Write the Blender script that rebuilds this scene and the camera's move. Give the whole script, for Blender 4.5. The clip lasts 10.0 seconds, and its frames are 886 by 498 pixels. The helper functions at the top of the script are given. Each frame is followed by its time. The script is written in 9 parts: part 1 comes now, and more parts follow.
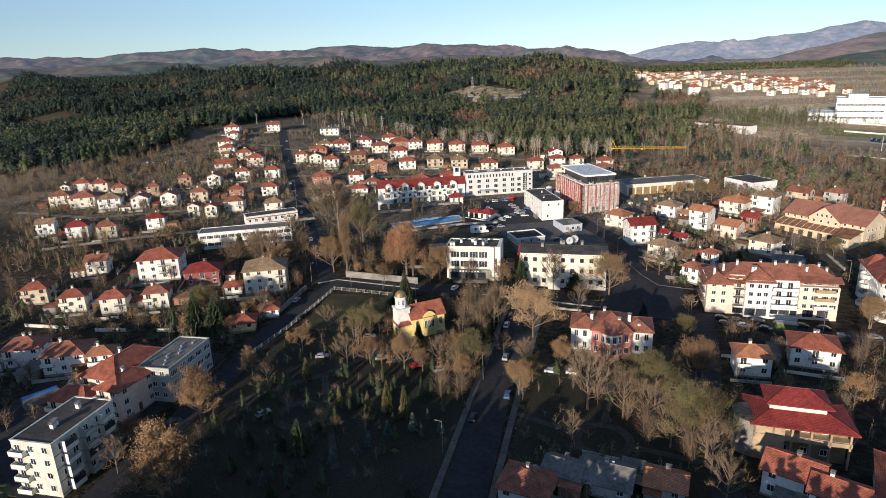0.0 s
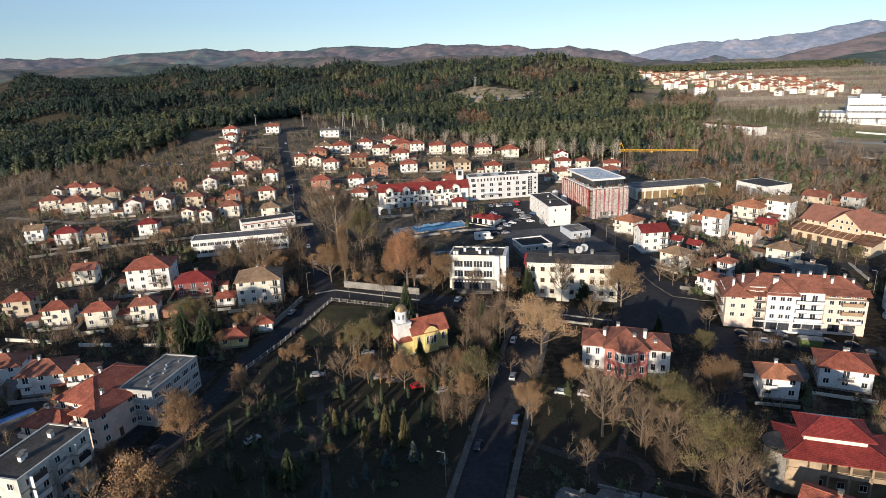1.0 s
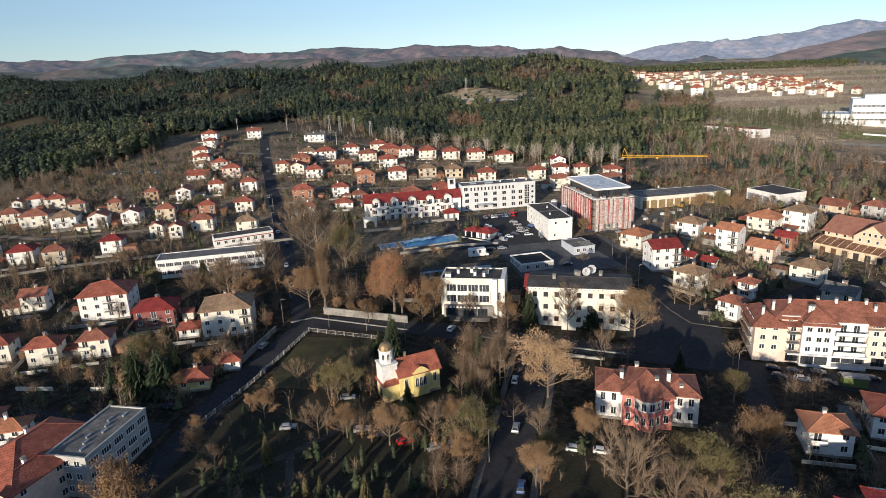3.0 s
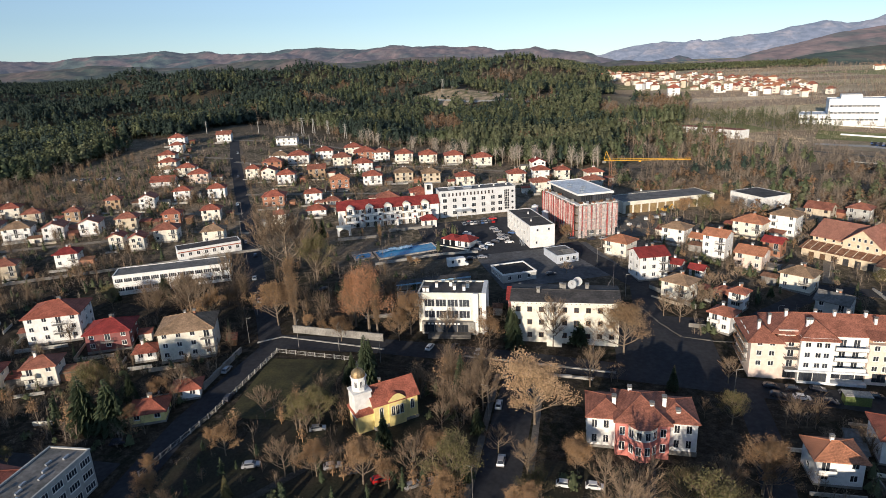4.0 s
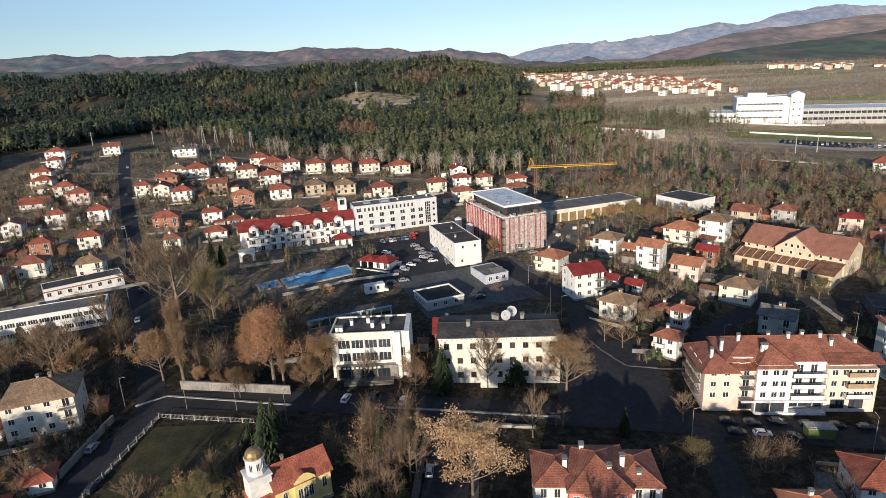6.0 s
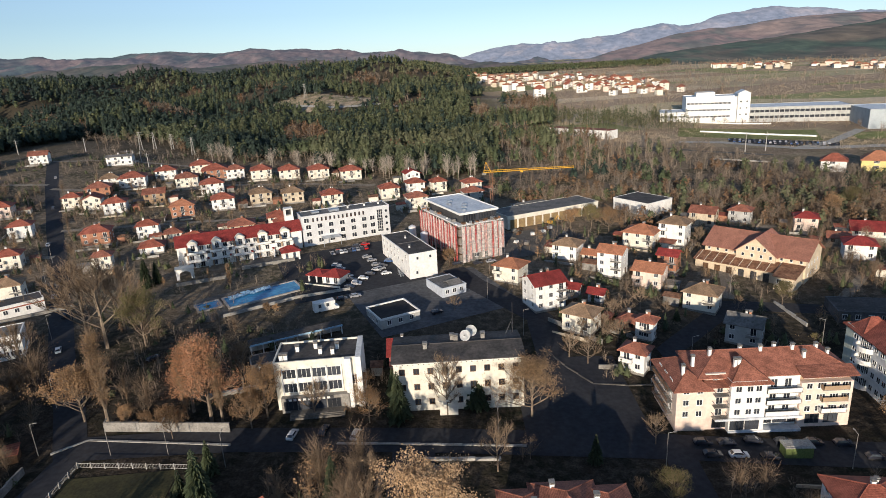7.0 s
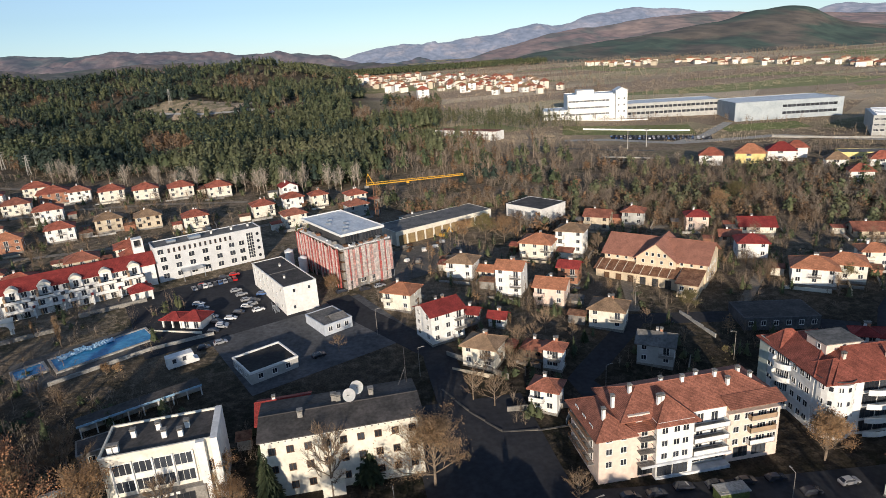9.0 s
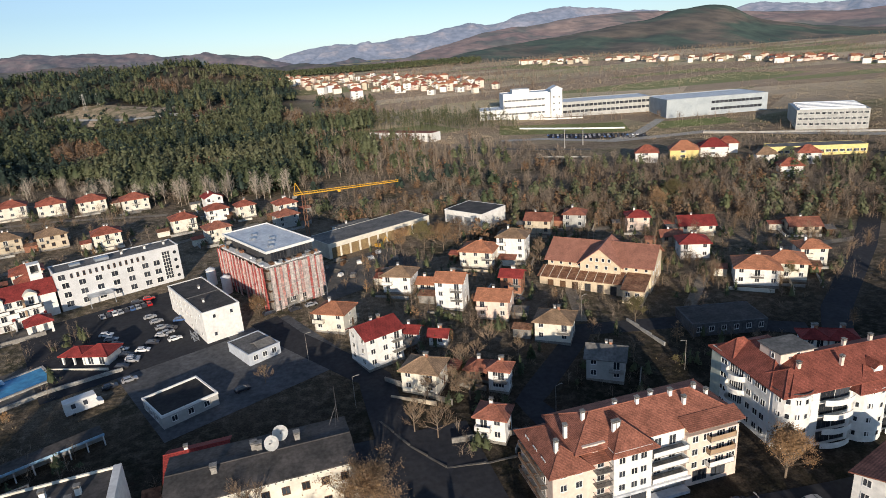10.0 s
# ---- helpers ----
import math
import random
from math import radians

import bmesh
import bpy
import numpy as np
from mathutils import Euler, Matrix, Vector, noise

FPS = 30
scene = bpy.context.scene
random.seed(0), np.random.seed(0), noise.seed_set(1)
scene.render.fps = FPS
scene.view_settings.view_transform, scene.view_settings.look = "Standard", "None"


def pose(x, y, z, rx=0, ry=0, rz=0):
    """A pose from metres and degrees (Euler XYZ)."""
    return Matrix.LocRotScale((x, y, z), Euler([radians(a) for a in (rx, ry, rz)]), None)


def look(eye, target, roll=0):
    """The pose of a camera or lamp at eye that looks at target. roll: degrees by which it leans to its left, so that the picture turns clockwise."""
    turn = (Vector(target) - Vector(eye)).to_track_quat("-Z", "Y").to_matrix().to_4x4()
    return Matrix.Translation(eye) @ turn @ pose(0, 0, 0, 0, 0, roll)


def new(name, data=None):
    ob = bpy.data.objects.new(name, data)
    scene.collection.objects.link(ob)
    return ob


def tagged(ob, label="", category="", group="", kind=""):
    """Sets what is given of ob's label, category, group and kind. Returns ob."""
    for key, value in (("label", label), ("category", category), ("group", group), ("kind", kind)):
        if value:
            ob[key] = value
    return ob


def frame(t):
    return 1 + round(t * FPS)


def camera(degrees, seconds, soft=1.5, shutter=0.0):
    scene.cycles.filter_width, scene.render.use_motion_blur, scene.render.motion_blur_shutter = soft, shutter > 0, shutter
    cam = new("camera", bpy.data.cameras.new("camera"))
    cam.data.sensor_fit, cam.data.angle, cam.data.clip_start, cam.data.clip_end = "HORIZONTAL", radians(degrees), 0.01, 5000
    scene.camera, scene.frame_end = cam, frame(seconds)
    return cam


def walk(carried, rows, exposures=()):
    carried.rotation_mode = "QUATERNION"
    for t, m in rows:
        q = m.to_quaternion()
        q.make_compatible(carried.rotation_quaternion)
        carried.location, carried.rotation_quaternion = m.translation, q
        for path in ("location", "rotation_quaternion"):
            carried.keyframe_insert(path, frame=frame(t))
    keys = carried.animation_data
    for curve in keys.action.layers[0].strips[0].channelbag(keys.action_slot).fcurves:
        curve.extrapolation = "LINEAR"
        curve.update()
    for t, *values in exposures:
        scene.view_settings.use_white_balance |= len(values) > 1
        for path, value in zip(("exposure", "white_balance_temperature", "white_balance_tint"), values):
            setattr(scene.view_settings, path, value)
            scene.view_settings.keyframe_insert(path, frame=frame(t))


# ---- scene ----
cam = camera(71.6, 10.0, soft=0.65)
METRES, EYE, TILT, LEAN, TURN = 117.1, 80.0, 4.0, 0.0, 15.1
ROWS = [
    (0.0, 0.0, 0.0, 0.0, -0.77, -20.8, 2.02),
    (0.5, -0.0, 0.0432, -0.0036, -0.67, -20.77, 2.08),
    (1.0, -0.0005, 0.0904, -0.0076, -0.59, -20.76, 2.13),
    (1.5, -0.0004, 0.1383, -0.0114, -0.5, -20.75, 2.19),
    (2.0, 0.0002, 0.1866, -0.0152, -0.42, -20.72, 2.25),
    (2.5, 0.0015, 0.2354, -0.0192, -0.82, -20.71, 2.27),
    (4.0, 0.0097, 0.3828, -0.0288, -3.59, -20.74, 2.21),
    (4.5, 0.0149, 0.4325, -0.0317, -5.28, -20.77, 2.19),
    (5.0, 0.0211, 0.4825, -0.0349, -7.17, -20.79, 2.14),
    (5.5, 0.0299, 0.5321, -0.0381, -9.17, -20.82, 2.09),
    (7.0, 0.0698, 0.6776, -0.0484, -15.54, -20.95, 1.99),
    (7.5, 0.0884, 0.7252, -0.0523, -18.05, -21.01, 1.93),
    (8.0, 0.1098, 0.7719, -0.0563, -20.67, -21.07, 1.93),
    (8.5, 0.134, 0.8181, -0.0605, -23.35, -21.15, 1.93),
    (9.0, 0.1604, 0.8629, -0.0645, -26.02, -21.24, 1.96),
    (9.5, 0.1905, 0.9062, -0.0687, -28.76, -21.34, 1.99),
    (10.0, 0.2227, 0.9485, -0.0725, -31.81, -21.46, 2.03),
]
walk(cam, [(t, pose(0, 0, EYE, TILT, LEAN, TURN) @ pose(METRES * x, METRES * y, METRES * z, 90 + pitch, roll, yaw)) for t, x, y, z, yaw, pitch, roll in ROWS], [(0.0, 0.22, 6330, 11), (4.0, 0.20, 6330, 11), (10.0, 0.10, 6330, 11)])

# ---- light: low winter sun behind and to the side of the flight ----
SUN_EL, SUN_AZ = 11.4, 193.0          # degrees above the horizon; compass from +y towards +x
world = bpy.data.worlds.new("world")
scene.world = world
world.use_nodes = True
wn = world.node_tree.nodes
sky = wn.new("ShaderNodeTexSky")
sky.sky_type = "NISHITA"
sky.sun_disc = False
sky.sun_elevation = radians(SUN_EL)
sky.sun_rotation = radians(SUN_AZ)
sky.altitude, sky.air_density, sky.dust_density, sky.ozone_density = 400, 1.0, 0.0, 2.6
wn["Background"].inputs["Strength"].default_value = 0.102
pale = wn.new("ShaderNodeHueSaturation")
pale.inputs["Saturation"].default_value, pale.inputs["Value"].default_value = 0.60, 1.0
world.node_tree.links.new(sky.outputs["Color"], pale.inputs["Color"])
tint = wn.new("ShaderNodeMix")
tint.data_type, tint.blend_type = "RGBA", "MULTIPLY"
tint.inputs["Factor"].default_value = 1.0
tint.inputs["B"].default_value = (0.90, 1.09, 1.30, 1)
world.node_tree.links.new(pale.outputs["Color"], tint.inputs["A"])
world.node_tree.links.new(tint.outputs["Result"], wn["Background"].inputs["Color"])
sun = new("sun", bpy.data.lights.new("sun", "SUN"))
sun.data.energy, sun.data.angle, sun.data.color = 5.0, radians(0.53), (1.0, 0.85, 0.66)
sa, se = radians(SUN_AZ), radians(SUN_EL)
SUNV = Vector((math.sin(sa) * math.cos(se), math.cos(sa) * math.cos(se), math.sin(se)))
sun.matrix_world = look(SUNV * 300, (0, 0, 0))


# ---- materials ----
def mat(name, c1, c2=None, scale=0.15, rough=0.85, fine=3.0, fine_amt=0.25, bump=0.0, bump_scale=6.0, metal=0.0, rand=0.0, rows=0.0, spec=0.3, island=0.0):
    """Two-tone surface: broad stains between c1 and c2, fine grain, relief, variation from piece to piece."""
    m = bpy.data.materials.new(name)
    m.use_nodes = True
    nt = m.node_tree
    n, l = nt.nodes, nt.links
    b = n["Principled BSDF"]
    b.inputs["Roughness"].default_value = rough
    b.inputs["Metallic"].default_value = metal
    b.inputs["Specular IOR Level"].default_value = spec
    c2 = c2 or tuple(v * 0.7 for v in c1)
    pos = n.new("ShaderNodeNewGeometry")
    big = n.new("ShaderNodeTexNoise")
    big.inputs["Scale"].default_value = scale
    big.inputs["Detail"].default_value = 5
    l.new(pos.outputs["Position"], big.inputs["Vector"])
    ramp = n.new("ShaderNodeMapRange")
    ramp.inputs["From Min"].default_value, ramp.inputs["From Max"].default_value = 0.35, 0.65
    l.new(big.outputs["Fac"], ramp.inputs["Value"])
    mix = n.new("ShaderNodeMix")
    mix.data_type = "RGBA"
    mix.inputs["A"].default_value, mix.inputs["B"].default_value = (*c1, 1), (*c2, 1)
    l.new(ramp.outputs["Result"], mix.inputs["Factor"])
    grain = n.new("ShaderNodeTexNoise")
    grain.inputs["Scale"].default_value = fine
    grain.inputs["Detail"].default_value = 3
    l.new(pos.outputs["Position"], grain.inputs["Vector"])
    gr = n.new("ShaderNodeMapRange")
    gr.inputs["From Min"].default_value, gr.inputs["From Max"].default_value = 0.3, 0.7
    gr.inputs["To Min"].default_value, gr.inputs["To Max"].default_value = 1 - fine_amt, 1 + fine_amt
    l.new(grain.outputs["Fac"], gr.inputs["Value"])
    val = gr.outputs["Result"]
    if rand or island:
        info = n.new("ShaderNodeObjectInfo") if rand else pos
        rr = n.new("ShaderNodeMapRange")
        amt = rand or island
        rr.inputs["To Min"].default_value, rr.inputs["To Max"].default_value = 1 - amt, 1 + amt
        l.new(info.outputs["Random" if rand else "Random Per Island"], rr.inputs["Value"])
        mul = n.new("ShaderNodeMath")
        mul.operation = "MULTIPLY"
        l.new(val, mul.inputs[0])
        l.new(rr.outputs["Result"], mul.inputs[1])
        val = mul.outputs[0]
    if rows:
        wave = n.new("ShaderNodeTexWave")
        wave.bands_direction = "Z"
        wave.inputs["Scale"].default_value = rows
        wave.inputs["Distortion"].default_value = 0.6
        l.new(pos.outputs["Position"], wave.inputs["Vector"])
        wr = n.new("ShaderNodeMapRange")
        wr.inputs["To Min"].default_value, wr.inputs["To Max"].default_value = 0.72, 1.1
        l.new(wave.outputs["Fac"], wr.inputs["Value"])
        mul2 = n.new("ShaderNodeMath")
        mul2.operation = "MULTIPLY"
        l.new(val, mul2.inputs[0])
        l.new(wr.outputs["Result"], mul2.inputs[1])
        val = mul2.outputs[0]
    sc = n.new("ShaderNodeVectorMath")
    sc.operation = "SCALE"
    l.new(mix.outputs["Result"], sc.inputs[0])
    l.new(val, sc.inputs["Scale"])
    l.new(sc.outputs["Vector"], b.inputs["Base Color"])
    if bump:
        bn = n.new("ShaderNodeTexNoise")
        bn.inputs["Scale"].default_value = bump_scale
        bn.inputs["Detail"].default_value = 4
        l.new(pos.outputs["Position"], bn.inputs["Vector"])
        bp = n.new("ShaderNodeBump")
        bp.inputs["Strength"].default_value = bump
        bp.inputs["Distance"].default_value = 0.1
        l.new(bn.outputs["Fac"], bp.inputs["Height"])
        l.new(bp.outputs["Normal"], b.inputs["Normal"])
    return m


def plaster(name, c, dirt=0.75):
    return mat(name, c, tuple(v * dirt for v in c), scale=0.35, rough=0.9, fine=1.2, fine_amt=0.10, bump=0.15, bump_scale=8)


def tiles(name, c, dark=0.6):
    return mat(name, c, tuple(v * dark for v in c), scale=0.5, rough=0.8, fine=3.5, fine_amt=0.35, bump=0.5, bump_scale=4, rows=2.6, rand=0.12)


WHITE = plaster("white_plaster", (0.80, 0.79, 0.76), 0.88)
CREAM = plaster("cream_plaster", (0.76, 0.72, 0.62), 0.85)
BEIGE = plaster("beige_plaster", (0.58, 0.50, 0.38), 0.8)
GREYW = plaster("grey_render", (0.46, 0.46, 0.44), 0.8)
YELLOW = plaster("yellow_plaster", (0.80, 0.66, 0.28), 0.85)
PINK = plaster("pink_plaster", (0.66, 0.24, 0.20), 0.8)
PEACH = plaster("peach_plaster", (0.76, 0.61, 0.52), 0.9)
BRICKW = mat("brick_wall", (0.42, 0.20, 0.12), (0.30, 0.15, 0.10), scale=0.8, fine=5, fine_amt=0.3, bump=0.3)
BROWNW = plaster("brown_render", (0.40, 0.28, 0.18), 0.8)
DARKRED = plaster("dark_red_render", (0.26, 0.10, 0.095), 0.8)
CONC = mat("concrete", (0.30, 0.285, 0.26), (0.19, 0.18, 0.165), scale=0.4, fine=3, bump=0.2)
T_RED = tiles("red_roof_tiles", (0.41, 0.13, 0.085))
T_BRIGHT = tiles("bright_red_roof_sheet", (0.32, 0.05, 0.045), 0.65)
T_ORANGE = tiles("orange_roof_tiles", (0.50, 0.215, 0.12), 0.7)
T_BROWN = tiles("weathered_brown_tiles", (0.38, 0.15, 0.10), 0.62)
T_DEEP = tiles("deep_red_tiles", (0.32, 0.10, 0.070), 0.65)
T_TAN = tiles("weathered_tan_tiles", (0.36, 0.24, 0.15))
FELT = mat("bitumen_felt", (0.055, 0.052, 0.05), (0.10, 0.09, 0.085), scale=0.25, rough=0.9, fine=1.5, fine_amt=0.3)
FELTL = mat("light_felt", (0.20, 0.19, 0.18), (0.12, 0.12, 0.115), scale=0.25, rough=0.9, fine=1.5, fine_amt=0.3)
SHEET = mat("white_roof_sheet", (0.72, 0.74, 0.76), (0.55, 0.58, 0.62), scale=0.3, rough=0.45, fine=1.0, fine_amt=0.15)
ZINC = mat("zinc_sheet", (0.50, 0.53, 0.56), (0.38, 0.41, 0.45), scale=0.4, rough=0.4, metal=0.6, fine=1.0, fine_amt=0.15)
RUST = mat("rusted_sheet", (0.16, 0.075, 0.045), (0.28, 0.15, 0.09), scale=0.6, rough=0.85, fine=1.6, fine_amt=0.4)
TRIM = mat("white_trim", (0.80, 0.80, 0.78), (0.7, 0.7, 0.68), scale=1.0, rough=0.6, fine_amt=0.05)
WOOD = mat("brown_wood", (0.16, 0.09, 0.05), (0.10, 0.055, 0.03), scale=1.5, rough=0.8, fine=8)
STEEL = mat("dark_steel", (0.10, 0.10, 0.11), (0.06, 0.06, 0.06), scale=2, rough=0.5, metal=0.5)
CRANEY = mat("yellow_crane_paint", (0.75, 0.42, 0.04), (0.6, 0.33, 0.04), scale=1, rough=0.5)
GLASS = mat("window_glass", (0.03, 0.035, 0.045), (0.05, 0.055, 0.065), scale=0.5, rough=0.08, fine_amt=0.1, spec=0.6, rand=0.4)
ASPHALT = mat("asphalt", (0.026, 0.028, 0.035), (0.038, 0.039, 0.044), scale=0.12, rough=0.92, fine=0.9, fine_amt=0.25, bump=0.1)
PAVE = mat("paving", (0.15, 0.14, 0.125), (0.10, 0.093, 0.085), scale=0.3, rough=0.9, fine=2, fine_amt=0.25)
KERB = mat("kerb_stone", (0.42, 0.41, 0.38), (0.3, 0.29, 0.27), scale=0.6, rough=0.9)
WATER = mat("pool_tiles_blue", (0.03, 0.19, 0.42), (0.06, 0.28, 0.5), scale=0.2, rough=0.25, fine=0.8, fine_amt=0.2, spec=0.5)
BLUESH = mat("pale_blue_cover", (0.45, 0.62, 0.75), (0.25, 0.45, 0.62), scale=0.4, rough=0.5, fine=0.8)
BARK = mat("bark", (0.22, 0.175, 0.13), (0.13, 0.10, 0.075), scale=0.8, rough=0.95, fine=3, rand=0.15)
TWIG = mat("twigs", (0.27, 0.195, 0.13), (0.16, 0.115, 0.08), scale=0.3, rough=0.95, fine=2, rand=0.2)
LEAFB = mat("dry_brown_leaves", (0.35, 0.215, 0.11), (0.23, 0.14, 0.075), scale=0.4, rough=0.8, fine=2, fine_amt=0.35, rand=0.2)
LEAFP = mat("pale_tan_leaves", (0.50, 0.34, 0.20), (0.38, 0.25, 0.14), scale=0.4, rough=0.8, fine=2, fine_amt=0.35, rand=0.1)
LEAFO = mat("dry_orange_leaves", (0.50, 0.25, 0.13), (0.36, 0.18, 0.10), scale=0.3, rough=0.8, fine=2, fine_amt=0.35, rand=0.1)
LEAFY = mat("yellow_green_foliage", (0.18, 0.155, 0.065), (0.11, 0.10, 0.045), scale=0.4, rough=0.8, fine=2, fine_amt=0.3, rand=0.2)
NEEDLE = mat("conifer_needles", (0.066, 0.082, 0.040), (0.036, 0.052, 0.027), scale=0.3, rough=0.8, fine=2, fine_amt=0.35, rand=0.25)
NEEDLEB = mat("blue_spruce_needles", (0.12, 0.16, 0.15), (0.07, 0.10, 0.09), scale=0.4, rough=0.8, fine=2, fine_amt=0.3, rand=0.2)
PINE = mat("pine_wood", (0.066, 0.086, 0.044), (0.105, 0.112, 0.054), scale=0.02, rough=0.85, fine=0.4, fine_amt=0.3, island=0.18)
PINE_DARK = mat("shade_dark_pine_wood", (0.026, 0.042, 0.034), (0.040, 0.058, 0.040), scale=0.02, rough=0.85, fine=0.4, fine_amt=0.3, island=0.18)
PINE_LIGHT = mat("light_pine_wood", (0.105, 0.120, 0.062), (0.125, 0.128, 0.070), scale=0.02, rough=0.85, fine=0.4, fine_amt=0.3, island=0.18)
AUTUMN = mat("brown_oak_wood", (0.20, 0.115, 0.065), (0.15, 0.10, 0.06), scale=0.015, rough=0.9, fine=0.4, fine_amt=0.3, island=0.35)
BROWNW2 = mat("bare_woodland", (0.25, 0.205, 0.16), (0.20, 0.15, 0.11), scale=0.02, rough=0.9, fine=0.4, fine_amt=0.3, island=0.25)


# ---- ground ----
def gs(x, y, cx, cy, sx, sy):
    return np.exp(-((x - cx) / sx) ** 2 - ((y - cy) / sy) ** 2)


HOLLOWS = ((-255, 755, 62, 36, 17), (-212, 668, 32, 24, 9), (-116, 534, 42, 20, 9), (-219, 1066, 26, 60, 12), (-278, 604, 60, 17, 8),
           (-240, 885, 40, 26, 10), (-30, 560, 26, 22, 6), (30, 917, 40, 36, 9), (-110, 640, 60, 20, 7))      # hollows in the wooded slope; tone() darkens their trees to paint in shade


def terr(x, y):
    z = -1 + 0.040 * np.minimum(y, 1100.0)
    z = z + 16 * gs(x, y, -330, 480, 170, 190) - 3 * gs(x, y, 70, 190, 80, 70) - 5 * gs(x, y, 230, 420, 150, 160)
    z = z + (10 * np.sin(x / 95.0 + 1.0) * np.sin(y / 120.0) + 13 * np.sin(x / 58.0 + 0.006 * y) * np.sin(y / 66.0) + 5 * np.sin(x / 31.0 + 0.012 * y) * np.sin(y / 40.0 + 1.0)) * np.clip((y - 540) / 160, 0, 1) * np.clip((20 - x) / 120, 0, 1) * np.clip((1500 - y) / 200, 0, 1)
    for hx, hy, sx, sy, deep in HOLLOWS:
        z = z - deep * gs(x, y, hx, hy, sx, sy)
    z = z + 24 * np.clip((y - 600) / 520, 0, 1) ** 1.2 * np.clip((60 - x) / 110, 0, 1)
    return z


def gz(x, y):
    return float(terr(x, y))


def part(name, bm, material, parent, label=""):
    """Links a bmesh (or a shared mesh) as one mesh object under a thing or part."""
    if isinstance(bm, bpy.types.Mesh):
        me = bm
    else:
        me = bpy.data.meshes.new(name)
        bm.to_mesh(me)
        bm.free()
        for m in (material if isinstance(material, (list, tuple)) else [material]):
            me.materials.append(m)
    ob = new(name, me)
    ob.parent = parent
    if label:
        ob["label"] = label
    return ob


def thing(name, m, label, category, group="", kind=""):
    ob = new(name)
    ob.empty_display_size = 0.5
    ob.matrix_basis = m
    return tagged(ob, label, category, group, kind)


def sheet(name, verts, faces, mats, idx=None, smooth=False):
    me = bpy.data.meshes.new(name)
    me.from_pydata(verts, [], faces)
    for m in (mats if isinstance(mats, (list, tuple)) else [mats]):
        me.materials.append(m)
    if idx is not None:
        me.polygons.foreach_set("material_index", idx)
    if smooth:
        me.polygons.foreach_set("use_smooth", [True] * len(me.polygons))
    me.update()
    return me


def ground_material():
    m = bpy.data.materials.new("winter_ground")
    m.use_nodes = True
    nt = m.node_tree
    n, l = nt.nodes, nt.links
    b = n["Principled BSDF"]
    b.inputs["Roughness"].default_value = 0.95
    b.inputs["Specular IOR Level"].default_value = 0.1
    geo = n.new("ShaderNodeNewGeometry")

    def noise_fac(scale, lo, hi, detail=6):
        t = n.new("ShaderNodeTexNoise")
        t.inputs["Scale"].default_value = scale
        t.inputs["Detail"].default_value = detail
        l.new(geo.outputs["Position"], t.inputs["Vector"])
        r = n.new("ShaderNodeMapRange")
        r.inputs["From Min"].default_value, r.inputs["From Max"].default_value = lo, hi
        l.new(t.outputs["Fac"], r.inputs["Value"])
        return r.outputs["Result"]

    def mixc(f, a, c):
        x = n.new("ShaderNodeMix")
        x.data_type = "RGBA"
        l.new(f, x.inputs["Factor"])
        for s, v in (("A", a), ("B", c)):
            if isinstance(v, tuple):
                x.inputs[s].default_value = (*v, 1)
            else:
                l.new(v, x.inputs[s])
        return x.outputs["Result"]

    # town base colours near black, with the shade of the streets put in
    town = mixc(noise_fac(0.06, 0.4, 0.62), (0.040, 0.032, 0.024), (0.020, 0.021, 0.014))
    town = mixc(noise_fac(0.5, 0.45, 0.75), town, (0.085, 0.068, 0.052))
    # hillside base colours paler, with its sunlight put in
    lit_slope_c = mixc(noise_fac(0.07, 0.4, 0.62), (0.185, 0.145, 0.105), (0.075, 0.068, 0.044))
    lit_slope_c = mixc(noise_fac(0.5, 0.45, 0.75), lit_slope_c, (0.30, 0.24, 0.175))
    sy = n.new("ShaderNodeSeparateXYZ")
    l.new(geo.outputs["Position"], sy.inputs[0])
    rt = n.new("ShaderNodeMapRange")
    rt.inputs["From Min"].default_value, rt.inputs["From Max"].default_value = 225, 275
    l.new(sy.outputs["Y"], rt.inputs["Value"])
    town = mixc(rt.outputs["Result"], town, lit_slope_c)
    fields = mixc(noise_fac(0.006, 0.42, 0.58), (0.60, 0.485, 0.35), (0.48, 0.41, 0.26))
    mp = n.new("ShaderNodeMapping")
    mp.inputs["Scale"].default_value = (0.006, 0.021, 0.0)
    mp.inputs["Rotation"].default_value = (0, 0, 0.3)
    l.new(geo.outputs["Position"], mp.inputs["Vector"])
    vo = n.new("ShaderNodeTexVoronoi")
    vo.inputs["Scale"].default_value = 1.0
    l.new(mp.outputs["Vector"], vo.inputs["Vector"])
    vs = n.new("ShaderNodeSeparateXYZ")
    l.new(vo.outputs["Color"], vs.inputs[0])
    plot = n.new("ShaderNodeMapRange")
    plot.inputs["From Min"].default_value, plot.inputs["From Max"].default_value = 0.45, 0.55
    l.new(vs.outputs["X"], plot.inputs["Value"])
    fields = mixc(plot.outputs["Result"], fields, (0.38, 0.29, 0.21))
    plot2 = n.new("ShaderNodeMapRange")
    plot2.inputs["From Min"].default_value, plot2.inputs["From Max"].default_value = 0.72, 0.8
    l.new(vs.outputs["Y"], plot2.inputs["Value"])
    fields = mixc(plot2.outputs["Result"], fields, (0.28, 0.29, 0.14))
    woods = mixc(noise_fac(0.0022, 0.42, 0.58, 8), (0.10, 0.064, 0.052), (0.040, 0.052, 0.034))
    sep = n.new("ShaderNodeSeparateXYZ")
    l.new(geo.outputs["Position"], sep.inputs[0])
    ry = n.new("ShaderNodeMapRange")
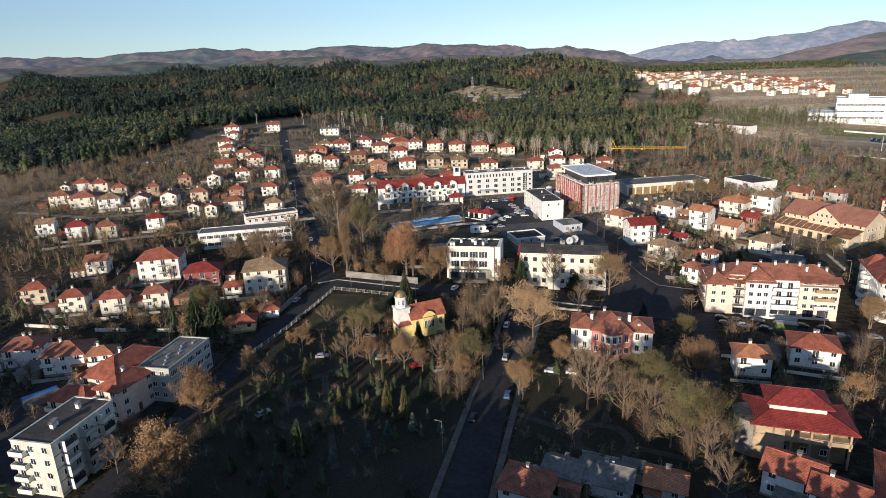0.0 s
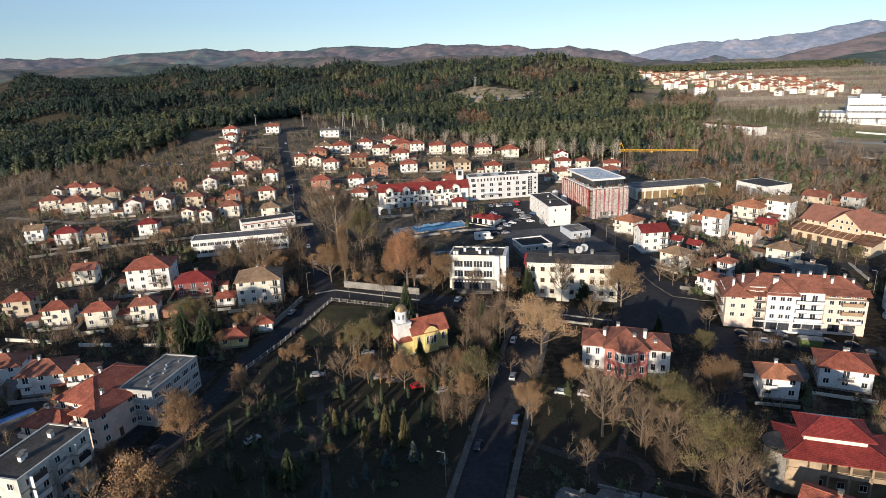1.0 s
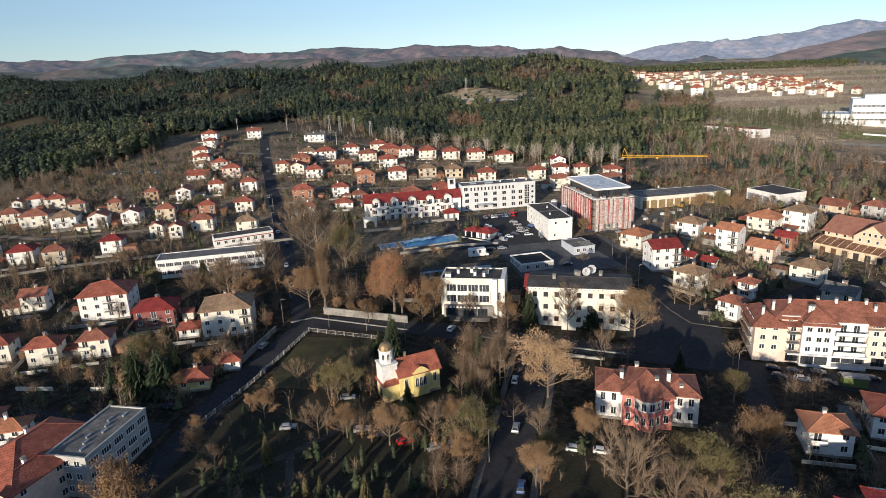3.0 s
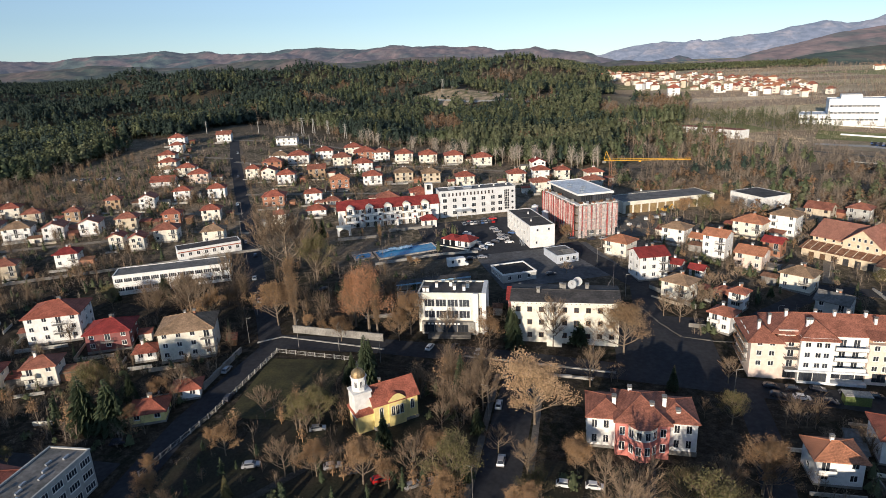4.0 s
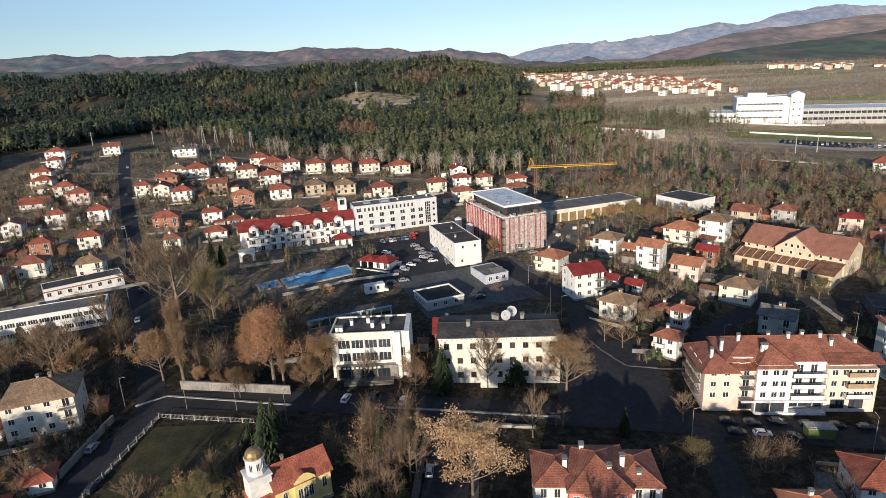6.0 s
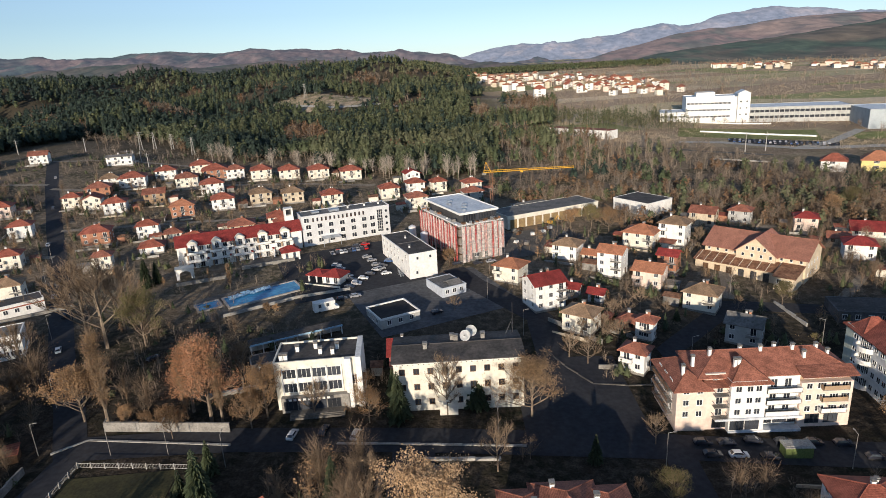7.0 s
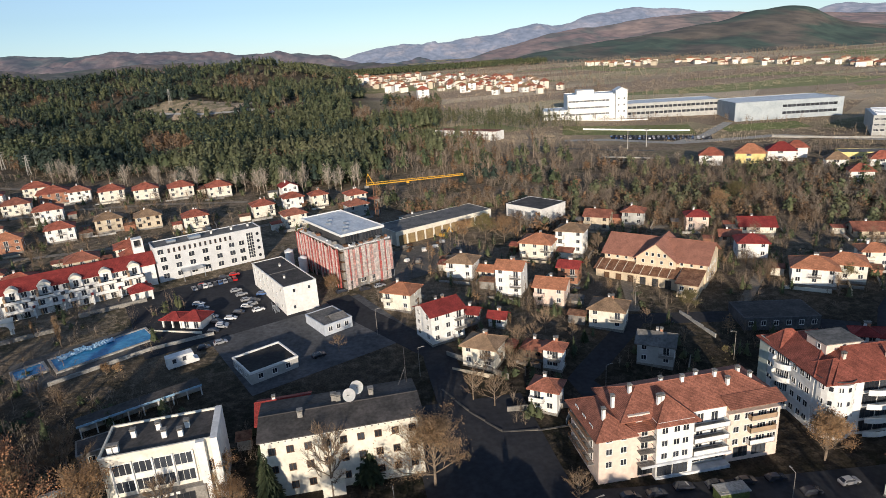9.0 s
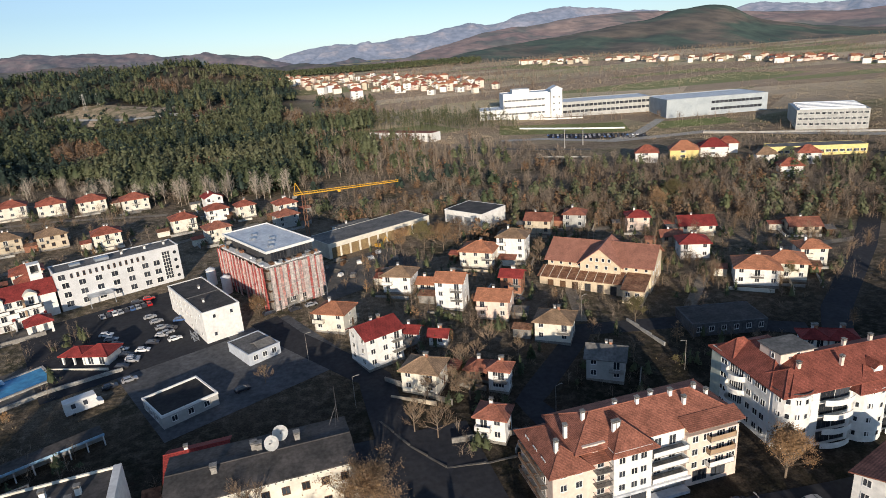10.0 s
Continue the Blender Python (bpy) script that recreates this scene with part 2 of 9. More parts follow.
    ry.inputs["From Min"].default_value, ry.inputs["From Max"].default_value = 420, 620
    l.new(sep.outputs["Y"], ry.inputs["Value"])
    rz = n.new("ShaderNodeMapRange")
    rz.inputs["From Min"].default_value, rz.inputs["From Max"].default_value = 96, 120
    l.new(sep.outputs["Z"], rz.inputs["Value"])
    rx = n.new("ShaderNodeMapRange")
    rx.inputs["From Min"].default_value, rx.inputs["From Max"].default_value = 90, 20
    l.new(sep.outputs["X"], rx.inputs["Value"])
    floor_c = mixc(noise_fac(0.02, 0.4, 0.6), (0.055, 0.048, 0.032), (0.10, 0.08, 0.055))
    beyond = mixc(rx.outputs["Result"], fields, floor_c)
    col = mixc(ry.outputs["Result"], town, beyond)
    col = mixc(rz.outputs["Result"], col, woods)
    grain = n.new("ShaderNodeVectorMath")
    grain.operation = "SCALE"
    gr = n.new("ShaderNodeMapRange")
    gr.inputs["To Min"].default_value, gr.inputs["To Max"].default_value = 0.6, 1.4
    l.new(noise_fac(2.5, 0.3, 0.7), gr.inputs["Value"])
    l.new(col, grain.inputs[0])
    l.new(gr.outputs["Result"], grain.inputs["Scale"])
    l.new(grain.outputs["Vector"], b.inputs["Base Color"])
    tn = n.new("ShaderNodeTexNoise")
    tn.inputs["Scale"].default_value = 0.03
    tn.inputs["Detail"].default_value = 8
    l.new(geo.outputs["Position"], tn.inputs["Vector"])
    bp = n.new("ShaderNodeBump")
    bp.inputs["Strength"].default_value, bp.inputs["Distance"].default_value = 0.5, 4.0
    l.new(tn.outputs["Fac"], bp.inputs["Height"])
    tf = n.new("ShaderNodeTexNoise")
    tf.inputs["Scale"].default_value, tf.inputs["Detail"].default_value = 0.7, 5
    l.new(geo.outputs["Position"], tf.inputs["Vector"])
    bf = n.new("ShaderNodeBump")
    bf.inputs["Strength"].default_value, bf.inputs["Distance"].default_value = 0.9, 0.55
    l.new(tf.outputs["Fac"], bf.inputs["Height"])
    l.new(bp.outputs["Normal"], bf.inputs["Normal"])
    l.new(bf.outputs["Normal"], b.inputs["Normal"])
    return m


GROUND = ground_material()


def build_ground():
    radii = np.concatenate(([0.0], np.geomspace(6, 1500, 190), np.linspace(1530, 4900, 60)))
    azs = np.radians(np.concatenate((np.linspace(-75, 75, 420), np.linspace(78, 282, 60))))
    R, A = np.meshgrid(radii, azs, indexing="ij")
    X, Y = R * np.sin(A), 60 + R * np.cos(A)
    rough = np.zeros_like(X)
    far = np.clip((R - 1400) / 1200, 0, 1)
    for k, (s, amp) in enumerate(((0.004, 14), (0.009, 7), (0.02, 3.5))):
        rough += amp * np.sin(X * s + 1.7 * k + 2 * np.sin(Y * s * 0.6)) * np.cos(Y * s * 0.8 + 0.9 * k)
    Z = terr(X, Y) + far * rough * 0.15
    na = len(azs)
    verts = np.stack((X, Y, Z), -1).reshape(-1, 3).tolist()
    faces = []
    for i in range(len(radii) - 1):
        for j in range(na):
            k = (j + 1) % na
            faces.append((i * na + j, (i + 1) * na + j, (i + 1) * na + k, i * na + k) if i else (j, na + j, na + k))
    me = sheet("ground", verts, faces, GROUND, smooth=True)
    tagged(new("ground", me), "dry brown winter ground with worn grass and wooded hills", "ground", kind="structure")


build_ground()


def strip(name, pts, width, material, label, category, lift=0.06):
    """A road or path draped over the ground along a bent line."""
    fine = []
    for (x0, y0), (x1, y1) in zip(pts, pts[1:]):
        k = max(2, int(math.hypot(x1 - x0, y1 - y0) / 4))
        fine += [(x0 + (x1 - x0) * i / k, y0 + (y1 - y0) * i / k) for i in range(k)]
    fine.append(pts[-1])
    verts, faces = [], []
    for i, (x, y) in enumerate(fine):
        a, b = fine[max(i - 1, 0)], fine[min(i + 1, len(fine) - 1)]
        d = Vector((b[0] - a[0], b[1] - a[1])).normalized()
        for s in (-0.5, -0.17, 0.17, 0.5):
            px, py = x - d.y * s * width, y + d.x * s * width
            verts.append((px, py, gz(px, py) + lift))
        if i:
            for q in range(3):
                faces.append((4 * i - 4 + q, 4 * i - 3 + q, 4 * i + 1 + q, 4 * i + q))
    ob = new(name, sheet(name, verts, faces, material))
    return tagged(ob, label, category, kind="structure")


def patch(name, cx, cy, w, d, yaw, material, label, category, lift=0.05):
    """A yard or lawn draped over the ground."""
    c, s = math.cos(radians(yaw)), math.sin(radians(yaw))
    nx, ny = max(2, int(w / 4)), max(2, int(d / 4))
    verts, faces = [], []
    for j in range(ny + 1):
        for i in range(nx + 1):
            u, v = (i / nx - 0.5) * w, (j / ny - 0.5) * d
            x, y = cx + c * u - s * v, cy + s * u + c * v
            verts.append((x, y, gz(x, y) + lift))
    for j in range(ny):
        for i in range(nx):
            k = j * (nx + 1) + i
            faces.append((k, k + 1, k + nx + 2, k + nx + 1))
    return tagged(new(name, sheet(name, verts, faces, material)), label, category, kind="structure")


# ---- building kit ----
def box(bm, x0, x1, y0, y1, z0, z1, mi=0):
    v = [bm.verts.new(p) for p in ((x0, y0, z0), (x1, y0, z0), (x1, y1, z0), (x0, y1, z0), (x0, y0, z1), (x1, y0, z1), (x1, y1, z1), (x0, y1, z1))]
    for f in ((0, 3, 2, 1), (4, 5, 6, 7), (0, 1, 5, 4), (1, 2, 6, 5), (2, 3, 7, 6), (3, 0, 4, 7)):
        bm.faces.new([v[i] for i in f]).material_index = mi
    return bm


def boxes(*rows):
    bm = bmesh.new()
    for r in rows:
        box(bm, *r)
    return bm


def prism(bm, pts, z0, z1, mi=0):
    """An upright prism over a flat outline (counter-clockwise)."""
    lo = [bm.verts.new((x, y, z0)) for x, y in pts]
    hi = [bm.verts.new((x, y, z1)) for x, y in pts]
    n = len(pts)
    bm.faces.new(hi).material_index = mi
    bm.faces.new(lo[::-1]).material_index = mi
    for i in range(n):
        j = (i + 1) % n
        bm.faces.new((lo[i], lo[j], hi[j], hi[i])).material_index = mi
    return bm


def ring(cx, cy, r, n=12, a0=0.0, a1=360.0):
    full = abs(a1 - a0) >= 360
    m = n if full else n + 1
    return [(cx + r * math.cos(radians(a0 + (a1 - a0) * i / n)), cy + r * math.sin(radians(a0 + (a1 - a0) * i / n))) for i in range(m)]


def solid(bm, pts, faces, drop=0.18, mi=0):
    """A shell with thickness: the faces on top and the same outline below."""
    top = [bm.verts.new(p) for p in pts]
    low = [bm.verts.new((p[0], p[1], p[2] - drop)) for p in pts]
    edge = {}
    for f in faces:
        bm.faces.new([top[i] for i in f]).material_index = mi
        bm.faces.new([low[i] for i in reversed(f)]).material_index = mi
        for i, j in zip(f, f[1:] + f[:1]):
            edge[(i, j)] = True
    for i, j in edge:
        if (j, i) not in edge:
            bm.faces.new((top[j], top[i], low[i], low[j])).material_index = mi


def roof_mesh(x0, x1, y0, y1, z, rise, over=0.6, kind="hip"):
    """Roof over a rectangle; the ridge runs along the longer side."""
    bm = bmesh.new()
    X0, X1, Y0, Y1 = x0 - over, x1 + over, y0 - over, y1 + over
    w, d = X1 - X0, Y1 - Y0
    e = z - over * rise / (min(w, d) / 2)
    cx, cy, T = (X0 + X1) / 2, (Y0 + Y1) / 2, z + rise
    if kind == "hip":
        if w >= d:
            a, b = (min(X0 + d / 2, cx - 0.15), cy, T), (max(X1 - d / 2, cx + 0.15), cy, T)
            f = [[0, 1, 5, 4], [1, 2, 5], [2, 3, 4, 5], [3, 0, 4]]
        else:
            a, b = (cx, min(Y0 + w / 2, cy - 0.15), T), (cx, max(Y1 - w / 2, cy + 0.15), T)
            f = [[0, 1, 4], [1, 2, 5, 4], [2, 3, 5], [3, 0, 4, 5]]
    elif kind == "gable_x":
        a, b = (X0, cy, T), (X1, cy, T)
        f = [[0, 1, 5, 4], [2, 3, 4, 5]]
    elif kind == "gable_y":
        a, b = (cx, Y0, T), (cx, Y1, T)
        f = [[1, 2, 5, 4], [3, 0, 4, 5]]
    solid(bm, [(X0, Y0, e), (X1, Y0, e), (X1, Y1, e), (X0, Y1, e), a, b], f, 0.2)
    # ridge and hip caps
    P = [Vector((X0, Y0, e)), Vector((X1, Y0, e)), Vector((X1, Y1, e)), Vector((X0, Y1, e)), Vector(a), Vector(b)]
    lines = [(4, 5)]
    if kind == "hip":
        lines += [(0, 4), (3, 4), (1, 5), (2, 5)] if w >= d else [(0, 4), (1, 4), (2, 5), (3, 5)]
    for i, j in lines:
        beam(bm, P[i] + Vector((0, 0, 0.03)), P[j] + Vector((0, 0, 0.03)), 0.11)
    return bm


def beam(bm, p, q, r, n=4, r2=None, mi=0):
    """A tapered bar from p to q."""
    p, q = Vector(p), Vector(q)
    d = (q - p)
    if d.length < 1e-5:
        return
    d.normalize()
    u = d.cross(Vector((0, 0, 1)) if abs(d.z) < 0.9 else Vector((1, 0, 0))).normalized()
    v = d.cross(u)
    r2 = r if r2 is None else r2
    lo = [bm.verts.new(p + (u * math.cos(6.2832 * i / n) + v * math.sin(6.2832 * i / n)) * r) for i in range(n)]
    hi = [bm.verts.new(q + (u * math.cos(6.2832 * i / n) + v * math.sin(6.2832 * i / n)) * r2) for i in range(n)]
    for i in range(n):
        j = (i + 1) % n
        bm.faces.new((lo[i], lo[j], hi[j], hi[i])).material_index = mi
    bm.faces.new(hi).material_index = mi
    bm.faces.new(lo[::-1]).material_index = mi


def window_mesh(name, w, h, cols=2, frame_mat=TRIM, sill=True, depth=0.08):
    """A window in one piece: a frame with mullions standing proud and dark glass set back between them. Faces -y, foot at z = 0."""
    bm = bmesh.new()
    t = 0.09
    xs = [-w / 2, -w / 2 + t]
    for c in range(1, cols):
        x = -w / 2 + w * c / cols
        xs += [x - 0.035, x + 0.035]
    xs += [w / 2 - t, w / 2]
    zs = [0.0, t * (1.5 if sill else 1.0), h - t, h]
    grid = {(i, j): bm.verts.new((x, -depth - (0.07 if sill and j == 0 else 0.0), z)) for i, x in enumerate(xs) for j, z in enumerate(zs)}
    back = {(i, j): bm.verts.new((xs[i], 0.02, zs[j])) for i in (0, len(xs) - 1) for j in (0, 3)}
    for i in range(len(xs) - 1):
        for j in range(3):
            q = [grid[i, j], grid[i + 1, j], grid[i + 1, j + 1], grid[i, j + 1]]
            if j == 1 and i % 2 == 1:
                r = [bm.verts.new((v.co.x, -0.02, v.co.z)) for v in q]
                bm.faces.new(r).material_index = 1
                for k in range(4):
                    bm.faces.new((q[k], q[(k + 1) % 4], r[(k + 1) % 4], r[k]))
            else:
                bm.faces.new(q)
    n = len(xs) - 1
    bm.faces.new([grid[0, 0], grid[0, 1], grid[0, 2], grid[0, 3], back[0, 3], back[0, 0]])
    bm.faces.new([back[n, 0], back[n, 3], grid[n, 3], grid[n, 2], grid[n, 1], grid[n, 0]])
    bm.faces.new([grid[i, 3] for i in range(n + 1)] + [back[n, 3], back[0, 3]])
    bm.faces.new([back[0, 0], back[n, 0]] + [grid[i, 0] for i in range(n, -1, -1)])
    me = bpy.data.meshes.new(name)
    bm.to_mesh(me)
    bm.free()
    me.materials.append(frame_mat)
    me.materials.append(GLASS)
    return me


WIN = {
    "s": window_mesh("window", 0.9, 1.2, 1), "m": window_mesh("window", 1.3, 1.45, 2), "l": window_mesh("window", 1.9, 1.5, 3),
    "b": window_mesh("window", 1.5, 2.2, 2, sill=False), "strip": window_mesh("window", 2.6, 1.5, 4), "dark": window_mesh("window", 1.3, 1.45, 2, WOOD),
    "big": window_mesh("window", 3.0, 1.9, 3, STEEL), "tall": window_mesh("window", 1.1, 2.4, 2), "shop": window_mesh("window", 3.0, 2.3, 3, STEEL, False),
    "slim": window_mesh("window", 0.7, 1.5, 1, WOOD),
}


def arch_window(name, w, h, frame_mat):
    """A round-headed window: a raised surround and dark glass. Faces -y."""
    bm = bmesh.new()
    def head(r, low):
        return [(-r, low), (r, low)] + [(r * math.cos(math.pi * i / 8), h - w / 2 + r * math.sin(math.pi * i / 8)) for i in range(9)]
    out_, in_ = head(w / 2 + 0.12, -0.1), head(w / 2, 0.0)
    rings = [[bm.verts.new((x, y, z)) for x, z in pts] for pts, y in ((out_, 0.02), (out_, -0.10), (in_, -0.10), (in_, -0.03))]
    n = len(out_)
    for a, b in zip(rings, rings[1:]):
        for i in range(n):
            j = (i + 1) % n
            bm.faces.new((a[i], a[j], b[j], b[i]))
    bm.faces.new(rings[3]).material_index = 1
    box(bm, -0.03, 0.03, -0.07, -0.02, 0.0, h - 0.02)
    me = bpy.data.meshes.new(name)
    bm.to_mesh(me)
    bm.free()
    me.materials.append(frame_mat)
    me.materials.append(GLASS)
    return me


def put(name, mesh, parent, x, y, z, rz=0.0):
    ob = new(name, mesh)
    ob.parent = parent
    ob.matrix_basis = pose(x, y, z, 0, 0, rz)
    return ob


def spread(n, length, margin=1.2):
    return [length / 2] if n == 1 else [margin + (length - 2 * margin) * i / (n - 1) for i in range(n)]


def balcony(parent, side, w, d, pos, z, bw=2.6, bd=1.2, material=None, solid_rail=False):
    ob = part("balcony", boxes((-bw / 2, bw / 2, -bd, -0.02, -0.16, 0.0)), CONC, parent)
    bm = bmesh.new()
    if solid_rail:
        for r in ((-bw / 2, bw / 2, -bd, -bd + 0.1, 0, 0.95), (-bw / 2, -bw / 2 + 0.1, -bd, -0.02, 0, 0.95), (bw / 2 - 0.1, bw / 2, -bd, -0.02, 0, 0.95)):
            box(bm, *r)
    else:
        for r in ((-bw / 2, bw / 2, -bd, -bd + 0.06, 0.88, 0.95), (-bw / 2, -bw / 2 + 0.06, -bd, -0.02, 0.88, 0.95), (bw / 2 - 0.06, bw / 2, -bd, -0.02, 0.88, 0.95)):
            box(bm, *r)
        for i in range(int(bw / 0.22) + 1):
            x = -bw / 2 + 0.02 + (bw - 0.06) * i / int(bw / 0.22)
            box(bm, x, x + 0.035, -bd + 0.01, -bd + 0.045, 0, 0.9)
    part("rail", bm, material or TRIM, ob)
    x, y, rz = {"f": (pos, 0, 0), "b": (pos, d, 180), "l": (0, pos, -90), "r": (w, pos, 90)}[side]
    ob.matrix_basis = pose(x, y, z, 0, 0, rz)
    return ob


def chimney(parent, x, y, z, h=1.5, s=0.55, material=None, cap=True):
    ob = part("chimney", boxes((-s / 2, s / 2, -s / 2, s / 2, -1.2, h)), material or WHITE, parent)
    if cap:
        bm = bmesh.new()
        box(bm, -s / 2 - 0.1, s / 2 + 0.1, -s / 2 - 0.1, s / 2 + 0.1, h, h + 0.1)
        for a, b in ((-1, -1), (1, -1), (1, 1), (-1, 1)):
            box(bm, a * s * 0.4 - 0.04, a * s * 0.4 + 0.04, b * s * 0.4 - 0.04, b * s * 0.4 + 0.04, h + 0.1, h + 0.35)
        box(bm, -s / 2 - 0.12, s / 2 + 0.12, -s / 2 - 0.12, s / 2 + 0.12, h + 0.35, h + 0.42)
        part("cap", bm, CONC, ob, "grey chimney cap on short feet")
    ob.matrix_basis = pose(x, y, z)
    return ob


ROOFS = {"r": (T_RED, "red tile"), "R": (T_BRIGHT, "bright red sheet"), "o": (T_ORANGE, "orange tile"), "b": (T_BROWN, "weathered brown tile"), "t": (T_TAN, "weathered tan tile"), "g": (FELTL, "grey felt")}
WALLS = {"w": (WHITE, "white"), "c": (CREAM, "cream"), "e": (BEIGE, "beige"), "g": (GREYW, "grey"), "y": (YELLOW, "yellow"), "k": (BRICKW, "bare brick"), "p": (PEACH, "peach"), "n": (BROWNW, "brown"), "d": (DARKRED, "dark red")}
hrng = random.Random(7)
YARDS = []


def house(cx, cy, w, d, storeys, yaw, rc="r", wc="w", kind="hip", rise=None, name="house", group="houses of the hillside town", bal=True, z=None):
    """A detached town house: walls on a plinth, roof with overhang, windows, balcony, door and chimneys."""
    zb = gz(cx, cy) if z is None else z
    if group.startswith("houses of the hill"):
        YARDS.append((cx, cy, w, d, yaw))
    rise = rise or 0.19 * min(w, d) + 0.3
    H = storeys * 2.7 + 0.45
    m = pose(cx, cy, zb, 0, 0, yaw) @ Matrix.Translation((-w / 2, -d / 2, 0))
    rm, rn = ROOFS[rc]
    wm, wnm = WALLS[wc]
    t = thing(name, m, f"{wnm} {'low' if storeys < 2 else 'two-storey' if storeys < 3 else 'three-storey'} house with a {rn} roof", "house", group)
    bm = boxes((0, w, 0, d, 0.45, H))
    cxm, cym = w / 2, d / 2
    if kind == "gable_x":
        for x in (0.001, w - 0.001):
            bm.faces.new([bm.verts.new(p) for p in ((x, 0, H), (x, d, H), (x, cym, H + rise - 0.1))])
    if kind == "gable_y":
        for y in (0.001, d - 0.001):
            bm.faces.new([bm.verts.new(p) for p in ((0, y, H), (w, y, H), (cxm, y, H + rise - 0.1))])
    part("wall", bm, wm, t)
    part("plinth", boxes((-0.06, w + 0.06, -0.06, d + 0.06, -2.0, 0.45)), CONC, t, "grey concrete plinth")
    part("roof", roof_mesh(0, w, 0, d, H, rise, 0.65, kind), rm, t, f"{rn} roof with ridge caps")
    nf, ns = max(2, int(w / 3.2)), max(1, int(d / 4.0))
    r = hrng.random()
    hw = WIN["dark"] if wc in "kne" and r < 0.6 else WIN["m"]
    for s in range(int(storeys)):
        z0 = 0.45 + s * 2.7 + 0.85
        fx = spread(nf, w, 1.6)
        bi = int(r * nf) % nf
        for i, x in enumerate(fx):
            if s and bal and i == bi:
                put("window", WIN["b"], t, x, 0, z0 - 0.9)
                balcony(t, "f", w, d, x, z0 - 0.95, min(3.2, w / nf + 0.6), 1.2, wm if r < 0.5 else CONC, r < 0.45)
            else:
                put("window", hw, t, x, 0, z0)
        for side in "lr":
            for k, y in enumerate(spread(ns, d, 1.9)):
                put("window", hw, t, 0 if side == "l" else w, y, z0, -90 if side == "l" else 90)
    dr = part("door", boxes((-0.5, 0.5, -0.05, 0.03, 0.02, 2.1), (0.34, 0.4, -0.1, -0.05, 1.0, 1.15)), WOOD, t, "brown wooden door")
    dr.matrix_basis = pose(w, d * 0.5 + (1.2 if ns == 1 else 0), 0.42, 0, 0, 90)
    chimney(t, w * (0.3 + 0.35 * r), d * 0.5 + 0.3, H + rise * 0.75, 1.1, 0.6, WHITE if r < 0.6 else BRICKW)
    if r > 0.45:
        chimney(t, w * (0.75 - 0.3 * r), d * 0.62, H + rise * 0.55, 1.2, 0.5, WHITE)
    return t


def block(name, x, y, w, d, h, yaw, label, category, wall, roofm=FELT, parapet=0.4, z=None, group="", sink=2.5, cap=None):
    """A flat-roofed building; (x, y) is its front corner, from which the front runs w along yaw and the side d to the left of it."""
    c, s = math.cos(radians(yaw)), math.sin(radians(yaw))
    zb = gz(x + c * w / 2 - s * d / 2, y + s * w / 2 + c * d / 2) if z is None else z
    t = thing(name, pose(x, y, zb, 0, 0, yaw), label, category, group)
    part("wall", boxes((0, w, 0, d, -sink, h)), wall, t)
    part("roof", boxes((0.25, w - 0.25, 0.25, d - 0.25, h, h + 0.12)), roofm, t, "flat bitumen roof")
    if parapet:
        p = part("parapet", boxes((-0.1, w + 0.1, -0.1, 0.25, h, h + parapet), (-0.1, w + 0.1, d - 0.25, d + 0.1, h, h + parapet), (-0.1, 0.25, 0.25, d - 0.25, h, h + parapet), (w - 0.25, w + 0.1, 0.25, d - 0.25, h, h + parapet)), cap or wall, t)
    return t


# ---- detached houses ----
house(-293.4, 447.1, 11.3, 9.6, 2, 20, "r", "w")
house(-277.7, 422.7, 8.2, 7.0, 2, 20, "r", "w")
house(-267.0, 396.4, 10.3, 8.7, 2, 20, "r", "c")
house(-255.2, 379.9, 10.3, 8.7, 2, 20, "r", "c")
house(-236.3, 370.2, 10.0, 8.5, 2, 20, "r", "c")
house(-221.5, 359.3, 10.5, 8.9, 2, 20, "r", "p")
house(-238.4, 350.1, 12.4, 10.5, 1, 20, "r", "w", "gable_x")
house(-251.8, 373.6, 7.5, 6.4, 1, 20, "t", "w")
house(-266.3, 464.7, 10.2, 8.7, 2, 20, "b", "w", "gable_x")
house(-195.4, 333.5, 8.6, 7.3, 2, 22, "r", "w")
house(-211.0, 326.4, 8.2, 7.0, 2, 22, "r", "w")
house(-221.1, 312.2, 7.4, 8.5, 2, 22, "b", "w", "gable_y")
house(-177.8, 298.7, 8.2, 7.0, 2, 22, "r", "c")
house(-192.9, 290.4, 7.7, 6.6, 2, 22, "r", "k")
house(-210.4, 282.5, 8.8, 7.5, 2, 22, "b", "e")
house(-236.9, 306.9, 6.9, 5.9, 2, 22, "b", "n")
house(-159.6, 270.3, 8.6, 7.3, 2, 22, "t", "c")
house(-181.9, 270.1, 9.5, 8.1, 2, 22, "b", "c")
house(-197.0, 258.2, 5.5, 6.3, 2, 22, "r", "c", "gable_y")
house(-187.2, 258.4, 5.6, 6.4, 2, 22, "r", "c", "gable_y")
house(-158.2, 324.4, 10.6, 9.0, 2, 18, "r", "k")
house(-140.3, 331.9, 8.4, 7.1, 2, 18, "r", "w")
house(-130.7, 312.9, 8.7, 7.4, 1, 18, "r", "w")
house(-128.6, 328.6, 7.0, 5.9, 1, 18, "b", "c")
house(-141.0, 295.3, 6.3, 5.4, 2, 18, "b", "c")
house(-196.3, 374.9, 7.7, 6.6, 2, 18, "r", "c")
house(-185.0, 372.8, 7.8, 9.0, 2, 18, "r", "c", "gable_y")
house(-171.3, 366.8, 9.8, 8.4, 2, 18, "r", "w")
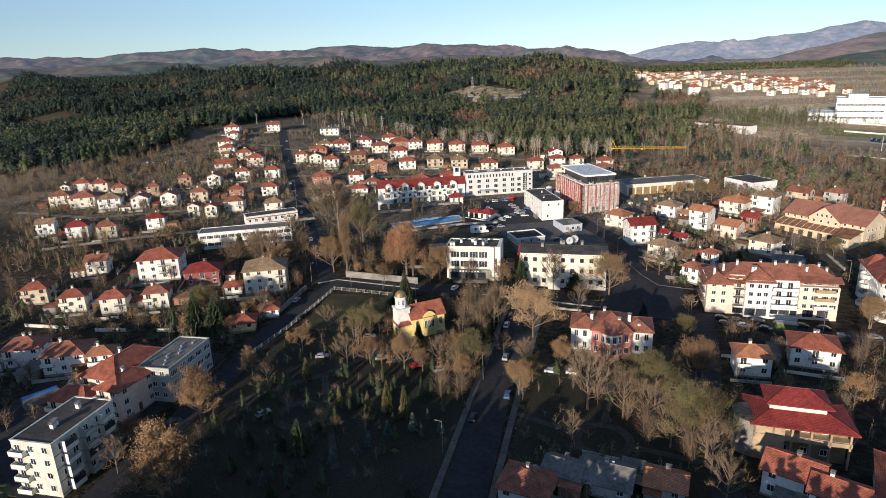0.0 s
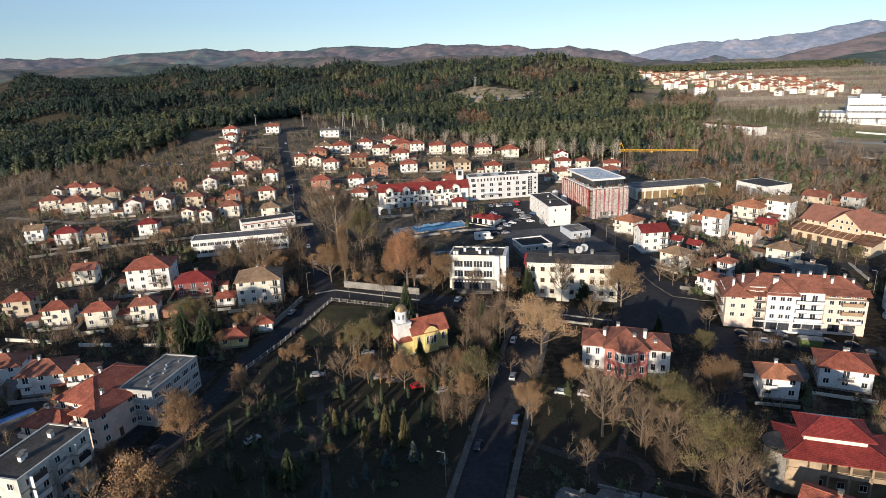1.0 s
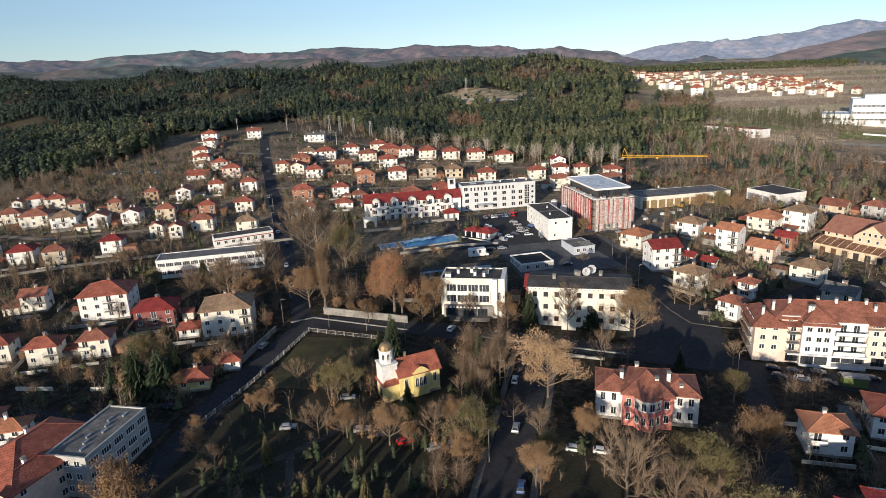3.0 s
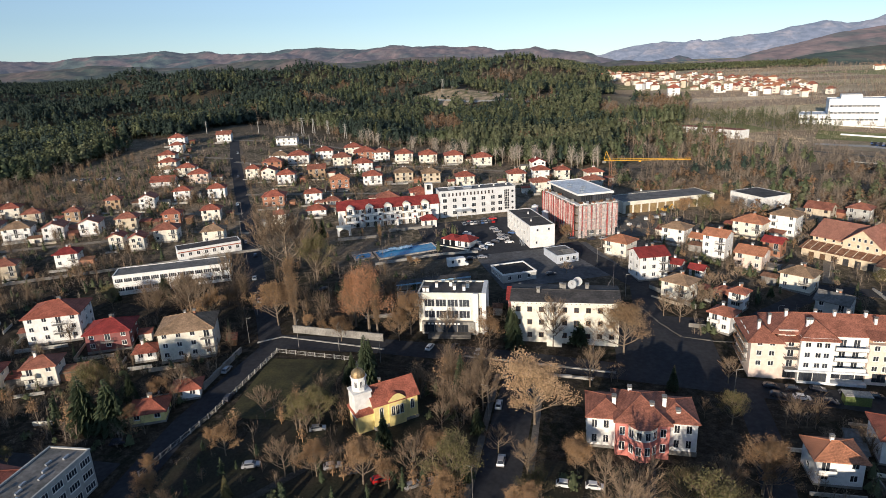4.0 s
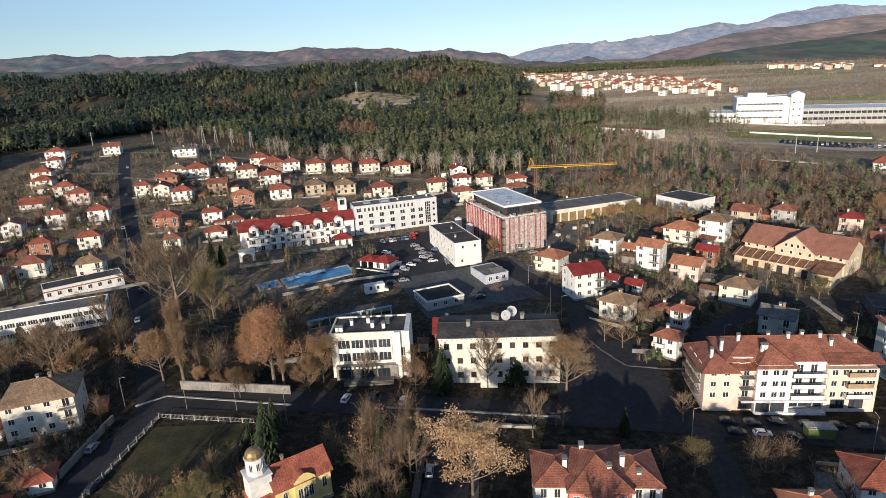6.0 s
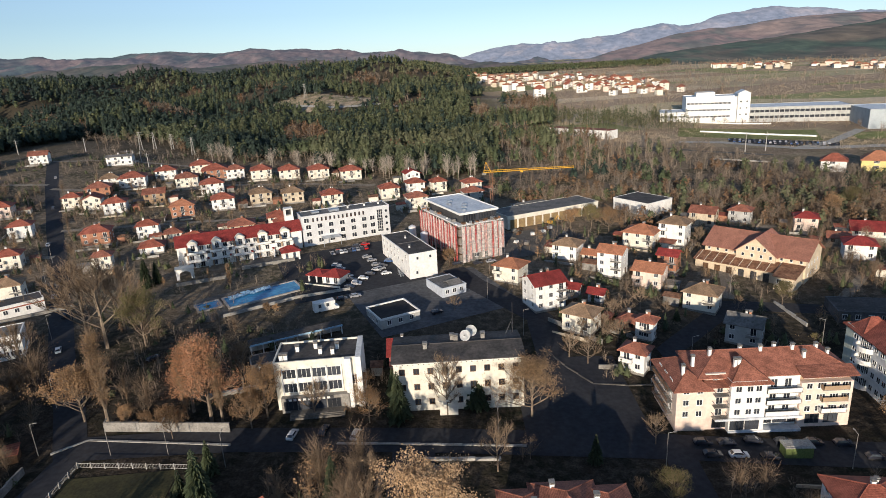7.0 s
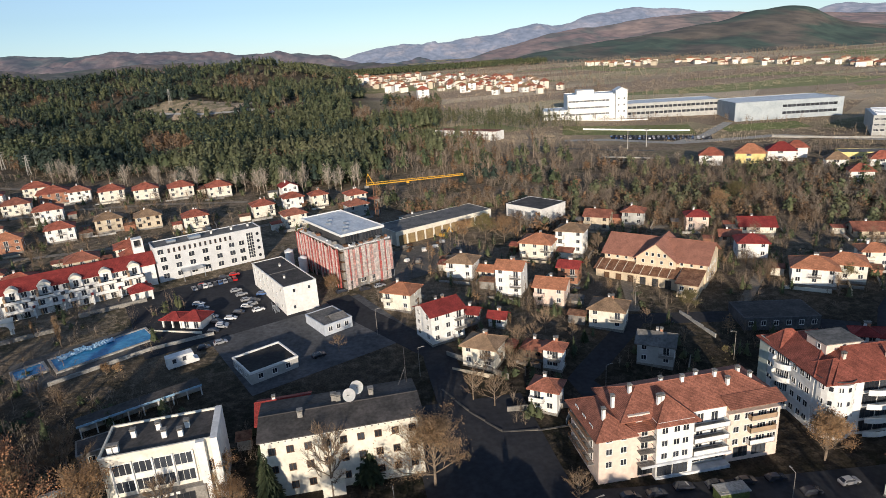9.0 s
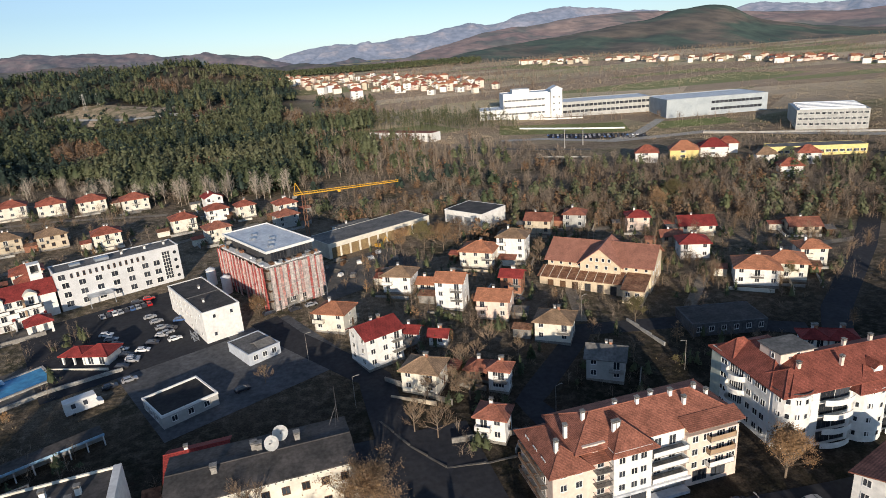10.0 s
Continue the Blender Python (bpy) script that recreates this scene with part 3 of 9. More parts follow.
house(-192.5, 393.3, 11.2, 9.5, 2, 18, "b", "k")
house(-159.3, 382.6, 9.8, 8.3, 2, 18, "b", "n", "gable_x")
house(-137.0, 361.1, 10.2, 8.6, 2, 18, "o", "k")
house(-185.0, 414.8, 13.1, 11.2, 2, 18, "r", "w")
house(-201.3, 421.9, 10.5, 8.9, 1, 18, "t", "w")
house(-173.9, 431.6, 10.9, 9.2, 2, 18, "r", "w")
house(-155.9, 415.8, 11.5, 9.8, 2, 18, "b", "c")
house(-159.6, 448.0, 11.8, 10.0, 2, 18, "r", "c")
house(-147.0, 435.3, 13.9, 11.8, 2, 18, "r", "k")
house(-135.8, 436.4, 10.0, 8.5, 2, 18, "b", "w")
house(-137.6, 402.9, 11.4, 9.7, 2, 18, "r", "w")
house(-121.8, 372.3, 10.4, 8.9, 2, 18, "r", "w")
house(-106.0, 381.8, 10.4, 8.8, 2, 15, "t", "e")
house(-90.2, 382.1, 10.3, 8.8, 2, 15, "t", "e")
house(-120.2, 435.0, 11.5, 9.8, 2, 15, "r", "c")
house(-103.9, 434.4, 11.4, 9.7, 2, 15, "r", "c")
house(-87.0, 434.7, 11.6, 9.9, 2, 15, "r", "c")
house(-67.6, 429.7, 11.3, 9.6, 2, 15, "r", "c")
house(-69.5, 375.7, 9.8, 8.3, 2, 15, "r", "c")
house(-86.9, 340.0, 8.9, 7.6, 2, 18, "r", "c")
house(-102.9, 338.3, 10.5, 8.9, 1, 18, "b", "e")
house(-117.1, 321.7, 10.1, 8.6, 1, 18, "r", "w")
house(-42.0, 384.3, 9.3, 7.9, 2, 15, "r", "c")
house(-32.1, 416.5, 7.9, 9.0, 2, 15, "R", "w", "gable_y")
house(-29.2, 393.8, 8.8, 7.5, 2, 15, "r", "w")
house(-17.2, 394.1, 7.6, 6.4, 2, 15, "r", "c")
house(-27.6, 364.6, 9.2, 7.8, 2, 18, "b", "c")
house(-0.1, 389.6, 8.5, 7.2, 2, 18, "r", "c")
house(-0.8, 370.8, 8.9, 7.5, 2, 18, "b", "g")
house(-285.8, 265.5, 9.9, 8.4, 2, 30, "b", "c")
house(-269.7, 264.7, 12.4, 10.6, 2, 30, "b", "c")
house(-252.5, 264.4, 10.9, 9.3, 2, 30, "t", "w")
house(-293.1, 288.7, 8.9, 7.6, 2, 30, "r", "w")
house(-281.8, 289.7, 8.9, 7.6, 2, 30, "r", "c")
house(-262.8, 283.3, 7.9, 6.8, 2, 30, "b", "e")
house(-297.5, 281.0, 4.7, 5.4, 2, 30, "b", "w", "gable_y")
house(-235.8, 267.2, 8.3, 9.5, 2, 30, "b", "w", "gable_y")
house(-223.3, 274.4, 8.1, 9.3, 2, 25, "b", "w", "gable_y")
house(-243.9, 287.6, 6.7, 5.7, 2, 25, "b", "n")
house(-203.6, 238.5, 8.1, 6.9, 2, 25, "R", "w")
house(-232.9, 222.1, 9.1, 7.7, 2, 30, "R", "w")
house(-218.7, 224.3, 8.3, 7.1, 2, 30, "b", "e")
house(-251.9, 223.1, 7.4, 6.3, 2, 30, "t", "w", "gable_x")
house(-159.7, 185.9, 14.3, 12.2, 3, 25, "r", "w")
house(-139.2, 182.4, 11.4, 9.7, 2, 25, "R", "d")
house(-113.6, 181.6, 13.8, 11.7, 3, 25, "t", "c")
house(-188.2, 185.1, 7.5, 6.4, 2, 25, "b", "c", "gable_x")
house(-188.5, 157.8, 8.0, 6.8, 2, 25, "r", "e")
house(-169.2, 154.3, 7.7, 6.6, 2, 25, "r", "c")
house(-154.4, 155.6, 7.8, 6.6, 2, 25, "r", "c")
house(-142.8, 161.7, 7.6, 6.5, 2, 25, "b", "c")
house(-154.0, 121.7, 9.5, 8.1, 2, 25, "b", "w")
house(-139.4, 121.2, 10.4, 8.8, 2, 25, "b", "w")
house(-128.6, 121.8, 6.0, 5.1, 2, 25, "o", "w")
house(71.4, 299.9, 9.5, 8.1, 3, -36, "t", "w")
house(58.9, 299.3, 11.0, 9.3, 2, -36, "o", "c")
house(91.0, 321.2, 9.4, 8.0, 2, -36, "b", "e", "gable_x")
house(106.3, 322.0, 7.9, 6.7, 2, -36, "b", "g")
house(29.3, 288.7, 8.8, 7.5, 2, -32, "t", "w")
house(40.8, 272.2, 8.0, 6.8, 3, -34, "o", "w", "gable_x")
house(36.8, 284.8, 5.2, 4.4, 1, -34, "o", "c", "gable_x")
house(50.2, 262.5, 8.8, 7.5, 2, -34, "o", "p", "gable_x")
house(60.3, 274.2, 6.2, 5.2, 2, -36, "R", "k", "gable_x")
house(59.9, 245.4, 9.0, 7.6, 2, -36, "t", "c")
house(22.4, 234.9, 8.3, 7.1, 2, -36, "t", "c")
house(30.9, 252.3, 4.5, 3.8, 1, -30, "R", "w", "gable_x")
house(24.5, 256.8, 4.5, 3.8, 1, -30, "R", "w", "gable_x")
house(35.6, 234.7, 5.6, 4.8, 1, -36, "b", "k")
house(30.9, 213.8, 5.9, 5.0, 2, -36, "b", "w")
# white house in shade: the shade is put into its grey walls
house(63.1, 225.8, 8.2, 7.0, 2, -36, "g", "g", "gable_x")
house(14.5, 250.3, 9.9, 8.4, 3, 20, "R", "w", "gable_x")
house(7.0, 270.9, 8.8, 7.5, 2, -34, "o", "c")
house(125.4, 309.1, 8.0, 6.8, 2, -25, "R", "p")
house(144.0, 300.1, 12.1, 10.3, 1, -25, "R", "c", "gable_x")
house(127.5, 291.8, 6.8, 5.8, 1, -25, "b", "e", "gable_x")
house(125.4, 277.2, 9.1, 7.7, 2, -25, "R", "w")
house(128.8, 253.2, 11.7, 9.9, 2, -36, "o", "w")
house(138.9, 252.9, 10.9, 9.2, 2, -36, "o", "c")
house(153.7, 258.0, 7.8, 6.6, 2, -25, "o", "c")
house(175.2, 282.5, 10.1, 8.6, 1, -25, "b", "e", "gable_x")
house(37.3, 153.4, 8.0, 6.8, 2, 0, "o", "w")
house(53.5, 162.1, 10.9, 9.2, 2, -8, "r", "w")
house(-11.5, 97.0, 9.1, 7.8, 1, -10, "b", "w")
house(-5.1, 102.0, 6.7, 5.7, 1, -14, "g", "w", "gable_x")
house(2.7, 101.9, 9.1, 7.7, 1, -10, "g", "g", "gable_x")
house(13.2, 102.3, 6.7, 5.7, 1, -10, "o", "g", "gable_x")
house(35.4, 107.0, 8.9, 7.6, 2, -25, "r", "w", "gable_x")
house(41.0, 101.8, 7.9, 6.7, 2, -25, "r", "w", "gable_x")
house(110.2, 214.9, 5.1, 4.3, 2, -30, "R", "w")
house(115.4, 212.2, 6.0, 5.1, 2, -30, "R", "w")
house(38.2, 228.6, 4.5, 3.8, 2, -36, "b", "w")
house(-104.5, 151.0, 7.5, 6.4, 1, 25, "r", "y")
house(-101.0, 160.5, 6.0, 5.0, 1, 25, "r", "w")
house(-216.0, 464.5, 15.0, 7.0, 2, 12, "g", "w", "gable_x", rise=0.8)
house(-123.5, 176.0, 5.5, 5.0, 1, 25, "r", "w")


# ---- streets, yards ----
strip("road", [(-92, 60), (-93, 120), (-95, 150), (-92, 186), (-103, 205), (-117, 226), (-159, 297), (-187, 342), (-229, 412), (-262, 470)], 6.5, ASPHALT, "dark asphalt street climbing between the houses", "road")
strip("road", [(-23, 70), (-23, 101), (-24, 128), (-23, 158), (-22, 186)], 8.5, ASPHALT, "dark asphalt street along the park", "road", 0.07)
strip("road", [(-92, 189), (-60, 190), (-22, 188), (30, 184), (80, 178), (140, 172)], 8, ASPHALT, "dark asphalt cross street", "road", 0.08)
patch("road", 14, 203, 26, 34, 0, ASPHALT, "wide dark asphalt square between the houses", "road", 0.09)
strip("road", [(12, 210), (12, 242), (-6, 269), (-12, 282)], 8, ASPHALT, "dark asphalt side street", "road", 0.10)
strip("road", [(30, 186), (29, 163), (25, 135), (24, 90)], 6, ASPHALT, "narrow asphalt lane", "road", 0.11)
strip("road", [(46, 196), (42, 222), (68, 246), (95, 240), (120, 225)], 6, ASPHALT, "narrow asphalt lane behind the flats", "road", 0.06)
LANE = mat("dusty_lane", (0.30, 0.26, 0.205), (0.20, 0.17, 0.135), scale=0.2, rough=0.95, fine=1.5, fine_amt=0.3)
for pts in ([(-183, 340), (-150, 347), (-112, 353), (-76, 358), (-46, 366), (-12, 380)], [(-226, 406), (-200, 404), (-172, 400), (-140, 418), (-96, 420), (-52, 412)], [(-168, 309), (-205, 304), (-240, 296), (-275, 275), (-305, 272)], [(-150, 282), (-180, 281), (-215, 262), (-250, 247), (-300, 250)], [(-262, 470), (-225, 478), (-190, 470), (-150, 458), (-110, 452)], [(-232, 414), (-262, 412), (-290, 440)], [(70, 250), (86, 296), (100, 312), (150, 322)], [(100, 245), (118, 262), (150, 270), (190, 268)]):
    strip("road", pts, 3.2, LANE, "dusty pale lane between the gardens", "lane", 0.07)
strip("road", [(118, 172), (120, 216), (134, 230), (150, 241), (182, 263), (218, 291)], 7, ASPHALT, "dark asphalt street behind the corner flats", "road", 0.08)
YARDC = mat("worn_concrete_yard", (0.115, 0.117, 0.125), (0.075, 0.077, 0.082), scale=0.12, rough=0.92, fine=0.9, fine_amt=0.3)
patch("pavement", -50, 287, 44, 46, 22, ASPHALT, "asphalt car park beside the hotel", "car park", 0.12)
patch("pavement", -19, 258, 46, 34, 25, YARDC, "worn grey concrete yard", "yard", 0.08)
patch("pavement", 20, 308, 40, 26, 24, PAVE, "dusty works yard with rubble", "yard", 0.08)
patch("lawn", -77.5, 167, 21, 27, 4, mat("lawn", (0.070, 0.064, 0.026), (0.035, 0.034, 0.017), scale=0.2, fine=2, fine_amt=0.3), "worn green lawn behind a white fence", "lawn", 0.08)
# dark sheet laid over the ground here to stand in for shade
patch("pavement", -120, 98, 40, 74, 0, ASPHALT, "dark asphalt sheet standing in for shade between the flats", "yard", 0.06)
# path and grass colours darkened to stand in for the parks' shade
PATH = mat("shade_dark_path", (0.075, 0.070, 0.062), (0.05, 0.046, 0.04), scale=0.3, rough=0.95, fine=2, fine_amt=0.3)
PARKGRASS = mat("shade_dark_grass", (0.024, 0.026, 0.015), (0.036, 0.030, 0.020), scale=0.15, fine=2.0, fine_amt=0.35, bump=0.5, bump_scale=1.5)
patch("lawn", -58, 108, 62, 76, 0, PARKGRASS, "winter grass of the park, coloured dark for shade", "lawn", 0.05)
patch("lawn", 3, 112, 39, 74, 0, PARKGRASS, "winter grass of the small park, coloured dark for shade", "lawn", 0.05)
patch("lawn", -55, 158, 50, 22, 8, PARKGRASS, "winter grass about the church, coloured dark for shade", "lawn", 0.045)
strip("pavement", [(-86, 112), (-68, 130), (-55, 148)], 1.8, PATH, "worn paved path through the park", "path", 0.09)
strip("pavement", [(-50, 96), (-62, 118), (-68, 130)], 1.6, PATH, "worn paved path through the park", "path", 0.1)
def round_path(cx, cy, r, width):
    pts = [(cx + r * math.cos(radians(a)), cy + r * math.sin(radians(a))) for a in range(0, 361, 20)]
    strip("pavement", pts, width, PATH, "round paved path about a flower bed", "path", 0.07)


round_path(2, 116, 5.5, 2.0)
round_path(-66, 112, 5.0, 2.0)
strip("pavement", [(-17, 122), (-3.5, 117)], 1.6, PATH, "paved path through the small park", "path", 0.09)
strip("pavement", [(2, 121.5), (4, 140), (5, 150)], 1.6, PATH, "paved path through the small park", "path", 0.09)
strip("pavement", [(7.5, 115), (23, 112)], 1.6, PATH, "paved path through the small park", "path", 0.09)
strip("pavement", [(-17.8, 72), (-17.8, 128), (-17.3, 180)], 1.4, PAVE, "pavement of grey slabs along the street", "pavement", 0.12)
strip("pavement", [(-28.6, 72), (-28.6, 128), (-28.1, 180)], 1.4, PAVE, "pavement of grey slabs along the street", "pavement", 0.12)


# ---- church ----
WIN["arched"] = arch_window("window", 0.75, 2.2, CREAM)
WIN["belfry"] = arch_window("window", 0.5, 1.4, WHITE)
WIN["hall"] = window_mesh("window", 3.0, 2.3, 3, TRIM, False)
WIN["villa"] = window_mesh("window", 1.25, 1.9, 2)
def church():
    t = thing("church", pose(-51.2, 153.0, gz(-48, 156), 0, 0, 40), "pale yellow church with a white bell tower and red tile roof", "church")
    L, D, H = 10.2, 6.4, 6.2
    part("wall", boxes((0, L, 0, D, -1.5, H)), YELLOW, t)
    part("plinth", boxes((-0.15, L + 0.15, -0.15, D + 0.15, -1.6, 0.7)), CONC, t, "grey stone plinth")
    part("roof", roof_mesh(0, L, 0, D, H, 2.9, 0.45, "gable_x"), T_RED, t, "steep red tile roof")
    bm = bmesh.new()
    for x in (0.002, L - 0.002):
        bm.faces.new([bm.verts.new(p) for p in ((x, 0, H), (x, D, H), (x, D / 2, H + 2.8))])
    part("gable", bm, YELLOW, t)
    # arched dormer gable over the south windows
    bm = prism(bmesh.new(), [(3.2, -0.4), (7.2, -0.4), (7.2, 0.02), (3.2, 0.02)], -1.5, 6.2)
    part("bay", bm, YELLOW, t)
    bm = bmesh.new()
    pts = [(3.2 + 4.0 * i / 12, 6.2 + 1.3 * math.sin(math.pi * i / 12)) for i in range(13)]
    v0 = [bm.verts.new((x, -0.4, z)) for x, z in pts]
    v1 = [bm.verts.new((x, 1.6, z)) for x, z in pts]
    bm.faces.new(v0)
    for i in range(12):
        bm.faces.new((v0[i + 1], v0[i], v1[i], v1[i + 1])).material_index = 1
    part("bay_gable", bm, [YELLOW, T_RED], t)
    for x in (4.2, 5.2, 6.2):
        put("window", WIN["arched"], t, x, -0.4, 2.6)
    put("window", WIN["arched"], t, 8.9, 0, 2.8)
    put("window", WIN["arched"], t, 1.6, 0, 2.8)
    # tower, belfry and dome at the west end
    part("porch", boxes((-3.6, 0, 0.6, D - 0.6, -1.5, 4.6)), YELLOW, t)
    part("porch_roof", roof_mesh(-3.6, 0, 0.6, D - 0.6, 4.6, 1.6, 0.4, "hip"), T_RED, t)
    cx, cy = -1.8, D / 2
    part("tower", boxes((cx - 1.9, cx + 1.9, cy - 1.9, cy + 1.9, 3.0, 9.0), (cx - 2.1, cx + 2.1, cy - 2.1, cy + 2.1, 8.8, 9.1)), WHITE, t, "white square bell tower")
    part("belfry", prism(bmesh.new(), ring(cx, cy, 1.6, 8, 22.5, 382.5), 9.1, 12.0), WHITE, t, "white eight-sided belfry")
    part("cornice", prism(bmesh.new(), ring(cx, cy, 1.8, 8, 22.5, 382.5), 12.0, 12.3), TRIM, t)
    bm = bmesh.new()
    rows = [[bm.verts.new((x, y, 12.3 + 1.7 * math.sin(a))) for x, y in ring(cx, cy, 1.6 * math.cos(a), 12)] for a in (0, 0.35, 0.7, 1.05, 1.35)]
    for lo, hi in zip(rows, rows[1:]):
        for i in range(12):
            bm.faces.new((lo[i], lo[(i + 1) % 12], hi[(i + 1) % 12], hi[i]))
    bm.faces.new(rows[-1])
    part("dome", bm, mat("dull_gold", (0.45, 0.33, 0.18), (0.3, 0.2, 0.1), scale=1, rough=0.4, metal=0.6), t, "dull gilded dome")
    part("cross", boxes((cx - 0.06, cx + 0.06, cy - 0.06, cy + 0.06, 13.9, 15.6), (cx - 0.45, cx + 0.45, cy - 0.05, cy + 0.05, 14.75, 14.88)), STEEL, t)
    for k in range(8):
        a = radians(45 * k)
        ob = put("belfry_opening", WIN["belfry"], t, cx + 1.48 * math.sin(a), cy - 1.48 * math.cos(a), 10.1, 45 * k)
    chimney(t, 3.0, D / 2 + 0.4, H + 2.6, 0.9, 0.4, BRICKW)
    dr = part("door", boxes((-0.8, 0.8, -0.06, 0.03, 0, 2.6)), WOOD, t, "brown wooden double door")
    dr.matrix_basis = pose(-3.6, D / 2, 0.3, 0, 0, -90)


church()


# ---- pink villa on the square ----
def pink_villa():
    t = thing("villa", pose(-7.0, 153.5, gz(4, 155), 0, 0, 0) @ Matrix.Diagonal((0.87, 0.95, 1, 1)), "pink and white two-storey villa with a brown-red hipped roof", "house")
    W, D, H = 24.0, 12.0, 8.0
    part("wall", boxes((0, 6.2, 1.4, D - 0.6, -1.5, H - 0.6)), WHITE, t, "white side wing")
    part("wall", boxes((17.8, W, 1.4, D - 0.6, -1.5, H - 0.6)), WHITE, t, "white side wing")
    part("middle_wall", boxes((6.2, 17.8, -0.6, D, -1.5, H)), PINK, t, "pink middle part")
    bay = part("bay", prism(bmesh.new(), ring(12, 0.9, 3.4, 14, 205, 335), -1.5, H - 0.7), PINK, t, "rounded pink bay")
    part("band", prism(bmesh.new(), ring(12, 0.9, 3.46, 14, 205, 335), 4.5, 7.0), CREAM, bay, "cream window band")
    part("plinth", boxes((-0.1, W + 0.1, 1.3, D + 0.1, -1.6, 0.8)), CONC, t)
    part("cornice", boxes((6.0, 18.0, -0.75, D + 0.2, H - 0.45, H - 0.2)), TRIM, t)
    part("wing_roof", roof_mesh(0, 8.5, 1.4, D - 0.6, H - 0.6, 1.7, 0.5, "hip"), T_BROWN, t, "brown-red tile roof")
    part("wing_roof", roof_mesh(15.5, W, 1.4, D - 0.6, H - 0.6, 1.7, 0.5, "hip"), T_BROWN, t, "brown-red tile roof")
    part("roof", roof_mesh(6.2, 17.8, -0.6, D, H, 2.6, 0.6, "hip"), T_BROWN, t, "brown-red tile roof")
    bm = bmesh.new()
    c = bm.verts.new((12, 2.2, H + 1.35))
    rr = [bm.verts.new((x, y, H - 0.65)) for x, y in ring(12, 0.9, 3.8, 14, 195, 345)]
    for i in range(14):
        bm.faces.new((rr[i], rr[i + 1], c))
    part("bay_roof", bm, T_BROWN, t)
    for z in (1.4, 4.7):
        for x in (1.6, 4.2, 19.6, 22.2):
            put("window", WIN["villa"], t, x, 1.4, z)
        for x in (7.6, 16.4):
            put("window", WIN["villa"], t, x, -0.6, z)
        for k in (-46, -16, 16, 46):
            a = radians(k)
            put("window", WIN["villa"], t, 12 + 3.45 * math.sin(a), 0.9 - 3.45 * math.cos(a), z, k)
        for y in (3.4, 6.2, 9.0):
            put("window", WIN["villa"], t, 0, y, z, -90)
            put("window", WIN["villa"], t, W, y, z, 90)
    for x, y, z, h in ((6.0, 5.2, 1.6, 1.2), (9.8, 9, 2.2, 0.9), (14.2, 3.2, 1.9, 0.9), (17.2, 5.6, 1.9, 1.2), (20.0, 3.6, 0.7, 0.7)):
        chimney(t, x, y, H + z - 0.9, h, 0.85)


pink_villa()


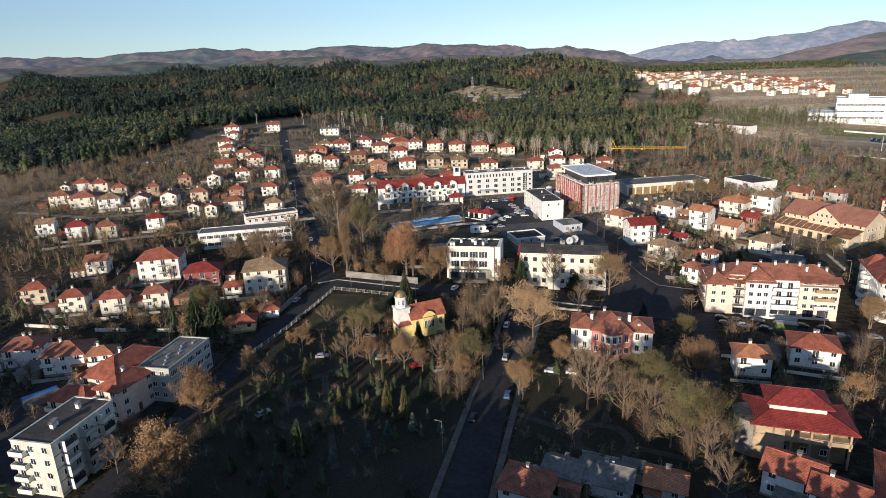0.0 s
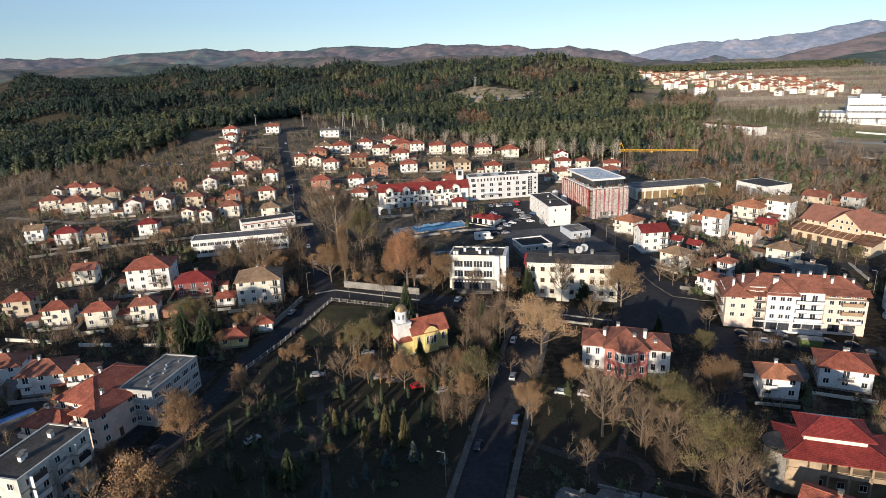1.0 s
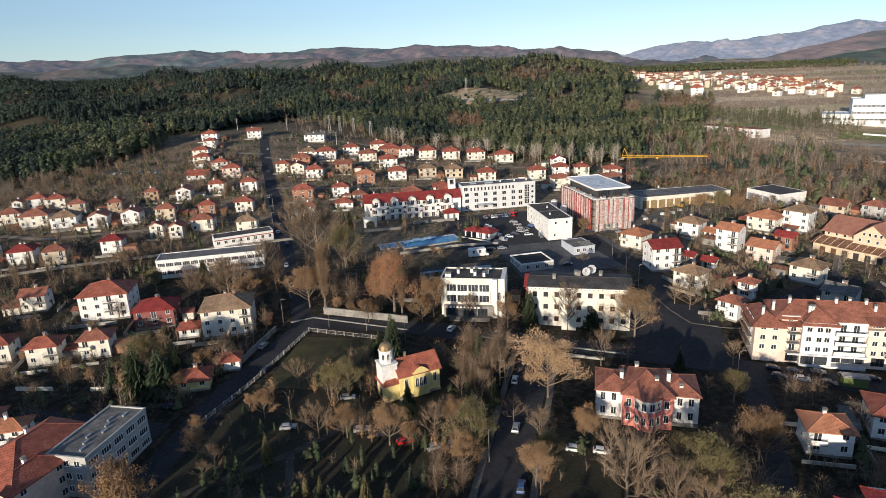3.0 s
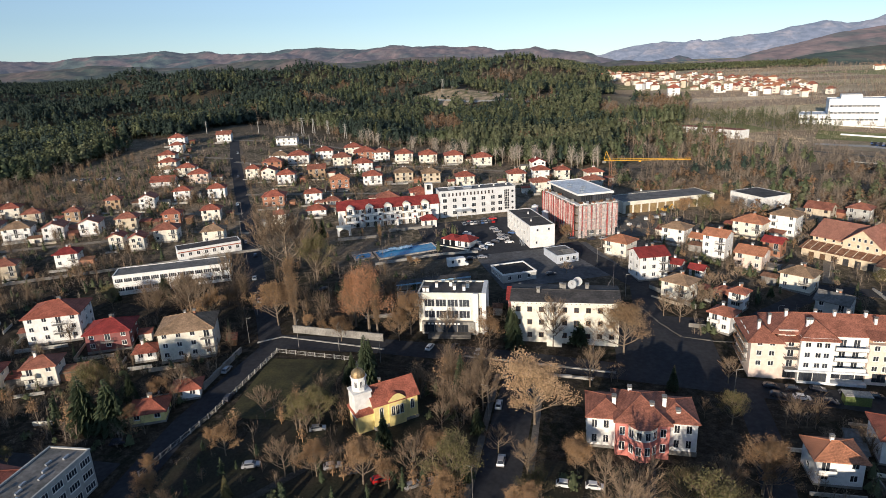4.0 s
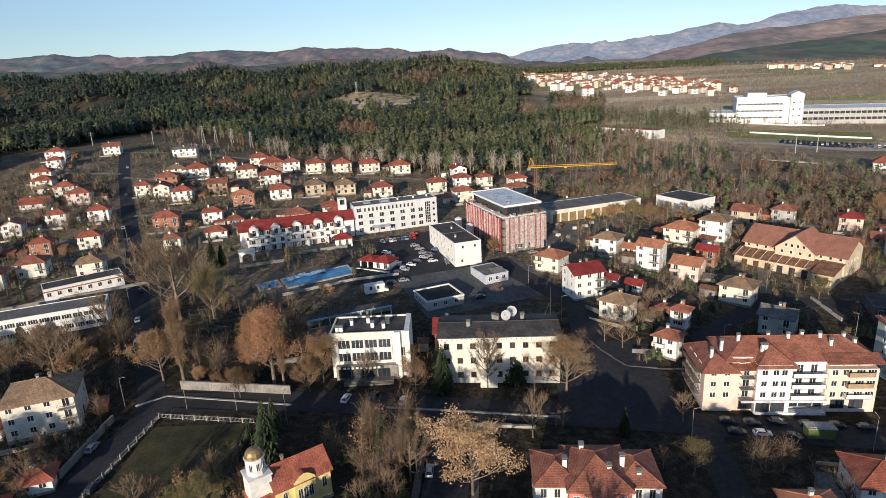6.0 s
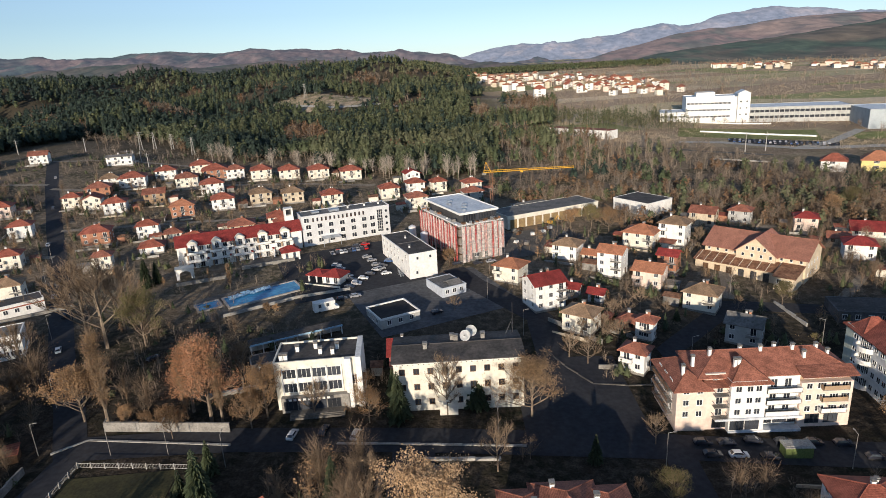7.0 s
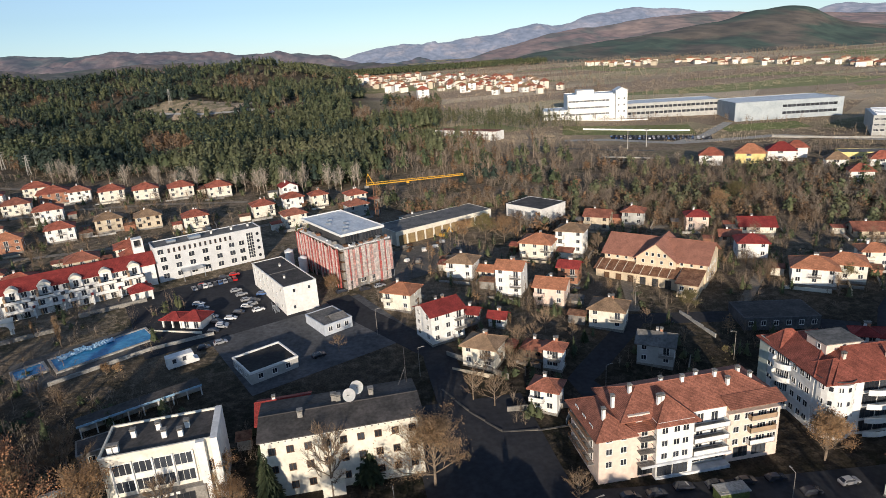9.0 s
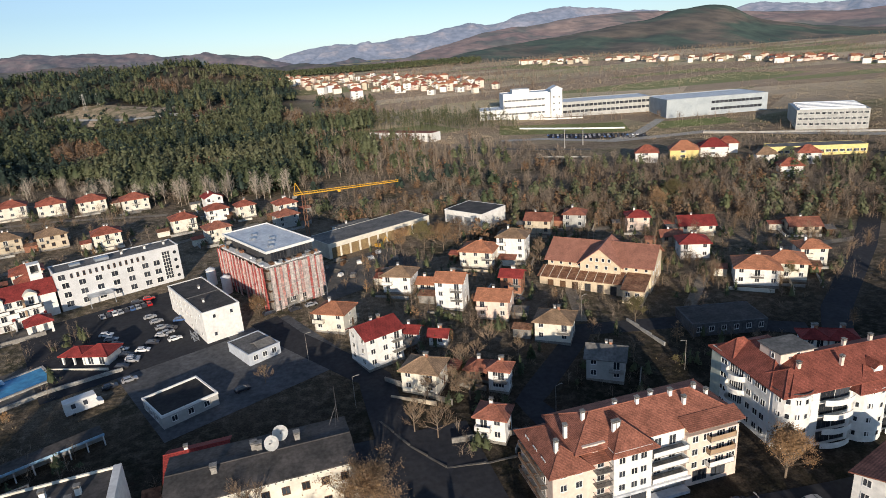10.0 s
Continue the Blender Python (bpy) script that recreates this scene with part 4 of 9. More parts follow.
# ---- long apartment building with shops ----
def apartments():
    t = thing("apartment_building", pose(31.6, 189.4, gz(45, 192), 0, 0, 0) @ Matrix.Diagonal((0.955, 1, 0.93, 1)), "peach and white four-storey flats over shops, red tile roof", "apartment building")
    D = 12.5
    part("wall", boxes((0, 6.5, -0.3, D, -2, 10.9)), PEACH, t, "peach render")
    part("wall", boxes((6.503, 11, 0, D, -2, 10.9)), PEACH, t, "peach render")
    part("attic", boxes((6.6, 11, 1.5, D - 1, 10.9, 13.0)), PEACH, t, "peach attic set back over the eave")
    put("window", WIN["m"], t, 8.8, 1.5, 11.4)
    bm = bmesh.new()
    solid(bm, [(6.3, -0.6, 10.8), (11.0, -0.6, 10.8), (11.0, 1.5, 11.5), (6.3, 1.5, 11.5)], [[0, 1, 2, 3]], 0.15)
    part("eave_roof", bm, T_BROWN, t, "narrow red tile eave")
    part("wall", boxes((26.5, 37.5, 0, D, -2, 10.6)), PEACH, t, "peach render")
    part("loggia", boxes((26.6, 37.4, 1.4, D - 0.5, 10.6, 12.4)), BROWNW, t, "recessed brown glazed loggia")
    for x in (28.2, 31.4, 34.6):
        put("loggia_window", WIN["strip"], t, x + 0.8, 1.4, 10.75)
    bm = bmesh.new()
    solid(bm, [(26.2, -0.7, 12.2), (38.2, -0.7, 12.2), (38.2, 2.4, 13.4), (26.2, 2.4, 13.4)], [[0, 1, 2, 3]], 0.15)
    part("loggia_roof", bm, T_BROWN, t, "red tile roof over the loggia")
    part("middle_wall", boxes((11.003, 18.5, -1.2, D - 0.01, -2, 12.4)), WHITE, t, "white render")
    part("middle_wall", boxes((18.503, 26.497, 0.8, D - 0.01, -2, 12.0)), WHITE, t, "white render")
    part("shopfront", boxes((8, 26.5, -1.6, -1.2, 3.0, 3.5), (11, 26.5, -1.5, 0.2, -1, 0.3)), SHEET, t, "pale blue-white shop canopy")
    part("roof", roof_mesh(5.5, 37.5, 1.5, D, 12.7, 2.9, 0.8, "hip"), T_BROWN, t, "weathered red-brown tile roof")
    part("end_roof", roof_mesh(-0.2, 6.7, -0.3, D, 10.9, 2.4, 0.8, "hip"), T_BROWN, t, "lower red tile roof of the end block")
    part("middle_roof", roof_mesh(11, 19, -1.2, D - 2, 12.3, 3.1, 0.6, "hip"), T_BROWN, t)
    for f in range(3):
        z = 4.2 + f * 2.8
        for x in (2.0, 4.9):
            put("window", WIN["m"], t, x, -0.3, z - 0.5)
        put("window", WIN["m" if f == 2 else "b"], t, 9.2, 0, z - 0.6)
        balcony(t, "f", 0, D, 9.2, z - 0.65, 3.0, 1.5, STEEL)
        for x in (12.6, 15.0, 16.8):
            put("window", WIN["m"], t, x, -1.2, z)
        put("window", WIN["b"], t, 21, 0.8, z - 0.5)
        put("window", WIN["b"], t, 24, 0.8, z - 0.5)
        b = balcony(t, "f", 0, D, 22.4, z - 0.65, 7.4, 2.0, WHITE, True)
        b.matrix_basis = pose(22.4, 0.8, z - 0.65)
        for x in (28.2, 30.8, 33.6, 36.0):
            put("window", WIN["l" if x > 30 else "m"], t, x, 0, z - 0.8)
        balcony(t, "f", 0, D, 33.4, z - 0.65, 5.5, 1.0, BROWNW if f else WHITE, True)
        for y in (3, 6.2, 9.4):
            put("window", WIN["b"], t, 0, y, z - 0.5, -90)
            balcony(t, "l", 0, D, y, z - 0.65, 3.0, 1.3, WOOD)
        put("window", WIN["m"], t, 37.5, 6, z, 90)
    for x in (9.5, 12.8, 16, 19.8, 23, 26.2, 29.5, 33.5):
        put("shop_window", WIN["shop"], t, x, -1.22 if 11 < x < 18.5 else (0.78 if 18.5 < x < 26.5 else -0.02), 0.5)
    for x, y, z in ((2.2, 2.6, 1.6), (5.2, 5, 2.4), (9.4, 6.4, 3.2), (13.2, 2.5, 2.6), (14, 2.5, 2.6), (16.5, 7.5, 3.0), (20.5, 6.5, 3.3), (24, 7.5, 3.2), (27.5, 6.5, 3.3), (29, 4.5, 2.6), (33, 7, 2.9), (35, 6, 1.9)):
        chimney(t, x, y, 11.8 + z, 1.3, 0.6)


apartments()


# ---- white corner flats with rounded balconies ----
def bow(cx, cy, r, a0, a1, z0, z1, thick=0.0, n=10):
    """A curved wall or slab about (cx, cy) between two bearings; with a thickness it is a rail."""
    pts = ring(cx, cy, r, n, a0, a1)
    if thick:
        pts = pts + ring(cx, cy, r - thick, n, a0, a1)[::-1]
    return prism(bmesh.new(), pts, z0, z1)


def corner_flats():
    t = thing("apartment_building", pose(78.0, 189.2, gz(84, 198), 0, 0, -4), "white four-storey corner flats with curved balconies and deep red roof", "apartment building")
    H = 12.4
    sage = plaster("grey_green_render", (0.56, 0.60, 0.52), 0.88)
    part("wall", boxes((0, 13, 5.0, 22.0, -2, H)), WHITE, t)
    # main wing lengthened out of sight beyond x = 36 to cast shade
    part("wall", boxes((3.0, 66, 1.6, 14.0, -2, H - 0.02)), WHITE, t)
    part("side_wall", boxes((-0.12, 0.1, 19.0, 22.1, -2, H + 0.1)), sage, t, "plain grey-green rendered end wall")
    part("corner_bay", bow(3.6, 4.2, 3.6, 0, 360, -2, H - 0.9, n=20), WHITE, t, "rounded white corner bay")
    part("corner_terrace_rail", bow(3.6, 4.2, 3.7, 150, 330, H - 0.2, H - 0.05, 0.1, 14), STEEL, t)
    part("front_bay", bow(18.5, 3.6, 4.2, 0, 360, -2, H - 1.4, n=20), WHITE, t, "rounded white bay")
    part("front_bay", bow(31.5, 3.6, 4.2, 0, 360, -2, H - 1.4, n=20), WHITE, t, "rounded white bay")
    for f in range(4):
        z = 0.9 + 3.0 * f
        for y in (17.6, 18.6):
            put("window", WIN["s"], t, 0, y, z, -90)
        for y in (6.6, 8.4, 10.6):
            put("window", WIN["m"], t, 0, y, z, -90)
        ob = part("balcony", bow(0.6, 14.2, 2.6, 100, 260, z - 0.75, z - 0.55), WHITE, t)
        part("rail", bow(0.6, 14.2, 2.6, 100, 260, z - 0.55, z + 0.4, 0.12), WHITE, ob)
        for y in (12.9, 14.2, 15.5):
            put("window", WIN["b"], t, 0, y, z - 0.5, -90)
        for a in (-70, -45, -18, 8, 34):
            r = radians(a)
            put("window", WIN["s" if f else "m"], t, 3.6 + 3.56 * math.sin(r), 4.2 - 3.56 * math.cos(r), z, a)
        for cx in (18.5, 31.5):
            for a in (-50, -20, 10, 40):
                r = radians(a)
                put("window", WIN["s"], t, cx + 4.16 * math.sin(r), 3.6 - 4.16 * math.cos(r), z, a)
        for cx in (10.8, 25.2):
            ob = part("balcony", bow(cx, 6.4, 7.0, 243, 297, z - 0.75, z - 0.55), WHITE, t)
            part("rail", bow(cx, 6.4, 7.0, 243, 297, z - 0.55, z + 0.4, 0.12), WHITE, ob)
            for x in (-1.6, 1.6):
                put("window", WIN["shop"], t, cx + x, 1.6, z - 0.5)
        for x in spread(9, 28, 1.6):
            put("window", WIN["m"], t, 37 + x, 1.6, z)
    part("roof", roof_mesh(0, 13, 5.0, 22, H, 3.3, 0.7, "hip"), T_DEEP, t, "deep red tile roof")
    part("main_roof", roof_mesh(1.2, 66.0, 1.4, 14, H - 0.05, 3.4, 0.7, "hip"), T_DEEP, t, "deep red tile roof")
    part("corner_roof", roof_mesh(0.2, 8, 1.8, 9, H - 0.15, 2.4, 0.8, "hip"), T_DEEP, t)
    part("bay_roof", roof_mesh(14.4, 22.6, -0.4, 8, H - 1.3, 2.6, 0.5, "hip"), T_DEEP, t)
    part("bay_roof", roof_mesh(27.4, 35.6, -0.4, 8, H - 1.3, 2.6, 0.5, "hip"), T_DEEP, t)
    part("far_roof", roof_mesh(0.4, 6, 16, 20, H + 0.6, 2.4, 0.5, "hip"), T_DEEP, t)
    part("penthouse", boxes((4.2, 11.4, 8.0, 13.6, H, H + 4.0)), PEACH, t, "peach rooftop storey")
    part("penthouse_roof", boxes((3.8, 11.8, 7.6, 14.0, H + 4.0, H + 4.2)), FELTL, t, "flat grey roof")
    put("window", WIN["s"], t, 4.2, 10, H + 2.2, -90)
    put("window", WIN["s"], t, 8, 8.0, H + 2.6)
    for x, y, z in ((6, 5.5, 2.0), (14.5, 4.6, 2.2), (18.0, 8, 3.4), (24, 8, 3.4), (29, 6, 3.0)):
        chimney(t, x, y, H + z, 1.1, 0.6, PEACH)
    for x, y in ((20.5, 2.2), (33.4, 2.6)):
        part("dormer", boxes((x - 0.9, x + 0.9, y, y + 2.4, H, H + 1.5)), WHITE, t)
        part("dormer_roof", roof_mesh(x - 0.9, x + 0.9, y, y + 2.4, H + 1.5, 0.7, 0.3, "gable_y"), T_DEEP, t)


corner_flats()
house(84.6, 170.6, 12, 13, 3, 17, "b", "w", "gable_x", rise=1.6, group="")


# ---- administration building with dishes on its roof ----
def admin():
    t = thing("office_building", pose(-26.4, 198.3, gz(-13, 204), 0, 0, 1.5), "cream three-storey office building with a dark felt roof", "office building")
    W, D, H = 28.3, 12.6, 12.0
    part("wall", boxes((0, W, 0, D, -2, H)), CREAM, t)
    part("roof", roof_mesh(0, W, 0, D, H, 0.9, 0.5, "gable_x"), FELT, t, "low dark felt roof")
    part("cornice", boxes((-0.2, W + 0.2, -0.2, D + 0.2, H - 0.55, H - 0.35)), TRIM, t)
    for f in range(3):
        for x in spread(9, W, 1.8):
            put("window", WIN["dark"], t, x, 0, 1.4 + 3.7 * f)
        for y in (3, 6.3, 9.6):
            put("window", WIN["dark"], t, W, y, 1.4 + 3.7 * f, 90)
            put("window", WIN["dark"], t, 0, y, 1.4 + 3.7 * f, -90)
    for x in spread(24, W, 0.8):
        part("vent", boxes((x - 0.12, x + 0.12, -0.04, 0.02, H - 0.9, H - 0.7)), STEEL, t)
    for x, y in ((7, 4.8), (14, 8.0), (13.2, 8.6), (20.2, 8.5)):
        chimney(t, x, y, H + 0.5, 1.2, 0.9, CONC)
    part("porch", boxes((9.5, 13.5, -2.2, 0, -1, 3.2), (9.2, 13.8, -2.5, 0.1, 3.2, 3.5)), CREAM, t)
    m = new("antenna_mast")
    m.matrix_basis = t.matrix_basis @ pose(27.5, 11.5, H + 0.15)
    tagged(m, "thin grey antenna mast with guy wires on the roof", "antenna")
    bm = bmesh.new()
    beam(bm, (0, 0, 0), (0, 0, 7.5), 0.09, 6, 0.04)
    part("pole", bm, STEEL, m)
    bm = bmesh.new()
    beam(bm, (0, 0, 3.5), (-1.8, -0.8, 0), 0.03)
    beam(bm, (0, 0, 3.5), (-0.8, -1.8, 0), 0.03)
    part("brace", bm, STEEL, m)
    for x, y, r, az in ((16.2, 6.2, 1.25, 160), (17.6, 8.6, 1.3, 185)):
        d = new("satellite_dish")
        d.matrix_basis = t.matrix_basis @ pose(x, y, H + 0.55)
        tagged(d, "white round satellite dish on a steel frame", "satellite dish", "dishes on the office roof")
        bm = bmesh.new()
        for p in ((-0.7, -0.5), (0.7, -0.5), (0, 0.8)):
            beam(bm, (p[0], p[1], -0.2), (0, 0, 1.6), 0.06)
        part("stand", bm, STEEL, d)
        bm = bmesh.new()
        rows = [[bm.verts.new((rr * math.cos(6.2832 * i / 18), rr * math.sin(6.2832 * i / 18), 0.28 * (rr / r) ** 2 * r)) for i in range(18)] for rr in (0.15, r * 0.5, r * 0.8, r)]
        for lo, hi in zip(rows, rows[1:]):
            for i in range(18):
                bm.faces.new((lo[i], lo[(i + 1) % 18], hi[(i + 1) % 18], hi[i]))
        bm.faces.new(rows[0][::-1])
        bmesh.ops.solidify(bm, geom=bm.faces[:], thickness=0.05)
        ob = part("reflector", bm, TRIM, d)
        ob.matrix_basis = pose(0, -0.15, 2.0, 62, 0, az - 180)
        bm = bmesh.new()
        beam(bm, (0, 0, 0.1), (0, 0, 1.1), 0.04)
        box(bm, -0.1, 0.1, -0.1, 0.1, 1.0, 1.25)
        ob = part("receiver", bm, STEEL, d)
        ob.matrix_basis = pose(0, -0.15, 2.0, 62, 0, az - 180)


admin()
house(-24.0, 217.5, 10, 9, 2, 2, "R", "d", "gable_x")


# ---- culture house ----
def culture_house():
    t = block("office_building", -52.9, 200.2, 18.8, 10.2, 11.2, 4, "cream modern three-storey hall with black flat roof", "public building", CREAM, FELT, 0.5)
    part("corner_wall", boxes((15.6, 17.0, -1.0, 0, -2, 11.7), (18.0, 19.2, -0.8, 10.2, -2, 11.9)), WHITE, t)
    for z in (4.1, 7.5):
        for x in (3.2, 6.5, 9.8, 13.1):
            put("window", WIN["hall"], t, x, 0, z)
    part("window_band", boxes((1.4, 14.9, -0.06, 0.0, 6.5, 7.4)), WHITE, t, "white band between the window rows")
    for k in range(5):
        part("fin", boxes((1.42 + 3.3 * k, 1.66 + 3.3 * k, -0.34, -0.02, 3.6, 10.1)), WHITE, t, "white upright fin")
    sign = part("sign_board", boxes((2.2, 12.6, -1.52, -1.42, 2.6, 3.4)), STEEL, t, "dark sign board")
    for k in range(9):
        part("sign_bar", boxes((2.7 + 1.05 * k, 3.35 + 1.05 * k, -1.58, -1.53, 2.75, 3.25)), TRIM, sign, "pale bar of lettering")
    part("plinth_hall", boxes((1.0, 16, -1.4, -0.02, -1, 3.4)), CONC, t)
    for x in (2.6, 5.8, 9.0, 12.2):
        put("window", WIN["shop"], t, x + 0.4, -1.4, 0.4)
    put("window", WIN["tall"], t, 17.5, 0, 5)
    part("steps", boxes((3, 15, -4.4, -1.4, -0.3, 0.15), (3, 15, -4.0, -1.4, 0.15, 0.3), (3, 15, -3.6, -1.4, 0.3, 0.45)), PAVE, t)
    for x, y in ((1.6, 1.6), (2.6, 1.6), (4.6, 5.6), (8.6, 6.6), (13.6, 5.5), (12.8, 3.0), (10, 3.6)):
        chimney(t, x, y, 11.7, 0.9, 0.8, TRIM)


culture_house()
r = thing("canopy", pose(-66.6, 226.0, gz(-56, 231), 0, 0, 25.6), "long open canopy with a pale blue edge on posts", "canopy")
bm = bmesh.new()
solid(bm, [(-0.4, -0.6, 2.9), (25, -0.6, 2.9), (25, 2.6, 3.3), (-0.4, 2.6, 3.3)], [[0, 1, 2, 3]], 0.12)
part("roof", bm, FELT, r, "dark sheet roof")
part("fascia", boxes((-0.4, 25, -0.72, -0.6, 2.5, 3.0)), BLUESH, r, "pale blue sheet fascia")
part("back_wall", boxes((0, 25, 2.0, 2.3, -1.5, 3.1)), GREYW, r)
for i in range(9):
    part("post", boxes((i * 3.08, i * 3.08 + 0.25, -0.4, -0.15, -1.5, 2.9)), TRIM, r)
r = block("yard_building", -63.0, 214.5, 12, 6, 3.0, 20, "low dark shed with a felt roof in the yard", "shed", CONC, FELT, 0.2)
for x in (2.5, 6, 9.5):
    put("window", WIN["m"], r, x, 0, 0.9)
for k in range(7):
    r = thing("timber_stack", pose(-70 + 1.7 * k, 207 + 0.5 * k, gz(-66, 208), 0, 0, 20 + 6 * k), "stack of weathered grey boards in the yard", "timber", "timber stacks")
    for q in range(4):
        part("board", boxes((-1.6, 1.6, -0.5 + 0.06 * q, 0.5 - 0.05 * q, 0.22 * q - 0.1, 0.22 * q + 0.08)), KERB if q % 2 else CONC, r)


# ---- hotel ----
WIN["pair"] = window_mesh("window", 2.0, 1.85, 2)
WIN["arch"] = window_mesh("window", 2.2, 2.3, 3, WOOD, False)


def hotel():
    grey = mat("pale_grey_render", (0.64, 0.65, 0.66), (0.55, 0.56, 0.57), scale=0.3, fine_amt=0.1)
    t = block("hotel", -70.2, 312.0, 36.0, 9.5, 11.6, 23, "pale grey four-storey hotel wing with paired windows", "hotel", grey, FELTL, 0.4, group="hotel wings")
    for f in range(3):
        for x in spread(6, 27.5, 2.4):
            put("window", WIN["pair"], t, x, 0, 0.7 + 2.9 * f)
        for x in (28.6,):
            put("window", WIN["pair"], t, x, 0, 0.7 + 2.9 * f)
    for x in spread(13, 29.5, 4.5):
        put("window", WIN["slim"], t, x, 0, 9.3)
    put("window", WIN["pair"], t, 1.9, 0, 9.2)
    # tall glazed strip of the stairs
    part("stair_glazing", boxes((30.6, 33.0, -0.03, 0.02, 1.2, 10.6)), GLASS, t, "tall dark stair glazing")
    for k in range(4):
        part("mullion", boxes((30.55 + 0.8 * k, 30.65 + 0.8 * k, -0.12, -0.03, 1.2, 10.6)), TRIM, t)
    for k in range(9):
        part("transom", boxes((30.65, 32.95, -0.10, -0.03, 1.2 + 1.16 * k, 1.3 + 1.16 * k)), TRIM, t)
    for z in (1.6, 4.4, 7.0, 9.6):
        bm = prism(bmesh.new(), ring(0, 0, 0.55, 14), -0.02, 0.05)
        ob = part("round_window", bm, GLASS, t)
        ob.matrix_basis = pose(34.6, 0, z, 90, 0, 0)
    tower = part("stair_tower", boxes((-5.4, -2.2, 4.5, 8.0, -2, 12.2), (-5.4, -4.9, 4.5, 8.0, 12.2, 14.6), (-2.7, -2.2, 4.5, 8.0, 12.2, 14.6), (-5.4, -2.2, 4.5, 8.0, 14.6, 15.0)), WHITE, t, "white stair head with an opening")
    part("dark_opening", boxes((-4.8, -2.8, 6.4, 6.6, 12.2, 14.6)), STEEL, tower)
    part("link_roof", roof_mesh(-9, -1.5, 7, 13, 9.4, 1.9, 0.5, "hip"), T_RED, t)
    part("link_wall", boxes((-9, -1.5, 7, 13, -2, 9.4)), CREAM, t)
    part("canopy", boxes((7, 14, -4.2, 0, 2.8, 3.05), (7, 7.2, -4.2, -4, -1, 2.8), (13.8, 14, -4.2, -4, -1, 2.8)), ZINC, t, "pale sheet-metal canopy")
    part("roof_unit", boxes((12, 16, 3, 5.5, 11.7, 12.5)), ZINC, t)
    part("roof_unit", boxes((5, 8, 4, 6, 11.7, 12.3)), ZINC, t)
    for x in (20, 27, 33):
        chimney(t, x, 5.0, 11.7, 0.9, 0.6, WHITE)

    # white wing with stepped terraces under a red roof
    u = thing("hotel", pose(-112.8, 294.2, gz(-92, 303) - 0.2, 0, 0, 22), "white terraced hotel wing with arched dormers and dark red roof", "hotel", "hotel wings")
    W, D, E = 45.5, 9.5, 7.6
    stone = plaster("brown_stone_pier", (0.42, 0.30, 0.20), 0.7)
    part("wall", boxes((0, W, 0, D, -3, E)), WHITE, u)
    bm = bmesh.new()
    solid(bm, [(-0.5, -0.5, E), (W + 0.5, -0.5, E), (W + 0.5, 4.6, E + 3.3), (-0.5, 4.6, E + 3.3), (W + 0.5, D + 0.6, E), (-0.5, D + 0.6, E)], [[0, 1, 2, 3], [3, 2, 4, 5]], 0.2)
    part("roof", bm, T_BRIGHT, u, "dark red sheet roof")
    bm = bmesh.new()
    for x in (0.01, W - 0.01):
        bm.faces.new([bm.verts.new(p) for p in ((x, 0, E), (x, D, E), (x, 4.6, E + 3.1))])
    part("gable", bm, WHITE, u)
    for k in range(5):
        x = 5.6 + 8.4 * k
        dormer = part("dormer", boxes((x - 1.7, x + 1.7, -0.9, 2.6, E - 2.2, E + 0.7)), WHITE, u, "white dormer with a rounded top")
        bm = bmesh.new()
        pts = [(x - 1.9 + 3.8 * i / 8, E + 0.7 + 1.1 * math.sin(math.pi * i / 8)) for i in range(9)]
        v0 = [bm.verts.new((a, -1.1, z)) for a, z in pts]
        v1 = [bm.verts.new((a, 3.4, z)) for a, z in pts]
        bm.faces.new(v0)
        bm.faces.new(v1[::-1])
        for i in range(8):
            bm.faces.new((v0[i + 1], v0[i], v1[i], v1[i + 1]))
        part("arched_top", bm, CREAM, dormer)
        put("window", WIN["b"], u, x, -0.92, E - 1.9)
        part("pier", boxes((x - 2.3, x - 1.75, -3.9, -0.0, -3, E - 0.3)), stone, u, "brown stone pier")
        if k < 4:
            m = x + 4.2
            for q in (-1.3, 1.3):
                put("window", WIN["b"], u, m + q, 0, E - 2.5)
            balcony(u, "f", W, D, m, E - 2.7, 4.4, 0.9, WHITE, True)
    part("gallery", boxes((2.6, 41.6, -3.4, 0, -3, 5.0)), WHITE, u, "white lower storeys set forward")
    part("gallery_floor", boxes((2.4, 41.8, -4.0, 0, 4.98, 5.15)), PAVE, u)
    for k in range(5):
        x = 3.4 + 7.8 * k
        b = part("terrace_rail", boxes((x, x + 6.6, -4.0, -3.85, 5.15, 6.0)), WHITE, u)
        for f in range(2):
            for q in (1.5, 4.9):
                put("window", WIN["b"], u, x + q, -3.42, 0.1 + 2.55 * f)
            part("band", boxes((x, x + 6.7, -3.55, -3.42, 2.2 + 2.5 * f, 2.5 + 2.5 * f)), TRIM, u, "white string course")
        b = balcony(u, "f", W, D, x + 3.3, 2.45, 6.6, 1.3, WHITE, True)
        b.matrix_basis = pose(x + 3.3, -3.4, 2.45)
        part("pier", boxes((x + 6.75, x + 7.25, -5.2, -3.42, -3, 3.2)), WHITE, u)
        part("pier_cap", boxes((x + 6.65, x + 7.35, -5.4, -3.42, 3.2, 3.45)), T_BRIGHT, u)
    w = thing("terrace", pose(-112.8, 294.2, gz(-94, 286) - 0.3, 0, 0, 22), "pale concrete terrace walls with slots below the hotel", "terrace")
    part("wall", boxes((21, 40, -13.6, -13.0, -2, 1.7)), CONC, w)
    part("deck", boxes((21, 40, -13.0, -4.5, -2, 0.9)), PAVE, w)
    part("wall", boxes((-1, 16, -19.6, -19.1, -2, 1.2)), CONC, w)
